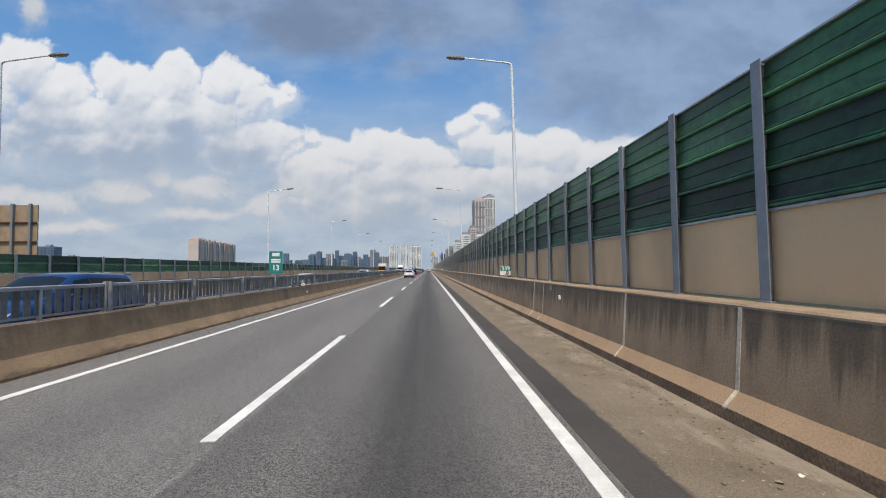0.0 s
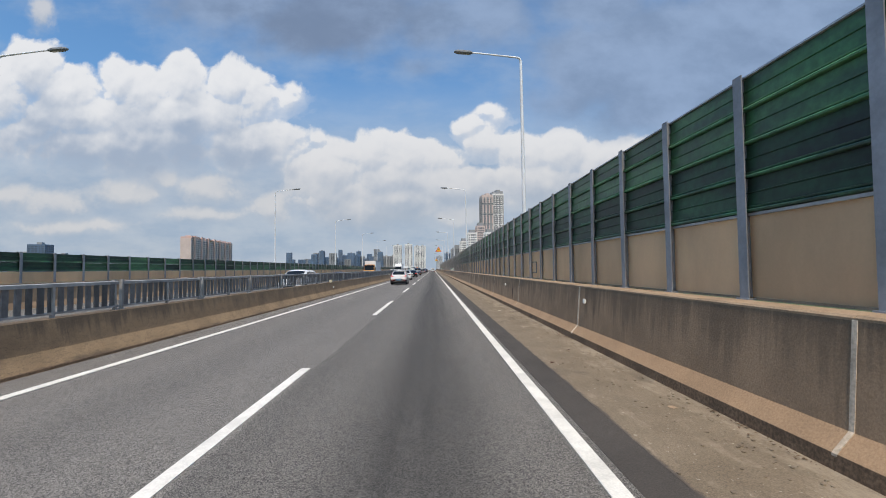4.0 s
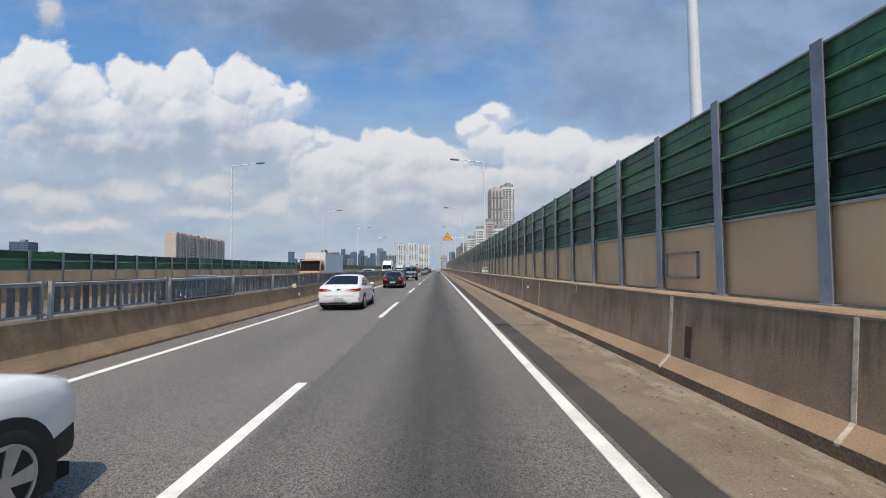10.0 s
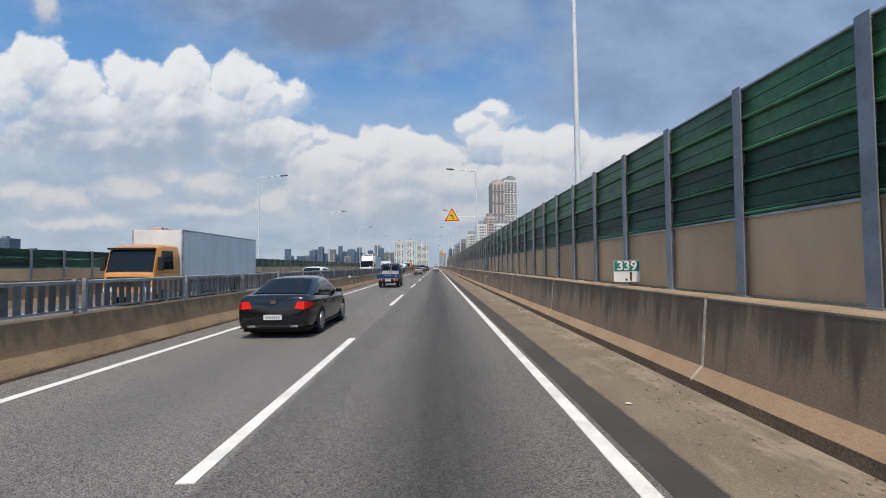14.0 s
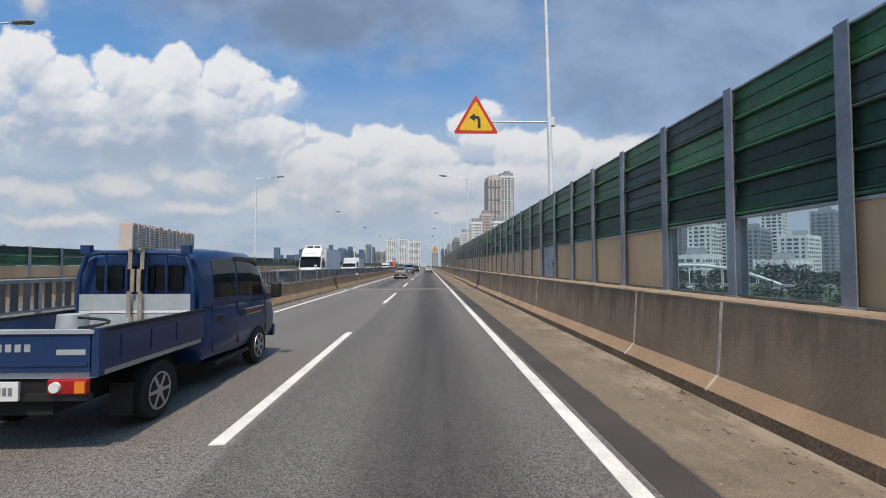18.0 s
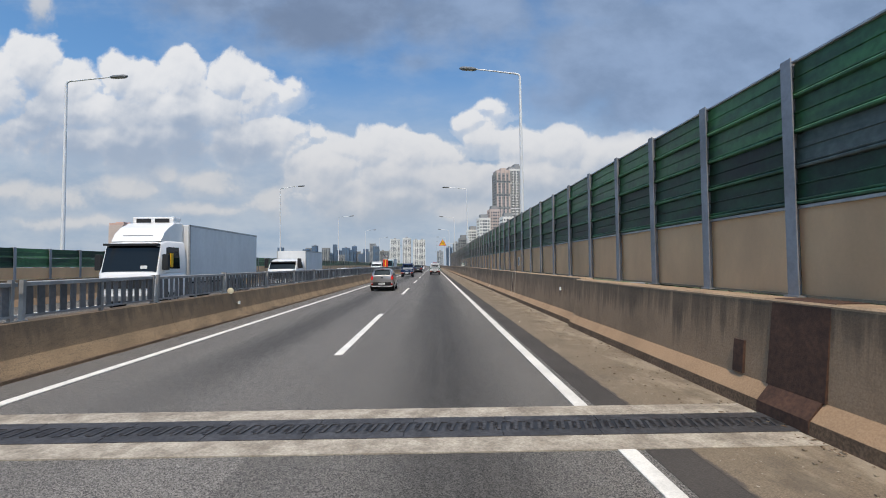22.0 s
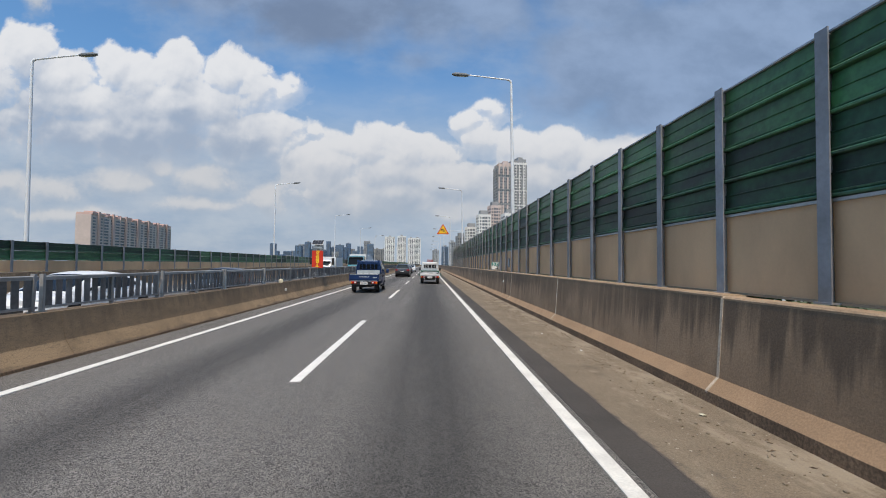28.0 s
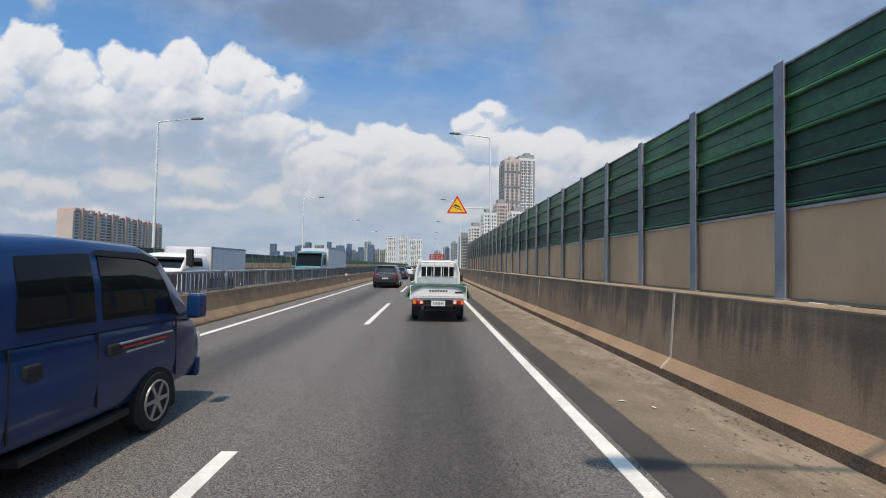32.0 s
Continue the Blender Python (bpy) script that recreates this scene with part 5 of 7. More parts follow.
material("paint_orange", (0.62, 0.26, 0.05), 0.35, 0.0, 0.5, coat=0.6, fine=0.04, fine_scale=8, coarse=0.15, coarse_scale=1.5)
material("paint_teal", (0.05, 0.22, 0.26), 0.3, 0.0, 0.5, coat=0.7, fine=0.04, fine_scale=8, coarse=0.1, coarse_scale=1.5)
material("black_trim", (0.014, 0.014, 0.015), 0.6, fine=0.1, fine_scale=20, coarse=0.2, coarse_scale=4)
material("under_dark", (0.010, 0.010, 0.010), 0.9, fine=0.2, fine_scale=12, coarse=0.3, coarse_scale=4)
material("tyre_rubber", (0.018, 0.018, 0.019), 0.85, fine=0.15, fine_scale=30, coarse=0.3, coarse_scale=6, bump=0.2)
material("rim_alloy", (0.42, 0.42, 0.43), 0.35, 0.7, fine=0.05, fine_scale=20, coarse=0.1, coarse_scale=8)
material("chrome", (0.62, 0.62, 0.63), 0.12, 1.0, fine=0.03, fine_scale=20)
material("plate_white", (0.68, 0.68, 0.66), 0.5, fine=0.03, fine_scale=20)
material("plate_blue", (0.16, 0.46, 0.72), 0.5, fine=0.03, fine_scale=20)
material("steel_sheet", (0.46, 0.50, 0.51), 0.45, 0.3, fine=0.05, fine_scale=14, coarse=0.2, coarse_scale=2.5)
material("strap", (0.30, 0.25, 0.20), 0.9, fine=0.2, fine_scale=30, coarse=0.3, coarse_scale=5)
material("net_green", (0.030, 0.115, 0.075), 0.85, fine=0.4, fine_scale=50, coarse=0.5, coarse_scale=6, tint=(0.08, 0.13, 0.115))
material("red_crate", (0.36, 0.035, 0.015), 0.7, fine=0.2, fine_scale=20, coarse=0.3, coarse_scale=5)
material("box_white", (0.68, 0.69, 0.69), 0.5, fine=0.03, fine_scale=5, coarse=0.12, coarse_scale=1.2, stretch=(1, 1, 0.3))
glass("car_glass", (0.008, 0.010, 0.012), 0.04)
MATS["car_glass"].node_tree.nodes["Principled BSDF"].inputs["Specular IOR Level"].default_value = 0.30
glass("lamp_red", (0.34, 0.010, 0.008), 0.12)
glass("lamp_amber", (0.75, 0.22, 0.02), 0.15)
glass("lamp_clear", (0.70, 0.70, 0.70), 0.12)
glow("lamp_red_on", (0.62, 0.014, 0.010), 0.30)


def lerp(a, b, t):
    return a + (b - a) * t


def along(stations, y, i):
    """The value i of the stations at y."""
    if y <= stations[0][0]:
        return stations[0][i]
    for a, b in zip(stations, stations[1:]):
        if a[0] <= y <= b[0]:
            return lerp(a[i], b[i], (y - a[0]) / (b[0] - a[0]) if b[0] > a[0] else 0)
    return stations[-1][i]


def loft(rings):
    """A closed skin through rings of equally many points."""
    bm = bmesh.new()
    rows = [[bm.verts.new(p) for p in ring] for ring in rings]
    n = len(rows[0])
    for a, b in zip(rows, rows[1:]):
        for i in range(n):
            bm.faces.new((a[i], a[(i + 1) % n], b[(i + 1) % n], b[i]))
    bm.faces.new(rows[0][::-1])
    bm.faces.new(rows[-1])
    return bm


def body_ring(y, zb, zt, w, tumble=0.10):
    h = zt - zb
    half = [(w * 0.80, zb), (w * 0.94, zb + h * 0.05), (w * 0.985, zb + h * 0.20), (w, zb + h * 0.42), (w * 0.995, zb + h * 0.62), (w - tumble * 0.30, zb + h * 0.82),
            (w - tumble * 0.75, zb + h * 0.95), (w - tumble * 1.5, zt), (w * 0.4, zt + 0.02)]
    return [(x, y, z) for x, z in half] + [(-x, y, z) for x, z in half[::-1]]


def roof_ring(y, zb, z, wb, wr, crown=0.03):
    h = max(z - zb, 0.001)
    half = [(wb, zb - 0.03), (lerp(wb, wr, 0.5) + 0.015, zb + h * 0.5), (wr, z - min(0.09, h * 0.35)), (wr - 0.05, z - min(0.03, h * 0.12)), (wr - 0.13, z), (wr * 0.4, z + crown * min(1, h * 3))]
    return [(x, y, q) for x, q in half] + [(-x, y, q) for x, q in half[::-1]]


def wheel_parts(parent, x, y, r, width, spokes, rim_mat="rim_alloy"):
    """A tyre with its rim, hub and spokes, outer side away from the car."""
    s = 1 if x > 0 else -1
    prof = [(-width / 2, r * 0.66), (-width / 2, r * 0.90), (-width * 0.36, r), (width * 0.36, r), (width / 2, r * 0.90), (width / 2, r * 0.66)]
    bm = bmesh.new()
    n = 28
    rings = [[bm.verts.new((px, pr * math.cos(2 * math.pi * j / n), pr * math.sin(2 * math.pi * j / n))) for j in range(n)] for px, pr in prof]
    for a, b in zip(rings, rings[1:]):
        for j in range(n):
            bm.faces.new((a[j], a[(j + 1) % n], b[(j + 1) % n], b[j]))
    bm.faces.new(rings[0])
    bm.faces.new(rings[-1][::-1])
    wheel = part("wheel", bm, "tyre_rubber", parent, "black rubber tyre", True)
    wheel.location = (x - s * width / 2, y, r)
    bm = bmesh.new()
    o = s * (width / 2 + 0.004)
    for j in range(spokes):
        a = 2 * math.pi * j / spokes
        ca, sa = math.cos(a), math.sin(a)
        q = []
        for rad, hw in ((r * 0.12, r * (0.075 if spokes > 5 else 0.09)), (r * 0.64, r * (0.055 if spokes > 5 else 0.17))):
            for t in (-hw, hw):
                q.append((rad * ca - t * sa, rad * sa + t * ca))
        lo = [bm.verts.new((o - s * 0.02, u, v)) for u, v in q]
        hi = [bm.verts.new((o + s * 0.006, u, v)) for u, v in q]
        bm.faces.new((hi[0], hi[1], hi[3], hi[2]))
        for i, j2 in ((0, 1), (1, 3), (3, 2), (2, 0)):
            bm.faces.new((lo[i], lo[j2], hi[j2], hi[i]))
    rr = [[bm.verts.new((o + s * dx, rad * math.cos(2 * math.pi * j / n), rad * math.sin(2 * math.pi * j / n))) for j in range(n)] for dx, rad in ((-0.02, r * 0.60), (0.008, r * 0.61), (0.010, r * 0.67), (-0.01, r * 0.68))]
    for a, b in zip(rr, rr[1:]):
        for j in range(n):
            bm.faces.new((a[j], a[(j + 1) % n], b[(j + 1) % n], b[j]))
    hub = [bm.verts.new((o + s * 0.010, r * 0.16 * math.cos(2 * math.pi * j / 14), r * 0.16 * math.sin(2 * math.pi * j / 14))) for j in range(14)]
    bm.faces.new(hub)
    part("rim", bm, rim_mat, wheel, "alloy rim with spokes")
    return wheel


def arch(parent, side, y, r, w, mat="under_dark", lip=0.0):
    """A dark disc laid on the flank in place of the shaded wheel opening."""
    bm = bmesh.new()
    n = 20
    pts = [(y + r * math.cos(a), max(0.16, r * 0.80 + r * math.sin(a) * 1.02)) for a in (math.pi * (j / n) * 1.3 - 0.15 * math.pi for j in range(n + 1))]
    x0, x1 = side * (w - 0.14), side * (w + 0.004 + lip)
    extrude_x(bm, pts, x0, x1)
    part("wheel_arch", bm, mat, parent)


def sheet(parent, name, mat, points, out, thick=0.012, label=""):
    """A flat or slightly bowed piece laid proud on a surface: its corners, and the way out."""
    bm = bmesh.new()
    o = Vector(out).normalized()
    lo = [bm.verts.new(Vector(p) - o * 0.012) for p in points]
    hi = [bm.verts.new(Vector(p) + o * thick) for p in points]
    n = len(points)
    bm.faces.new(hi)
    bm.faces.new(lo[::-1])
    for i in range(n):
        bm.faces.new((lo[i], lo[(i + 1) % n], hi[(i + 1) % n], hi[i]))
    return part(name, bm, mat, parent, label)


def skin_patch(parent, name, mat, body, roof, W, quad, side, proud=0.012, label=""):
    """A piece that wraps the rear of the car: four corners (way round from the middle, height)."""
    def width(y, z):
        best = 0.0
        for st, ring, k2 in ((body, body_ring, 3), (roof, roof_ring, 4)):
            if y < st[0][0]:
                continue
            vals = [along(st, y, i) for i in range(1, k2 + 1)]
            if st is body:
                vals[2] *= W
            pts = [(x, q) for x, _, q in ring(y, *vals)]
            for (xa, za), (xb, zb) in zip(pts[:len(pts) // 2], pts[1:len(pts) // 2]):
                if za <= z <= zb and zb > za:
                    best = max(best, lerp(xa, xb, (z - za) / (zb - za)))
        return best

    lines = {}

    def contour(z):
        z = round(z, 3)
        if z not in lines:
            out = []
            for y in [0.006 * i for i in range(10)] + [0.06 + 0.03 * i for i in range(24)]:
                w = width(y, z)
                if w > 0:
                    if not out:
                        out.append((0.0, y))
                    out.append((max(w, out[-1][0]), y))
            lines[z] = out
        return lines[z]

    def place(s, z, lift):
        line = contour(z)
        if len(line) < 2:
            return Vector((s, 0, z))
        for (xa, ya), (xb, yb) in zip(line, line[1:]):
            d = math.hypot(xb - xa, yb - ya)
            if s <= d or (xb, yb) == line[-1]:
                t = s / d if d else 0
                n = Vector((yb - ya, -(xb - xa), 0)).normalized() if d else Vector((0, -1, 0))
                return Vector((lerp(xa, xb, t), lerp(ya, yb, t), z)) + (n * 0.6 + Vector((0.25, -0.55, 0))).normalized() * lift
            s -= d
    bm = bmesh.new()
    (sa, za), (sb, zb), (sc, zc), (sd, zd) = quad
    nu, nv = 12, 4
    layers = []
    for lift in (proud, -0.03):
        layers.append([[bm.verts.new(place(lerp(lerp(sa, sb, u / nu), lerp(sd, sc, u / nu), v / nv), lerp(lerp(za, zb, u / nu), lerp(zd, zc, u / nu), v / nv), lift)) for v in range(nv + 1)] for u in range(nu + 1)])
    for g in layers:
        for v in (w for row in g for w in row):
            v.co.x *= side
        for u in range(nu):
            for v in range(nv):
                bm.faces.new((g[u][v], g[u + 1][v], g[u + 1][v + 1], g[u][v + 1]))
    rim = lambda g: [g[u][0] for u in range(nu + 1)] + [g[nu][v] for v in range(1, nv + 1)] + [g[u][nv] for u in range(nu - 1, -1, -1)] + [g[0][v] for v in range(nv - 1, 0, -1)]
    ra, rb = rim(layers[0]), rim(layers[1])
    for q in range(len(ra)):
        bm.faces.new((ra[q], ra[(q + 1) % len(ra)], rb[(q + 1) % len(ra)], rb[q]))
    return part(name, bm, mat, parent, label, True)


def across(parent, name, mat, sa, sb, t0, t1, frac, label="", proud=0.008, cut=0.0):
    """A pane across the car on the skin between two roof stations (y, zbelt, z, wb, wr)."""
    bm = bmesh.new()
    rows = []
    n = Vector((0, -(sb[2] - sa[2]), sb[0] - sa[0])).normalized()
    if n.z < 0:
        n = -n
    for t in (t0, lerp(t0, t1, 0.5), t1):
        y, z, wr, zb = lerp(sa[0], sb[0], t), lerp(sa[2], sb[2], t), lerp(sa[4], sb[4], t), lerp(sa[1], sb[1], t)
        crown = 0.03 * min(1, max(0.0, z - zb) * 3)
        half = (wr - 0.06) * (frac - cut * t)
        row = []
        for i in range(13):
            x = (-1 + i / 6) * half
            e = abs(x)
            if e > wr - 0.13:
                h = z - 0.03 * (e - wr + 0.13) / 0.08
            else:
                h = z + crown * min(1.0, (wr - 0.13 - e) / (wr * 0.6 - 0.13))
            row.append(bm.verts.new(Vector((x, y, h)) + n * (proud + 0.006)))
        rows.append(row)
    for a, b in zip(rows, rows[1:]):
        for i in range(12):
            bm.faces.new((a[i], a[i + 1], b[i + 1], b[i]))
    geom = bmesh.ops.extrude_face_region(bm, geom=bm.faces[:])
    for v in geom["geom"]:
        if isinstance(v, bmesh.types.BMVert):
            v.co -= n * 0.03
    return part(name, bm, mat, parent, label, True)


def flank(parent, name, mat, roof, side, corners, label="", proud=0.010):
    """A side pane from four corners (y, height share) that follows the flank of the roof stations."""
    def place(y, share, lift):
        zb, z, wb, wr = (along(roof, y, i) for i in (1, 2, 3, 4))
        h = max(z - zb, 0.001)
        p0, p1, p2 = (wb, zb - 0.03), (lerp(wb, wr, 0.5) + 0.015, zb + h * 0.5), (wr, z - min(0.09, h * 0.35))
        zz = lerp(zb, p2[1], share)
        a, b = (p0, p1) if zz < p1[1] else (p1, p2)
        t = (zz - a[1]) / max(b[1] - a[1], 1e-4)
        return (side * (lerp(a[0], b[0], t) + lift), y, zz)

    bm = bmesh.new()
    (ya, sa), (yb, sb), (yc, sc), (yd, sd) = corners
    nu, nv = 6, 6
    layers = []
    for lift in (proud, -0.02):
        layers.append([[bm.verts.new(place(lerp(lerp(ya, yb, u / nu), lerp(yd, yc, u / nu), v / nv), lerp(lerp(sa, sb, u / nu), lerp(sd, sc, u / nu), v / nv), lift)) for v in range(nv + 1)] for u in range(nu + 1)])
    for g in layers:
        for u in range(nu):
            for v in range(nv):
                bm.faces.new((g[u][v], g[u + 1][v], g[u + 1][v + 1], g[u][v + 1]))
    rim = lambda g: [g[u][0] for u in range(nu + 1)] + [g[nu][v] for v in range(1, nv + 1)] + [g[u][nv] for u in range(nu - 1, -1, -1)] + [g[0][v] for v in range(nv - 1, 0, -1)]
    ra, rb = rim(layers[0]), rim(layers[1])
    for q in range(len(ra)):
        bm.faces.new((ra[q], ra[(q + 1) % len(ra)], rb[(q + 1) % len(ra)], rb[q]))
    return part(name, bm, mat, parent, label, True)


def bars(parent, x, y, z, w, h, n, mat, out=-1):
    """Unreadable characters as plain bars in a row."""
    for i in range(n):
        c = x + (i - (n - 1) / 2) * w / n
        part("bar", boxed(c - w / n * 0.32, c + w / n * 0.32, min(y, y + out * 0.004), max(y, y + out * 0.004), z - h / 2, z + h / 2), mat, parent)


def number_plate(parent, y, z, w, h, mat, ink, out=-1):
    bm = boxed(-w / 2, w / 2, y - 0.012, y + 0.012, z - h / 2, z + h / 2)
    p = part("number_plate", bm, mat, parent, "plain number plate")
    bars(p, 0, y + out * 0.012, z, w * 0.80, h * 0.42, 7, "lamp_grey", out)
    return p


def car(label, spec, at, group="", turn=0.0, scale=0.95):
    """A passenger car. Local y runs from the rear bumper to the nose."""
    c = empty("car", label, "car", group)
    paint = spec["paint"]
    L, W = spec["L"], spec["W"] / 2
    body = spec["body"]
    roof = [(y, zb, z, wb * W, wr * W) for y, zb, z, wb, wr in spec["roof"]]
    bm = loft([body_ring(y, zb, zt, w * W) for y, zb, zt, w in body])
    shell = part("body", bm, paint, c, "", True)
    bm = loft([roof_ring(*r) for r in roof])
    top = part("roof", bm, spec.get("roof_paint", paint), c, "", True)
    r, (ya, yb) = spec["wheel"], spec["axles"]
    low = spec.get("cladding", "black_trim")
    bm = loft([body_ring(y, 0.20 if 0.7 < y < L - 0.7 else spec.get("tail", 0.27), spec.get("clad", 0.27) + spec.get("clad_up", 0.0) * (1 if y < 0.5 or y > L - 0.5 else 0.6), w * W * 1.004, 0.02) for y, zb, zt, w in body[1:-1]])
    part("sill", bm, low, c, "dark lower trim", True)
    for y in (ya, yb):
        wloc = along(body, y, 3) * W
        for s in (-1, 1):
            arch(c, s, y, r * 1.17, wloc, spec.get("arch", "under_dark"), 0.004)
            wheel_parts(c, s * (wloc + 0.012), y, r, 0.215, spec.get("spokes", 10))
    a, b = spec["rear_pane"]
    across(c, "rear_window", "car_glass", roof[a], roof[b], *spec.get("rear_t", (0.06, 0.92)), spec.get("rear_frac", 0.97), "dark tinted rear window", cut=0.04)
    a, b = spec["windscreen"]
    across(c, "windscreen", "car_glass", roof[a], roof[b], 0.08, 0.94, 0.98, "dark windscreen", cut=0.03)
    for s in (-1, 1):
        for corners in spec["side_panes"]:
            flank(c, "side_window", "car_glass", roof, s, corners, "dark tinted side window")
        # door seams, handles, mirror
        for y in spec["seams"]:
            wloc = along(body, y, 3) * W
            zt, zb = along(body, y, 2), along(body, y, 1)
            edge = [(s * (wloc * f - d), zb + (zt - zb) * q) for q, f, d in ((0.20, 0.985, 0), (0.42, 1.0, 0), (0.62, 0.995, 0), (0.82, 1.0, 0.03), (0.93, 1.0, 0.072))]
            bm = bmesh.new()
            for (xa, za), (xb, zb2) in zip(edge, edge[1:]):
                extrude_y(bm, [(xa - s * 0.01, za), (xa + s * 0.002, za), (xb + s * 0.002, zb2), (xb - s * 0.01, zb2)], y - 0.005, y + 0.005)
            part("door_seam", bm, "black_trim", c)
        for y in spec["handles"]:
            wloc = along(body, y, 3) * W
            z = along(body, y, 2) * 0.80
            bm = boxed(min(s * (wloc - 0.04), s * (wloc + 0.028)), max(s * (wloc - 0.04), s * (wloc + 0.028)), y - 0.10, y + 0.10, z - 0.018, z + 0.018)
            soften(bm, 0.010)
            part("door_handle", bm, spec.get("handle_mat", paint), c)
        y = spec["mirror"]
        wb, zb = along(roof, y, 3), along(roof, y, 1)
        bm = boxed(min(s * (wb - 0.01), s * (wb + 0.17)), max(s * (wb - 0.01), s * (wb + 0.17)), y - 0.06, y + 0.09, zb + 0.01, zb + 0.13)
        soften(bm, 0.045, 3)
        part("side_mirror", bm, spec.get("mirror_mat", paint), c, "", True)
    # rear end
    for item in spec["rear"]:
        nm, mat, pts, out = item[:4]
        pts2 = [pts]
        if item[4] if len(item) > 4 else True:
            pts2.append([(-x, y, z) for x, y, z in pts])
        for i, pp in enumerate(pts2):
            o = Vector(out)
            if i:
                o.x = -o.x
            sheet(c, nm, mat, pp, o, item[5] if len(item) > 5 else 0.042)
    if "pillar_lamp" in spec:
        for s in (-1, 1):
            bm = bmesh.new()
            tube(bm, [(s * x, y, z) for x, y, z in spec["pillar_lamp"]], [0.020, 0.017, 0.013], 8)
            part("tail_light", bm, "lamp_red", c, "slim red pillar light", True)
    for nm, mat, quad, proud in spec.get("skins", ()):
        for s in (-1, 1):
            skin_patch(c, nm, mat, body, roof, W, quad, s, proud)
    if "plate" in spec:
        y, z, w, h, mat, ink = spec["plate"]
        number_plate(c, y, z, w, h, mat, ink)
    for item in spec.get("extras", ()):
        nm, mat, args, soft = item
        bm = boxed(*args)
        if soft:
            soften(bm, soft, 2)
        part(nm, bm, mat, c, "", True)
    for s in (-1, 1):
        w0 = along(body, L - 0.12, 3) * W
        z = spec.get("lamp_z", 0.70)
        sheet(c, "headlight", "lamp_clear", [(s * (w0 - 0.02), L - 0.22, z), (s * (w0 - 0.02), L - 0.22, z + 0.13), (s * (w0 - 0.42), L - 0.03, z + 0.11), (s * (w0 - 0.42), L - 0.03, z)], (s * 0.5, 1, 0.1), 0.02)
    part("grille", boxed(-0.45, 0.45, L - 0.03, L + 0.006, 0.42, 0.62), "black_trim", c)
    bm = boxed(-W * 0.86, W * 0.86, 0.20, L - 0.2, 0.14, 0.24)
    part("underbody", bm, "under_dark", c)
    c.matrix_basis = Matrix.Translation(at) @ Matrix.Rotation(radians(turn), 4, "Z") @ Matrix.Scale(scale, 4)
    return c


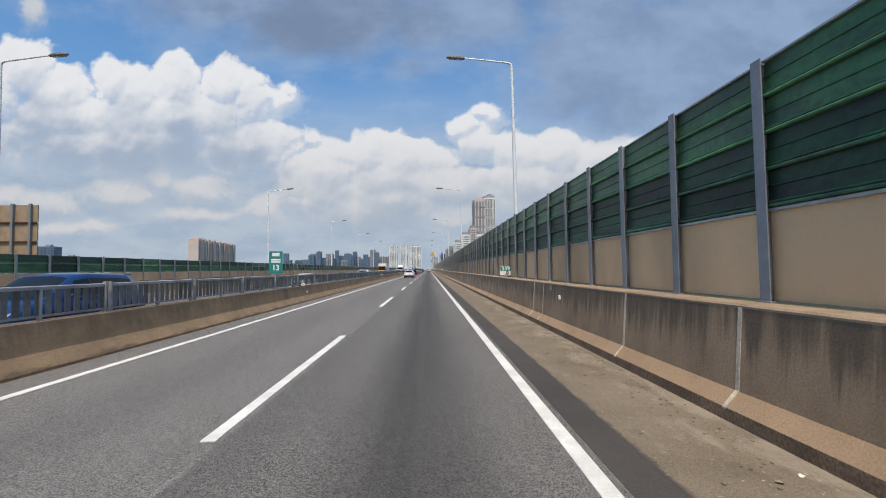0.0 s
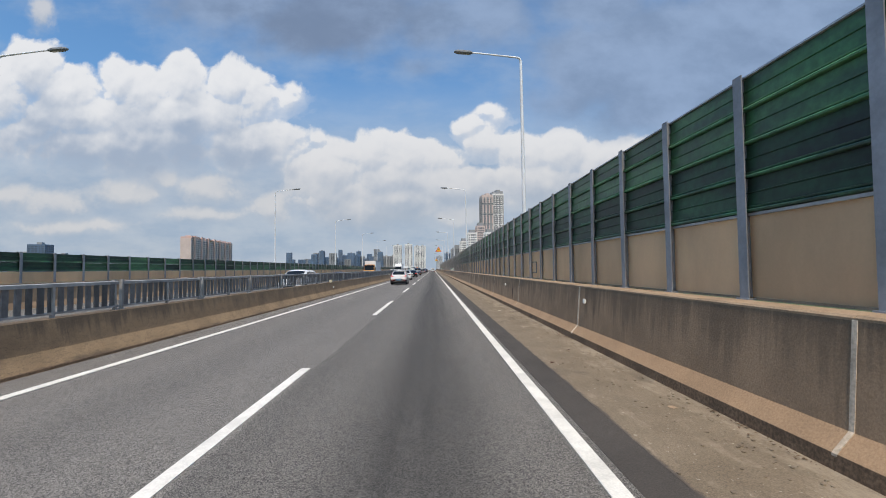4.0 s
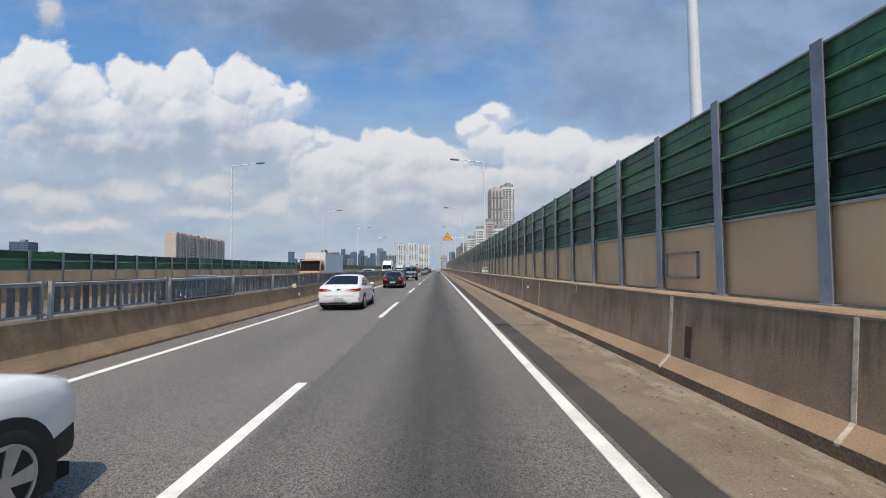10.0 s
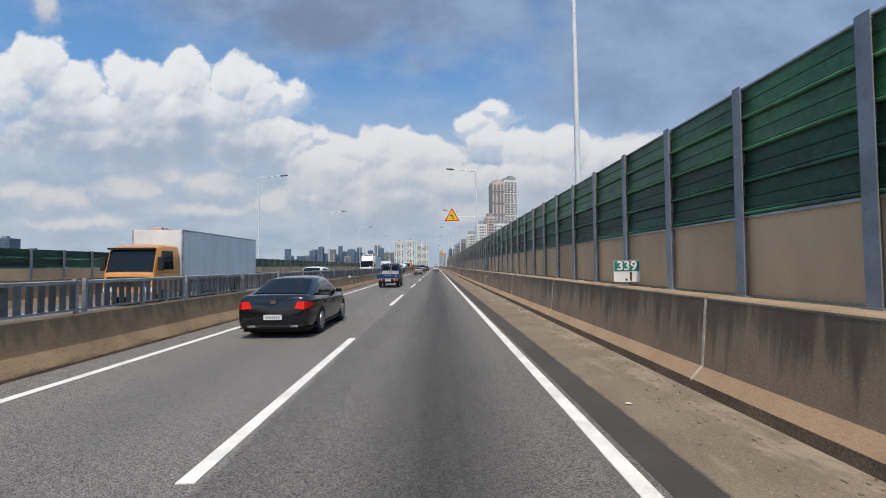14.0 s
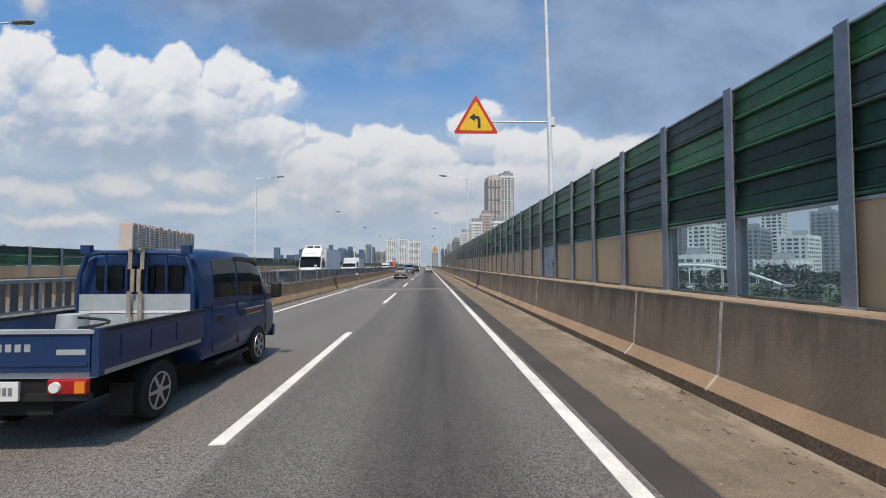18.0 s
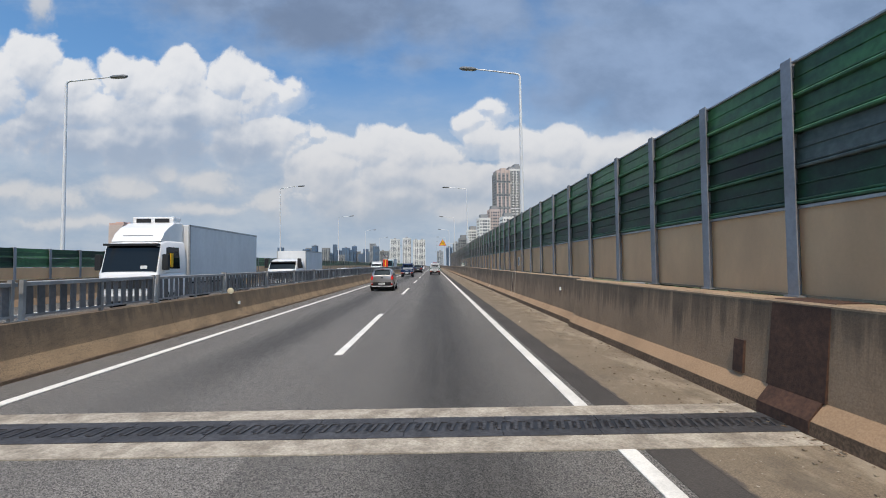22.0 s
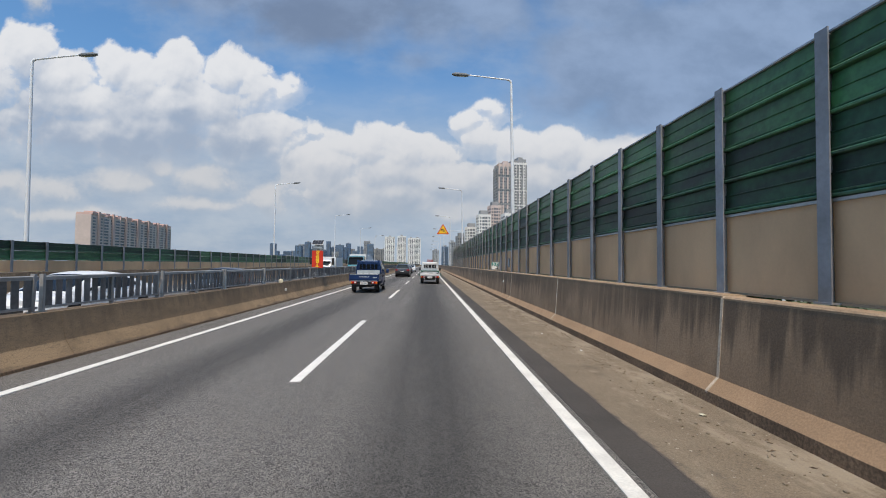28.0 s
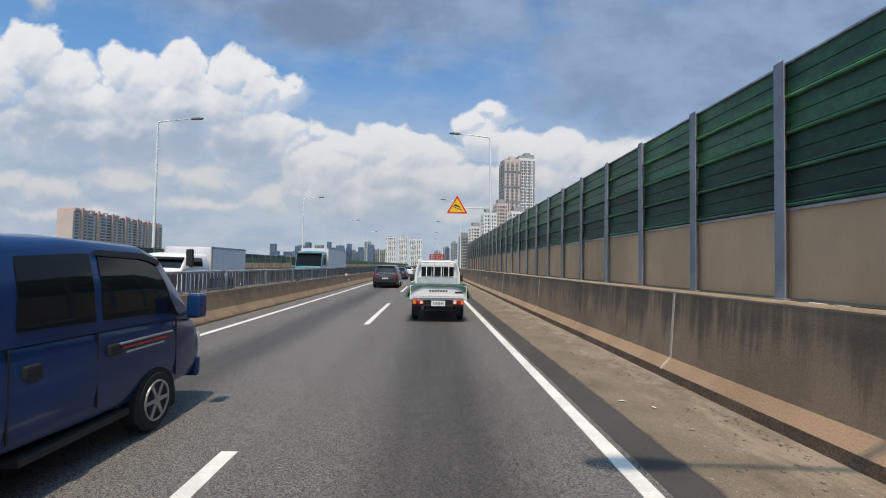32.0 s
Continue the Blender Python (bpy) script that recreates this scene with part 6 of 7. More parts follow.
# a white coupe-like electric crossover with a black roof and black lower cladding
SUV = dict(L=4.44, W=1.87, wheel=0.365, axles=(0.86, 3.55), paint="paint_white", roof_paint="paint_white", cladding="black_trim", clad=0.34, clad_up=0.24, arch="black_trim", spokes=5, mirror_mat="paint_black",
           body=[(0.0, 0.46, 1.02, 0.80), (0.04, 0.44, 1.06, 0.90), (0.20, 0.40, 1.08, 0.97), (0.86, 0.25, 1.06, 1.0), (2.2, 0.22, 1.03, 0.995), (3.3, 0.23, 1.02, 1.0), (3.9, 0.28, 0.98, 0.96), (4.28, 0.34, 0.90, 0.86), (4.44, 0.42, 0.78, 0.74)],
           roof=[(0.10, 1.05, 1.06, 0.86, 0.84), (0.20, 1.05, 1.10, 0.89, 0.84), (0.92, 1.04, 1.50, 0.92, 0.74), (1.30, 1.03, 1.555, 0.93, 0.70), (2.2, 1.03, 1.59, 0.94, 0.70), (2.75, 1.02, 1.53, 0.94, 0.69), (3.52, 1.01, 1.02, 0.92, 0.80)],
           rear_pane=(1, 2), rear_t=(0.02, 0.93), rear_frac=0.97, windscreen=(5, 6), mirror=2.95, seams=(1.30, 2.12, 3.02), handles=(1.45, 2.42),
           side_panes=[[(0.92, 0.46), (1.42, 0.08), (1.42, 0.90), (1.20, 0.82)], [(1.432, 0.08), (2.165, 0.06), (2.165, 0.95), (1.432, 0.90)], [(2.180, 0.06), (3.16, 0.08), (2.74, 0.92), (2.180, 0.95)]],
           rear=[
                 ("rear_reflector", "lamp_red", [(0.80, 0.03, 0.56), (0.80, 0.03, 0.49), (0.46, -0.01, 0.49), (0.46, -0.01, 0.56)], (0.15, -1, 0)),
                 ("plate_recess", "black_trim", [(0.34, 0.0, 0.66), (0.31, 0.0, 0.48), (-0.31, 0.0, 0.48), (-0.34, 0.0, 0.66)], (0, -1, 0), False, 0.016),
                 ("bumper_strip", "chrome", [(0.50, -0.01, 0.375), (0.50, -0.01, 0.36), (-0.50, -0.01, 0.36), (-0.50, -0.01, 0.375)], (0, -1, 0), False, 0.030)],
           skins=[("tail_light", "lamp_red", [(0.88, 0.94), (1.20, 0.985), (1.20, 1.045), (0.88, 1.045)], 0.012), ("tail_light", "lamp_red_on", [(0.46, 0.918), (1.02, 0.905), (1.02, 0.940), (0.46, 0.942)], 0.016), ("tail_light", "lamp_red_on", [(0.78, 0.94), (0.88, 0.94), (0.88, 1.05), (0.78, 1.05)], 0.018), ("tail_light", "lamp_red", [(0.58, 0.985), (0.78, 0.985), (0.78, 1.01), (0.58, 1.01)], 0.014),
                  ("bumper", "black_trim", [(0.0, 0.465), (1.02, 0.455), (1.02, 0.575), (0.0, 0.60)], 0.012)],
           pillar_lamp=[(0.775, 0.17, 1.075), (0.735, 0.52, 1.265), (0.690, 0.88, 1.455)],
           plate=(-0.035, 0.57, 0.44, 0.15, "plate_blue", "sign_black"),
           extras=[("roof_panel", "paint_black", (-0.52, 0.52, 1.34, 2.66, 1.57, 1.604), 0.02), ("spoiler", "paint_white", (-0.64, 0.64, 0.78, 1.16, 1.49, 1.53), 0.018), ("spoiler_wing", "black_trim", (0.34, 0.62, 0.76, 0.98, 1.45, 1.492), 0.015), ("spoiler_wing", "black_trim", (-0.62, -0.34, 0.76, 0.98, 1.45, 1.492), 0.015),
                   ("wiper", "black_trim", (-0.40, 0.40, 0.20, 0.235, 1.135, 1.155), 0.005), ("antenna", "paint_black", (-0.03, 0.03, 1.16, 1.34, 1.60, 1.66), 0.02),
                   ("lettering_bar", "chrome", (-0.34, -0.29, -0.006, 0.0, 0.985, 1.01), 0), ("lettering_bar", "chrome", (-0.18, -0.13, -0.006, 0.0, 0.985, 1.01), 0), ("lettering_bar", "chrome", (-0.025, 0.025, -0.006, 0.0, 0.985, 1.01), 0),
                   ("lettering_bar", "chrome", (0.13, 0.18, -0.006, 0.0, 0.985, 1.01), 0), ("lettering_bar", "chrome", (0.29, 0.34, -0.006, 0.0, 0.985, 1.01), 0)])

SEDAN = dict(L=4.86, W=1.86, wheel=0.335, axles=(1.02, 3.82), paint="paint_white", spokes=10, clad=0.245, tail=0.235,
             body=[(0.0, 0.27, 0.98, 0.82), (0.05, 0.25, 1.02, 0.92), (0.25, 0.24, 1.05, 0.98), (1.0, 0.22, 1.02, 1.0), (2.4, 0.20, 0.97, 0.995), (3.6, 0.21, 0.95, 1.0), (4.3, 0.24, 0.88, 0.95), (4.70, 0.30, 0.78, 0.84), (4.86, 0.38, 0.66, 0.70)],
             roof=[(0.42, 1.02, 1.03, 0.84, 0.80), (0.52, 1.02, 1.06, 0.88, 0.84), (1.42, 1.00, 1.41, 0.92, 0.73), (1.9, 0.98, 1.455, 0.93, 0.72), (2.5, 0.97, 1.46, 0.94, 0.72), (2.85, 0.96, 1.41, 0.94, 0.72), (3.85, 0.94, 0.95, 0.90, 0.78)],
             rear_pane=(1, 2), rear_t=(0.03, 0.95), rear_frac=0.97, windscreen=(5, 6), mirror=3.1, seams=(1.45, 2.30, 3.30), handles=(1.60, 2.62), handle_mat="chrome",
             side_panes=[[(0.98, 0.20), (1.66, 0.08), (1.66, 0.92), (1.38, 0.80)], [(1.672, 0.08), (2.375, 0.06), (2.375, 0.96), (1.672, 0.92)], [(2.390, 0.06), (3.42, 0.08), (2.88, 0.92), (2.390, 0.96)]],
             rear=[
                 ("boot_seam", "black_trim", [(0.62, 0.0, 0.612), (0.62, 0.0, 0.60), (-0.62, 0.0, 0.60), (-0.62, 0.0, 0.612)], (0, -1, 0), False, 0.006),
                 ("badge", "chrome", [(0.09, 0.0, 0.90), (0.06, 0.0, 0.85), (-0.09, 0.0, 0.86), (-0.06, 0.0, 0.91)], (0, -1, 0), False, 0.02)],
           skins=[("tail_light", "lamp_red", [(0.30, 0.835), (0.64, 0.785), (0.64, 0.905), (0.30, 0.855)], 0.012), ("tail_light", "lamp_red", [(0.64, 0.785), (1.06, 0.83), (1.08, 0.93), (0.64, 0.905)], 0.014),
                    ("reverse_light", "lamp_clear", [(0.34, 0.832), (0.66, 0.792), (0.66, 0.822), (0.34, 0.846)], 0.018), ("bumper", "black_trim", [(0.0, 0.275), (0.92, 0.275), (0.94, 0.33), (0.0, 0.34)], 0.010),
                    ("reflector", "lamp_red", [(0.80, 0.50), (0.86, 0.42), (0.89, 0.43), (0.85, 0.52)], 0.012)],
             plate=(-0.03, 0.49, 0.50, 0.13, "plate_white", "sign_black"),
             extras=[("exhaust", "chrome", (0.34, 0.56, -0.03, 0.10, 0.27, 0.33), 0.015), ("lettering_bar", "chrome", (-0.30, -0.27, -0.006, 0.0, 0.76, 0.785), 0), ("lettering_bar", "chrome", (-0.17, -0.14, -0.006, 0.0, 0.76, 0.785), 0),
                     ("lettering_bar", "chrome", (-0.05, -0.02, -0.006, 0.0, 0.76, 0.785), 0), ("lettering_bar", "chrome", (0.08, 0.11, -0.006, 0.0, 0.76, 0.785), 0), ("lettering_bar", "chrome", (0.20, 0.23, -0.006, 0.0, 0.76, 0.785), 0)])
BLACK_SEDAN = dict(SEDAN, paint="paint_black", handle_mat="paint_black",
                   rear=[
                 ("badge", "chrome", [(0.07, 0.0, 0.93), (0.07, 0.0, 0.85), (-0.07, 0.0, 0.85), (-0.07, 0.0, 0.93)], (0, -1, 0), False, 0.02)],
           skins=[("tail_light", "lamp_red_on", [(0.52, 0.73), (0.76, 0.71), (0.76, 0.90), (0.58, 0.90)], 0.012), ("tail_light", "lamp_red", [(0.76, 0.71), (1.06, 0.79), (1.06, 0.89), (0.76, 0.90)], 0.014),
                   ("bumper", "black_trim", [(0.0, 0.275), (0.92, 0.275), (0.94, 0.33), (0.0, 0.34)], 0.010)],
                   plate=(-0.03, 0.52, 0.44, 0.12, "plate_white", "sign_black"),
                   extras=[("exhaust", "chrome", (0.42, 0.62, -0.03, 0.10, 0.27, 0.32), 0.012), ("exhaust", "chrome", (-0.62, -0.42, -0.03, 0.10, 0.27, 0.32), 0.012)])
HATCH = dict(L=3.60, W=1.60, wheel=0.29, axles=(0.58, 2.96), paint="paint_silver", spokes=8, handle_mat="paint_silver",
             body=[(0.0, 0.44, 0.98, 0.84), (0.04, 0.36, 1.0, 0.93), (0.18, 0.28, 1.02, 0.985), (0.6, 0.24, 1.02, 1.0), (1.8, 0.22, 0.99, 0.995), (2.8, 0.23, 0.96, 1.0), (3.2, 0.27, 0.92, 0.95), (3.48, 0.32, 0.82, 0.84), (3.60, 0.40, 0.70, 0.72)],
             roof=[(0.05, 0.99, 1.0, 0.88, 0.84), (0.09, 0.99, 1.04, 0.90, 0.82), (0.36, 0.99, 1.42, 0.93, 0.74), (0.60, 0.98, 1.47, 0.94, 0.72), (1.4, 0.98, 1.49, 0.95, 0.72), (2.0, 0.97, 1.45, 0.95, 0.71), (2.78, 0.95, 0.96, 0.92, 0.82)],
             rear_pane=(1, 2), rear_t=(0.08, 0.90), windscreen=(5, 6), mirror=2.28, seams=(0.95, 1.60, 2.44), handles=(1.02, 1.80),
             side_panes=[[(0.62, 0.16), (0.98, 0.12), (0.98, 0.90), (0.66, 0.86)], [(1.02, 0.12), (1.60, 0.10), (1.60, 0.94), (1.02, 0.92)], [(1.66, 0.10), (2.42, 0.12), (2.02, 0.90), (1.66, 0.94)]],
             rear=[
                 ("bumper_trim", "trim_metal", [(0.72, 0.03, 0.355), (0.60, 0.0, 0.315), (0.0, -0.015, 0.315), (0.0, -0.015, 0.35)], (0.1, -1, 0), True, 0.03),
                 ("fog_light", "lamp_red", [(0.70, 0.02, 0.58), (0.71, 0.03, 0.42), (0.60, 0.0, 0.42), (0.60, 0.0, 0.58)], (0.2, -1, 0), True, 0.034),
                 ("reverse_light", "lamp_clear", [(0.69, 0.02, 0.575), (0.69, 0.02, 0.52), (0.62, 0.0, 0.52), (0.62, 0.0, 0.575)], (0.2, -1, 0), True, 0.038),
                 ("badge", "black_trim", [(0.07, 0.0, 0.93), (0.07, 0.0, 0.87), (-0.07, 0.0, 0.87), (-0.07, 0.0, 0.93)], (0, -1, 0), False, 0.02)],
           skins=[("tail_light", "lamp_red_on", [(0.62, 0.76), (0.84, 0.80), (0.88, 0.98), (0.60, 0.96)], 0.012), ("tail_light", "lamp_red", [(0.60, 0.965), (0.88, 0.985), (0.84, 1.12), (0.70, 1.10)], 0.012),
                   ("bumper", "black_trim", [(0.0, 0.38), (0.72, 0.38), (0.66, 0.60), (0.0, 0.60)], 0.008)],
             plate=(-0.03, 0.50, 0.44, 0.12, "plate_white", "sign_black"),
             extras=[("exhaust", "chrome", (0.20, 0.27, -0.02, 0.10, 0.25, 0.30), 0.01), ("exhaust", "chrome", (0.30, 0.37, -0.02, 0.10, 0.25, 0.30), 0.01), ("antenna", "black_trim", (-0.008, 0.008, 0.55, 0.58, 1.49, 1.68), 0),
                     ("spoiler", "paint_silver", (-0.52, 0.52, 0.26, 0.42, 1.44, 1.475), 0.012), ("wiper", "black_trim", (-0.02, 0.36, 0.05, 0.075, 1.07, 1.09), 0.004), ("brake_light", "lamp_red", (-0.14, 0.14, 0.252, 0.265, 1.445, 1.465), 0)])
VAN = dict(L=5.0, W=1.98, wheel=0.355, axles=(0.98, 4.04), paint="paint_graphite", spokes=10, handle_mat="paint_graphite",
           body=[(0.0, 0.44, 1.06, 0.86), (0.05, 0.36, 1.10, 0.94), (0.2, 0.28, 1.12, 0.985), (1.0, 0.24, 1.12, 1.0), (2.6, 0.22, 1.08, 1.0), (3.9, 0.23, 1.05, 1.0), (4.5, 0.27, 0.98, 0.95), (4.85, 0.32, 0.86, 0.84), (5.0, 0.42, 0.74, 0.72)],
           roof=[(0.05, 1.08, 1.09, 0.90, 0.86), (0.10, 1.08, 1.14, 0.92, 0.84), (0.46, 1.08, 1.62, 0.94, 0.76), (0.8, 1.08, 1.70, 0.95, 0.75), (2.4, 1.07, 1.74, 0.95, 0.75), (3.1, 1.06, 1.68, 0.95, 0.74), (4.15, 1.04, 1.05, 0.92, 0.84)],
           rear_pane=(1, 2), rear_t=(0.08, 0.90), windscreen=(5, 6), mirror=3.45, seams=(1.5, 2.5, 3.55), handles=(1.75, 2.75),
           side_panes=[[(0.62, 0.14), (1.45, 0.10), (1.45, 0.92), (0.74, 0.88)], [(1.49, 0.10), (2.48, 0.10), (2.48, 0.94), (1.49, 0.92)], [(2.53, 0.10), (3.62, 0.12), (3.10, 0.90), (2.53, 0.94)]],
           rear=[
                 ("chrome_strip", "chrome", [(0.52, 0.0, 0.86), (0.52, 0.0, 0.835), (-0.52, 0.0, 0.835), (-0.52, 0.0, 0.86)], (0, -1, 0), False, 0.02)],
           skins=[("tail_light", "lamp_red", [(0.50, 0.90), (0.88, 0.87), (0.88, 1.03), (0.52, 0.98)], 0.012), ("tail_light", "lamp_red", [(0.88, 0.87), (1.18, 0.93), (1.18, 1.02), (0.88, 1.03)], 0.014),
                 ("bumper", "black_trim", [(0.0, 0.27), (0.96, 0.28), (0.96, 0.42), (0.0, 0.41)], 0.010)],
           plate=(-0.03, 0.74, 0.46, 0.12, "plate_white", "sign_black"),
           extras=[("spoiler", "paint_graphite", (-0.62, 0.62, 0.34, 0.60, 1.65, 1.69), 0.015)])


def box_lamp(parent, x, y, z, w, h, s, out=-1):
    """A truck's lamp cluster: amber, red and clear lenses in a dark tray."""
    bm = boxed(x - w / 2, x + w / 2, y - 0.03, y + 0.03, z - h / 2, z + h / 2)
    soften(bm, 0.022, 3)
    tray = part("tail_light", bm, "lamp_red", parent, "lamp cluster", True)
    yy = y - 0.03
    part("amber_lens", boxed(min(x + s * w * 0.22, x + s * w * 0.47), max(x + s * w * 0.22, x + s * w * 0.47), yy - 0.012, yy, z - h * 0.36, z + h * 0.36), "lamp_amber", tray)
    bm = bmesh.new()
    tube(bm, [(x - s * w * 0.27, yy, z), (x - s * w * 0.27, yy - 0.025, z)], [h * 0.36, h * 0.33], 14)
    part("clear_lens", bm, "lamp_clear", tray, "", True)


def pickup(label, paint, at, bed="blue", guard=True, load="", scale=0.95):
    """A small cab-over pickup truck with four doors and a drop-side bed. Local y from tailgate to nose."""
    t = empty("pickup_truck", label, "pickup truck")
    W = 0.86
    body = [(2.02, 0.52, 1.20, 0.97), (2.06, 0.40, 1.22, 0.995), (3.2, 0.36, 1.20, 1.0), (4.3, 0.36, 1.17, 1.0), (4.85, 0.38, 1.10, 0.97), (5.06, 0.40, 0.98, 0.90), (5.12, 0.44, 0.82, 0.84)]
    roof = [(2.03, 1.20, 1.86, 0.97 * W, 0.86 * W), (2.10, 1.20, 1.93, 0.98 * W, 0.86 * W), (3.0, 1.19, 1.985, 0.985 * W, 0.86 * W), (3.9, 1.18, 1.965, 0.985 * W, 0.86 * W), (4.22, 1.17, 1.87, 0.98 * W, 0.86 * W), (4.86, 1.12, 1.13, 0.96 * W, 0.90 * W)]
    part("cab_body", loft([body_ring(y, zb, zt, w * W, 0.05) for y, zb, zt, w in body]), paint, t, "", True)
    part("cab_roof", loft([roof_ring(*r) for r in roof]), paint, t, "", True)
    across(t, "windscreen", "car_glass", roof[4], roof[5], 0.06, 0.95, 1.0, "dark windscreen")
    for s in (-1, 1):
        flank(t, "side_window", "car_glass", roof, s, [(2.36, 0.12), (3.12, 0.10), (3.12, 0.94), (2.40, 0.94)], "tinted side window")
        flank(t, "side_window", "car_glass", roof, s, [(3.22, 0.10), (4.45, 0.08), (4.10, 0.92), (3.22, 0.95)], "tinted side window")
        flank(t, "window_visor", "black_trim", roof, s, [(3.20, 0.93), (4.12, 0.90), (4.16, 1.0), (3.20, 1.0)], "", 0.03)
        for y in (2.30, 3.16, 4.40):
            sheet(t, "door_seam", "black_trim", [(s * W * 1.0, y - 0.006, 0.50), (s * W * 1.0, y + 0.006, 0.50), (s * W * 0.985, y + 0.006, 1.16), (s * W * 0.985, y - 0.006, 1.16)], (s, 0, 0), 0.003)
        for y in (2.48, 3.34):
            bm = boxed(min(s * 0.83, s * 0.885), max(s * 0.83, s * 0.885), y - 0.07, y + 0.07, 0.92, 1.02)
            soften(bm, 0.015)
            part("door_handle", bm, "black_trim", t)
        for i, mat in enumerate(("steel_sheet", "sign_red" if load else "steel_sheet", "steel_sheet")):
            part("side_stripe", boxed(min(s * 0.84, s * 0.866), max(s * 0.84, s * 0.866), 3.42 + 0.05 * i, 4.30 - 0.08 * i, 1.00 - 0.045 * i, 1.018 - 0.045 * i), mat, t)
        bm = boxed(min(s * 0.93, s * 1.10), max(s * 0.93, s * 1.10), 4.44, 4.60, 1.14, 1.42)
        soften(bm, 0.035, 3)
        part("side_mirror", bm, paint if paint == "paint_navy" else "black_trim", t, "", True)
        bm = bmesh.new()
        tube(bm, [(s * 0.82, 4.52, 1.16), (s * 0.98, 4.52, 1.24)], [0.018, 0.018], 6)
        part("mirror_arm", bm, "black_trim", t)
        # wheels, arches, side guard
        for y in (1.02, 4.02):
            arch(t, s, y, 0.36, W * (1.0 if y > 2 else 0.985), "under_dark", 0.006)
            wheel_parts(t, s * (W * (1.0 if y > 2 else 0.97) + 0.016), y, 0.315, 0.20, 6)
        part("side_step", boxed(min(s * 0.62, s * 0.86), max(s * 0.62, s * 0.86), 2.4, 3.6, 0.30, 0.36), "black_trim", t)
        part("mud_flap", boxed(min(s * 0.56, s * 0.80), max(s * 0.56, s * 0.80), 0.62, 0.64, 0.16, 0.50), "black_trim", t)
        # bed sides with ribs
        bm = boxed(min(s * 0.84, s * 0.88), max(s * 0.84, s * 0.88), 0.02, 1.98, 0.76, 1.14)
        soften(bm, 0.008)
        side = part("bed_side", bm, paint, t)
        part("side_rail", boxed(min(s * 0.83, s * 0.892), max(s * 0.83, s * 0.892), 0.02, 1.98, 1.12, 1.155), "black_trim", side)
        for y in (0.5, 1.0, 1.5):
            part("side_rib", boxed(min(s * 0.88, s * 0.888), max(s * 0.88, s * 0.888), y - 0.20, y + 0.20, 0.84, 1.06), paint, side)
        part("hinge_post", boxed(min(s * 0.82, s * 0.90), max(s * 0.82, s * 0.90), -0.03, 0.05, 0.72, 1.16), paint, t)
        box_lamp(t, s * 0.63, -0.02, 0.63, 0.36, 0.145, s)
    part("bed_floor", boxed(-0.84, 0.84, 0.0, 1.99, 0.70, 0.76), "steel_sheet", t)
    bm = boxed(-0.84, 0.84, -0.03, 0.02, 0.76, 1.13)
    soften(bm, 0.008)
    gate = part("tailgate", bm, paint, t)
    part("gate_rail", boxed(-0.86, 0.86, -0.045, 0.03, 1.115, 1.150), "steel_sheet", gate)
    part("gate_rib", boxed(-0.80, 0.80, -0.040, -0.03, 0.82, 0.85), paint, gate)
    bars(gate, 0, -0.03, 0.985, 0.60, 0.070, 7, "steel_sheet" if paint != "paint_white" else "black_trim")
    part("gate_mark", boxed(0.52, 0.78, -0.036, -0.03, 0.92, 0.97), "steel_sheet" if paint != "paint_white" else "black_trim", gate)
    part("chassis", boxed(-0.46, 0.46, 0.02, 4.9, 0.36, 0.70), "under_dark", t)
    part("rear_bar", boxed(-0.80, 0.80, -0.03, 0.05, 0.50, 0.56), "black_trim", t)
    number_plate(t, -0.06, 0.60, 0.44, 0.17, "plate_white", "sign_black")
    bm = boxed(-0.82, 0.82, 4.96, 5.06, 0.34, 0.58)
    soften(bm, 0.04, 3)
    part("front_bumper", bm, paint, t, "", True)
    for s in (-1, 1):
        sheet(t, "headlight", "lamp_clear", [(s * 0.80, 5.02, 0.70), (s * 0.80, 5.02, 0.90), (s * 0.45, 5.13, 0.88), (s * 0.45, 5.13, 0.70)], (s * 0.2, 1, 0), 0.02)
    # rear wall of the cab: three panes behind guard bars, sheet steel below
    for x0, x1 in ((-0.58, -0.22), (-0.20, 0.20), (0.22, 0.58)):
        part("cab_rear_pane", boxed(x0, x1, 1.985, 2.05, 1.42, 1.74), "car_glass", t, "dark rear cab pane")
    if guard:
        for z0, z1, mat in ((0.80, 1.10, "steel_sheet"), (1.11, 1.145, "lamp_white"), (1.15, 1.36, "steel_sheet")):
            part("guard_sheet", boxed(-0.76, 0.76, 1.90, 1.935, z0, z1), mat, t, "pale sheet-metal load guard")
        frame_mat = paint
        bm = bmesh.new()
        tube(bm, [(-0.76, 1.92, 0.78), (-0.75, 1.92, 1.60), (-0.66, 1.92, 1.88), (-0.50, 1.92, 1.92), (0.50, 1.92, 1.92), (0.66, 1.92, 1.88), (0.75, 1.92, 1.60), (0.76, 1.92, 0.78)], [0.032] * 8, 8)
        part("guard_bar", bm, frame_mat, t, "", True)
        for x in (-0.40, -0.13, 0.13, 0.40):
            bm = bmesh.new()
            tube(bm, [(x, 1.92, 1.36), (x, 1.92, 1.91)], [0.018, 0.018], 6)
            part("guard_bar", bm, frame_mat, t)
        for s in (-1, 1):
            part("guard_horn", boxed(min(s * 0.60, s * 0.72), max(s * 0.60, s * 0.72), 1.88, 1.96, 1.90, 2.02), frame_mat, t)
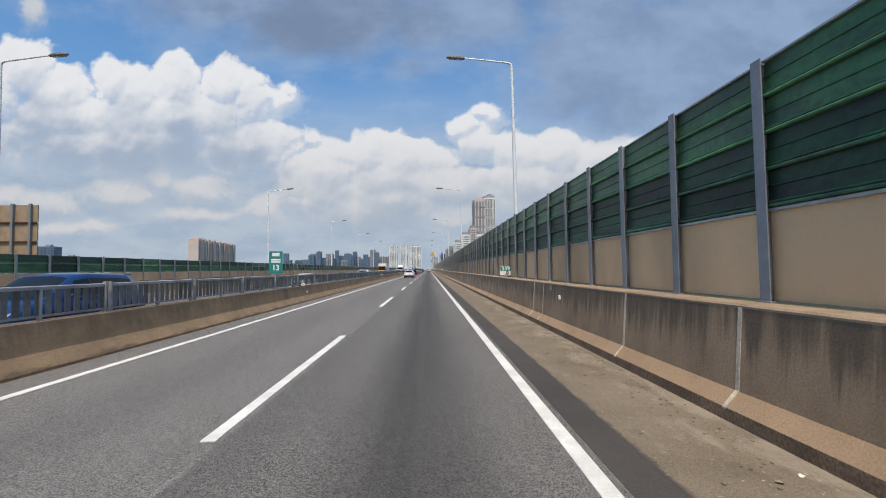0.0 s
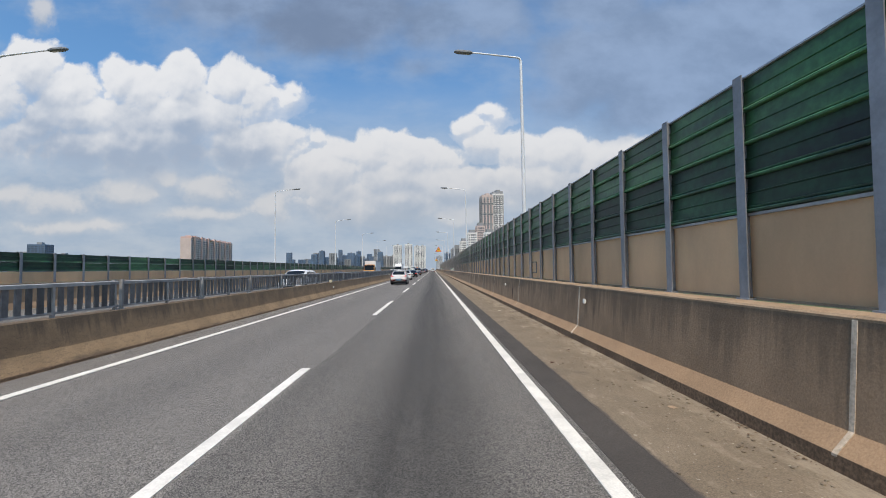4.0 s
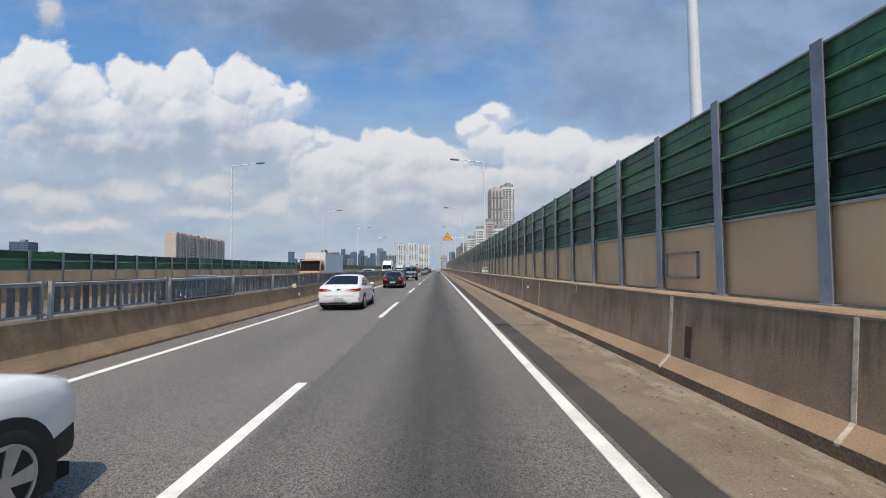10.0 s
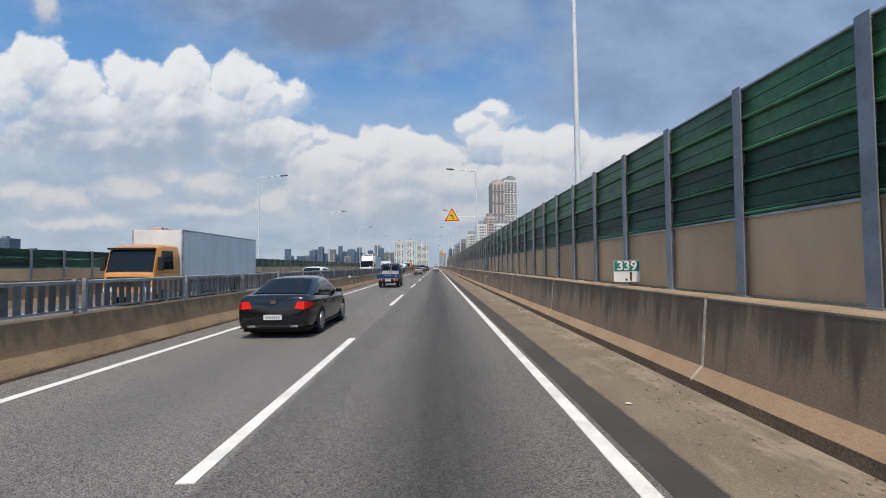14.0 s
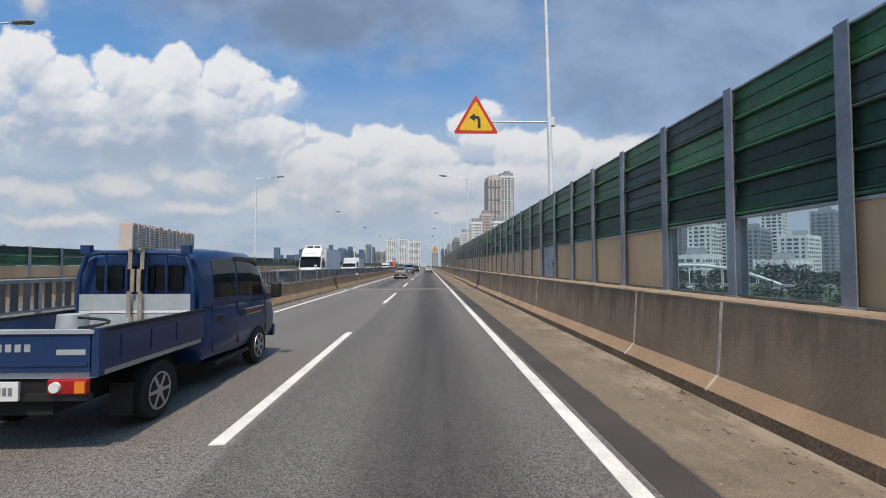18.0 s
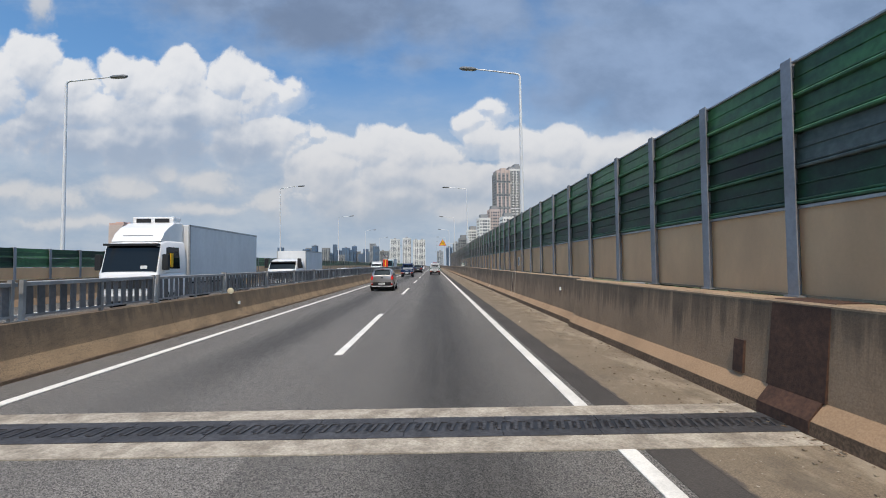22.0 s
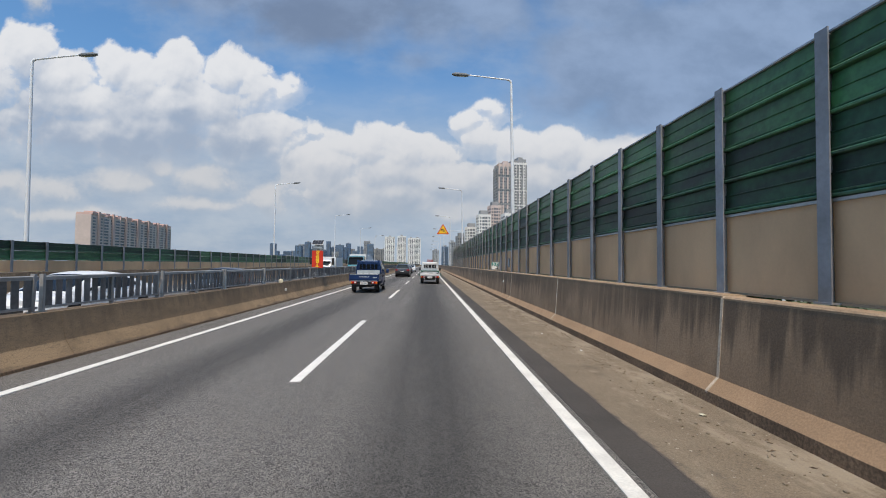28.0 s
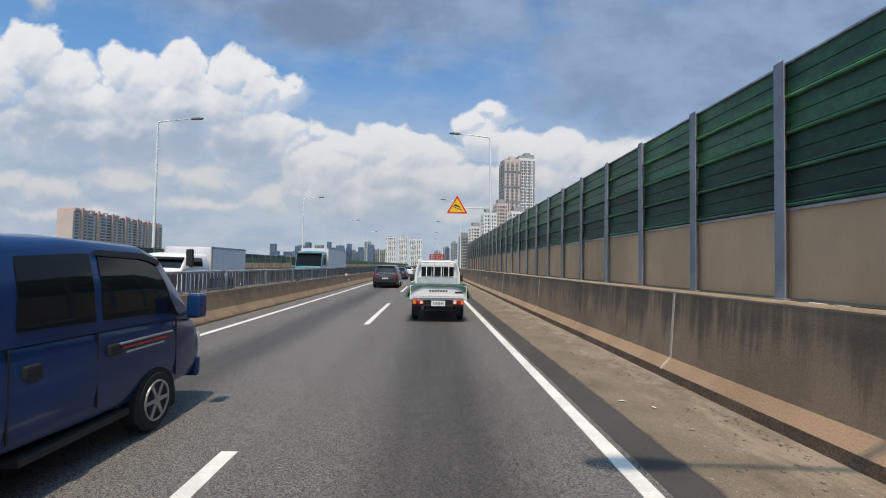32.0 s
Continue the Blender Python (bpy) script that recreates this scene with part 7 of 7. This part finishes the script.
    if load == "straps":
        for x, z0 in ((-0.03, 1.06), (0.09, 0.88)):
            bm = bmesh.new()
            for a, b in zip([(1.86, 1.96), (1.85, 1.70), (1.84, 1.40), (1.84, z0)], [(1.85, 1.70), (1.84, 1.40), (1.84, z0), (1.84, z0 - 0.1)]):
                drift = 0.022 * math.sin(a[1] * 9 + x * 30)
                extrude_x(bm, [(a[0], a[1]), (b[0], b[1] - 0.004), (b[0] + 0.012, b[1]), (a[0] + 0.012, a[1])], x + drift - 0.026, x + drift + 0.026)
            box(bm, x - 0.026, x + 0.026, 1.84, 2.20, 1.955, 1.975)
            part("strap", bm, "strap", t, "hanging webbing strap")
        bm = bmesh.new()
        tube(bm, [(-0.50, 1.5, 0.76), (-0.50, 1.5, 0.98), (-0.50, 1.5, 1.14)], [0.17, 0.17, 0.16], 18)
        part("metal_drum", bm, "steel_sheet", t, "", True)
        bm = bmesh.new()
        tube(bm, [(-0.1 + 0.16 * math.cos(a), 1.3 + 0.12 * math.sin(a), 0.80 + 0.012 * i) for i, a in enumerate(x * 0.6 for x in range(28))], [0.018] * 28, 6)
        part("rope_coil", bm, "black_trim", t)
    if load == "net":
        for s in (-1, 1):
            bm = bmesh.new()
            rr = random.Random(4 + s)
            cols = 9
            grid = [[bm.verts.new((s * (0.80 + 0.18 * (j / 5) ** 0.6 + rr.uniform(-0.015, 0.015)) + (0.10 * math.sin(i * 1.9) * (j / 5) * s if j > 2 else 0), -0.06 + 0.24 * i + rr.uniform(-0.02, 0.02), 1.20 - 0.46 * (j / 5) ** 1.3 + rr.uniform(-0.03, 0.03))) for j in range(6)] for i in range(cols)]
            for i in range(cols - 1):
                for j in range(5):
                    bm.faces.new((grid[i][j], grid[i + 1][j], grid[i + 1][j + 1], grid[i][j + 1]))
            part("net_side", bm, "net_green", t, "green net hanging over the bed side", True)
        bm = bmesh.new()
        rr = random.Random(9)
        grid = [[bm.verts.new((-0.86 + 0.123 * i, -0.07 - 0.02 * rr.random() + 0.32 * (j == 0), 1.21 - (0.012 + 0.07 * (abs(i - 7) / 7) ** 4 + rr.uniform(0, 0.012)) * j)) for j in range(4)] for i in range(15)]
        for i in range(14):
            for j in range(3):
                bm.faces.new((grid[i][j], grid[i + 1][j], grid[i + 1][j + 1], grid[i][j + 1]))
        part("net_edge", bm, "net_green", t, "green net edge over the tailgate", True)
        # crate added on the roof in place of a red load farther ahead
        crate = part("roof_crate", boxed(-0.31, 0.31, 2.88, 3.62, 1.985, 2.005), "red_crate", t, "red slatted roof crate standing in for a load ahead")
        for i in range(6):
            for y in (2.90, 3.57):
                part("upright", boxed(-0.28 + 0.10 * i, -0.25 + 0.10 * i, y, y + 0.03, 2.005, 2.22), "red_crate", crate)
        for z in (2.03, 2.11, 2.19):
            for y in (2.885, 3.602):
                part("slat", boxed(-0.30, 0.30, y, y + 0.014, z, z + 0.03), "red_crate", crate)
            for x in (-0.31, 0.296):
                part("slat", boxed(x, x + 0.014, 2.90, 3.60, z, z + 0.03), "red_crate", crate)
    t.matrix_basis = Matrix.Translation(at) @ Matrix.Scale(scale, 4)
    return t


def box_truck(label, cab_mat, at, length, height, width=2.3, cooler=False, cab_h=2.7):
    """An oncoming lorry with a square box body; local -y is its nose."""
    t = empty("box_truck", label, "truck")
    w = width / 2
    bm = loft([body_ring(y, 0.45, zt, w * k2, 0.06) for y, zt, k2 in ((0.0, 1.35, 0.90), (0.06, 1.45, 0.97), (0.8, 1.5, 1.0), (1.9, 1.5, 1.0))])
    part("cab_body", bm, cab_mat, t, "", True)
    roof = [(0.06, 1.42, 1.44, w * 0.97, w * 0.92), (0.34, 1.45, cab_h - 0.12, w * 0.98, w * 0.90), (0.7, 1.48, cab_h, w * 0.98, w * 0.90), (1.9, 1.48, cab_h, w * 0.98, w * 0.92)]
    part("cab_roof", loft([roof_ring(*r) for r in roof]), cab_mat, t, "", True)
    across(t, "windscreen", "car_glass", roof[0], roof[1], 0.05, 0.90, 1.02, "dark windscreen")
    part("sun_visor", boxed(-w * 0.88, w * 0.88, 0.12, 0.30, cab_h - 0.22, cab_h - 0.14), "black_trim", t)
    for s in (-1, 1):
        flank(t, "side_window", "car_glass", roof, s, [(0.45, 0.10), (1.45, 0.10), (1.45, 0.85), (0.62, 0.85)], "dark side window")
        bm = boxed(min(s * w, s * (w + 0.22)), max(s * w, s * (w + 0.22)), 0.18, 0.34, 1.55, 2.15)
        soften(bm, 0.03)
        part("side_mirror", bm, "black_trim", t)
        sheet(t, "headlight", "lamp_clear", [(s * w * 0.92, -0.01, 0.62), (s * w * 0.92, -0.01, 0.82), (s * w * 0.55, -0.03, 0.82), (s * w * 0.55, -0.03, 0.62)], (0, -1, 0), 0.02)
        for y in (0.95, length - 1.6, length - 2.6 if length > 9 else length - 1.6):
            wheel_parts(t, s * (w - 0.02), y, 0.44, 0.28, 8)
        part("side_skirt", boxed(min(s * (w - 0.06), s * w), max(s * (w - 0.06), s * w), 2.3, length - 3.2 if length > 8 else length - 2.2, 0.45, 0.95), "lamp_grey", t)
    part("grille", boxed(-w * 0.8, w * 0.8, -0.03, 0.02, 0.86, 1.28), "black_trim", t)
    part("bumper", boxed(-w * 0.96, w * 0.96, -0.06, 0.12, 0.40, 0.58), "lamp_grey", t)
    bm = boxed(-w * 1.04, w * 1.04, 2.05, length, 1.05, height)
    soften(bm, 0.02)
    cargo = part("cargo_box", bm, "box_white", t, "plain white cargo box")
    for z0, z1 in ((height - 0.07, height + 0.012), (1.03, 1.12)):
        for s in (-1, 1):
            part("edge_rail", boxed(min(s * w * 1.035, s * w * 1.05), max(s * w * 1.035, s * w * 1.05), 2.05, length, z0, z1), "trim_metal", cargo)
    for s in (-1, 1):
        part("corner_post", boxed(min(s * w * 1.0, s * w * 1.05), max(s * w * 1.0, s * w * 1.05), 2.03, 2.13, 1.05, height), "trim_metal", cargo)
    part("chassis", boxed(-0.5, 0.5, 0.6, length - 0.2, 0.5, 1.05), "under_dark", t)
    if cooler:
        bm = bmesh.new()
        extrude_x(bm, [(0.42, cab_h - 0.05), (0.62, cab_h + 0.26), (0.95, cab_h + 0.52), (1.4, height + 0.02), (2.0, height + 0.06), (2.0, cab_h - 0.05)], -w * 0.82, w * 0.82)
        soften(bm, 0.04)
        fair = part("roof_fairing", bm, cab_mat, t, "white roof fairing")
        bm = boxed(-w * 0.72, w * 0.72, 1.50, 2.04, height - 0.10, height + 0.30)
        soften(bm, 0.05, 2)
        unit = part("cooling_unit", bm, cab_mat, t, "white cooling unit with dark vents")
        for s in (-1, 1):
            part("vent", boxed(min(s * 0.08, s * 0.66), max(s * 0.08, s * 0.66), 1.485, 1.52, height + 0.06, height + 0.22), "black_trim", unit)
        for i in range(3):
            part("fairing_line", boxed(-w * 0.5, w * 0.5, 0.56 + 0.10 * i, 0.60 + 0.10 * i, cab_h + 0.16 + 0.085 * i, cab_h + 0.20 + 0.085 * i), "lamp_grey", fair)
        part("windscreen_card", boxed(0.42, 0.66, 0.075, 0.10, 1.60, 1.72), "sign_white", t)
        part("side_curtain", boxed(w * 0.94, w * 0.985, 0.80, 0.98, 1.66, 2.2), "sign_yellow", t)
    t.matrix_basis = Matrix.Translation(at)
    return t


# cars in the next lane and the truck ahead
TRAFFIC = "vehicles in the next lane"
car("white coupe-backed electric crossover with black roof panel and blue plate", SUV, (-3.64, 82.35, 0.012), TRAFFIC)
car("white four-door saloon with slim red tail lights", SEDAN, (-4.08, 101.15, 0.012), TRAFFIC)
car("glossy black saloon with large red tail lights", BLACK_SEDAN, (-3.95, 121.6, 0.012), TRAFFIC)
pickup("blue four-door pickup with drop-side bed and pale load guard", "paint_blue", (-3.88, 146.3, 0.012), load="straps")
car("small silver-grey hatchback with bright red tail lights", HATCH, (-3.62, 199.2, 0.012), TRAFFIC)
car("dark graphite people carrier with chrome tailgate strip", VAN, (-3.55, 264.0, 0.012), TRAFFIC)
pickup("dark blue four-door pickup with pale load guard", "paint_navy", (-3.90, 231.7, 0.012), load="plain")
pickup("white four-door pickup with green net over its bed", "paint_white", (-0.05, 244.5, 0.012), load="net")
car("dark grey saloon far ahead in the next lane", dict(SEDAN, paint="paint_graphite", handle_mat="paint_graphite"), (-3.9, 284.0, 0.012), TRAFFIC)
car("white saloon far ahead in the next lane", dict(SEDAN), (-3.8, 302.0, 0.012), TRAFFIC)
# oncoming traffic
ONC = "oncoming vehicles"
car("dark blue people carrier in the oncoming lanes", dict(VAN, paint="paint_navy", handle_mat="paint_navy"), (-10.2, 13.4, 0.012), ONC, 180)
car("white saloon in the oncoming lanes", SEDAN, (-9.9, 37.4, 0.012), ONC, 180)
car("white people carrier in the oncoming lanes", dict(VAN, paint="paint_white", handle_mat="paint_white"), (-9.9, 70.2, 0.012), ONC, 180)
car("blue hatchback in the oncoming lanes", dict(HATCH, paint="paint_blue", handle_mat="paint_blue"), (-9.9, 83.6, 0.012), ONC, 180)
car("dark hatchback in the oncoming lanes", dict(HATCH, paint="paint_graphite", handle_mat="paint_graphite"), (-9.9, 103.2, 0.012), ONC, 180)
car("white people carrier in the oncoming lanes", dict(VAN, paint="paint_white", handle_mat="paint_white"), (-9.9, 150.0, 0.012), ONC, 180)
car("pale silver saloon in the oncoming lanes", dict(SEDAN, paint="paint_silver"), (-9.9, 176.0, 0.012), ONC, 180)
car("bluish grey hatchback in the oncoming lanes", dict(HATCH, paint="paint_graphite", handle_mat="paint_graphite"), (-9.9, 228.6, 0.012), ONC, 180)
car("white saloon in the oncoming lanes", SEDAN, (-9.9, 220.6, 0.012), ONC, 180)
box_truck("orange-fronted box lorry in the oncoming lanes", "paint_orange", (-13.6, 131.0, 0.012), 11.0, 3.5)
box_truck("large white refrigerated box lorry in the oncoming lanes", "paint_white", (-11.75, 187.2, 0.012), 9.3, 3.42, cooler=True)
box_truck("small white box lorry in the oncoming lanes", "paint_white", (-10.1, 199.5, 0.012), 6.6, 2.7, 1.9, cab_h=2.1)
box_truck("white box van in the oncoming lanes", "paint_white", (-10.0, 247.2, 0.012), 5.4, 2.3, 1.8, cab_h=2.0)
box_truck("teal-fronted lorry in the oncoming lanes", "paint_teal", (-10.2, 268.0, 0.012), 10.0, 3.0, 2.3, cab_h=2.7)
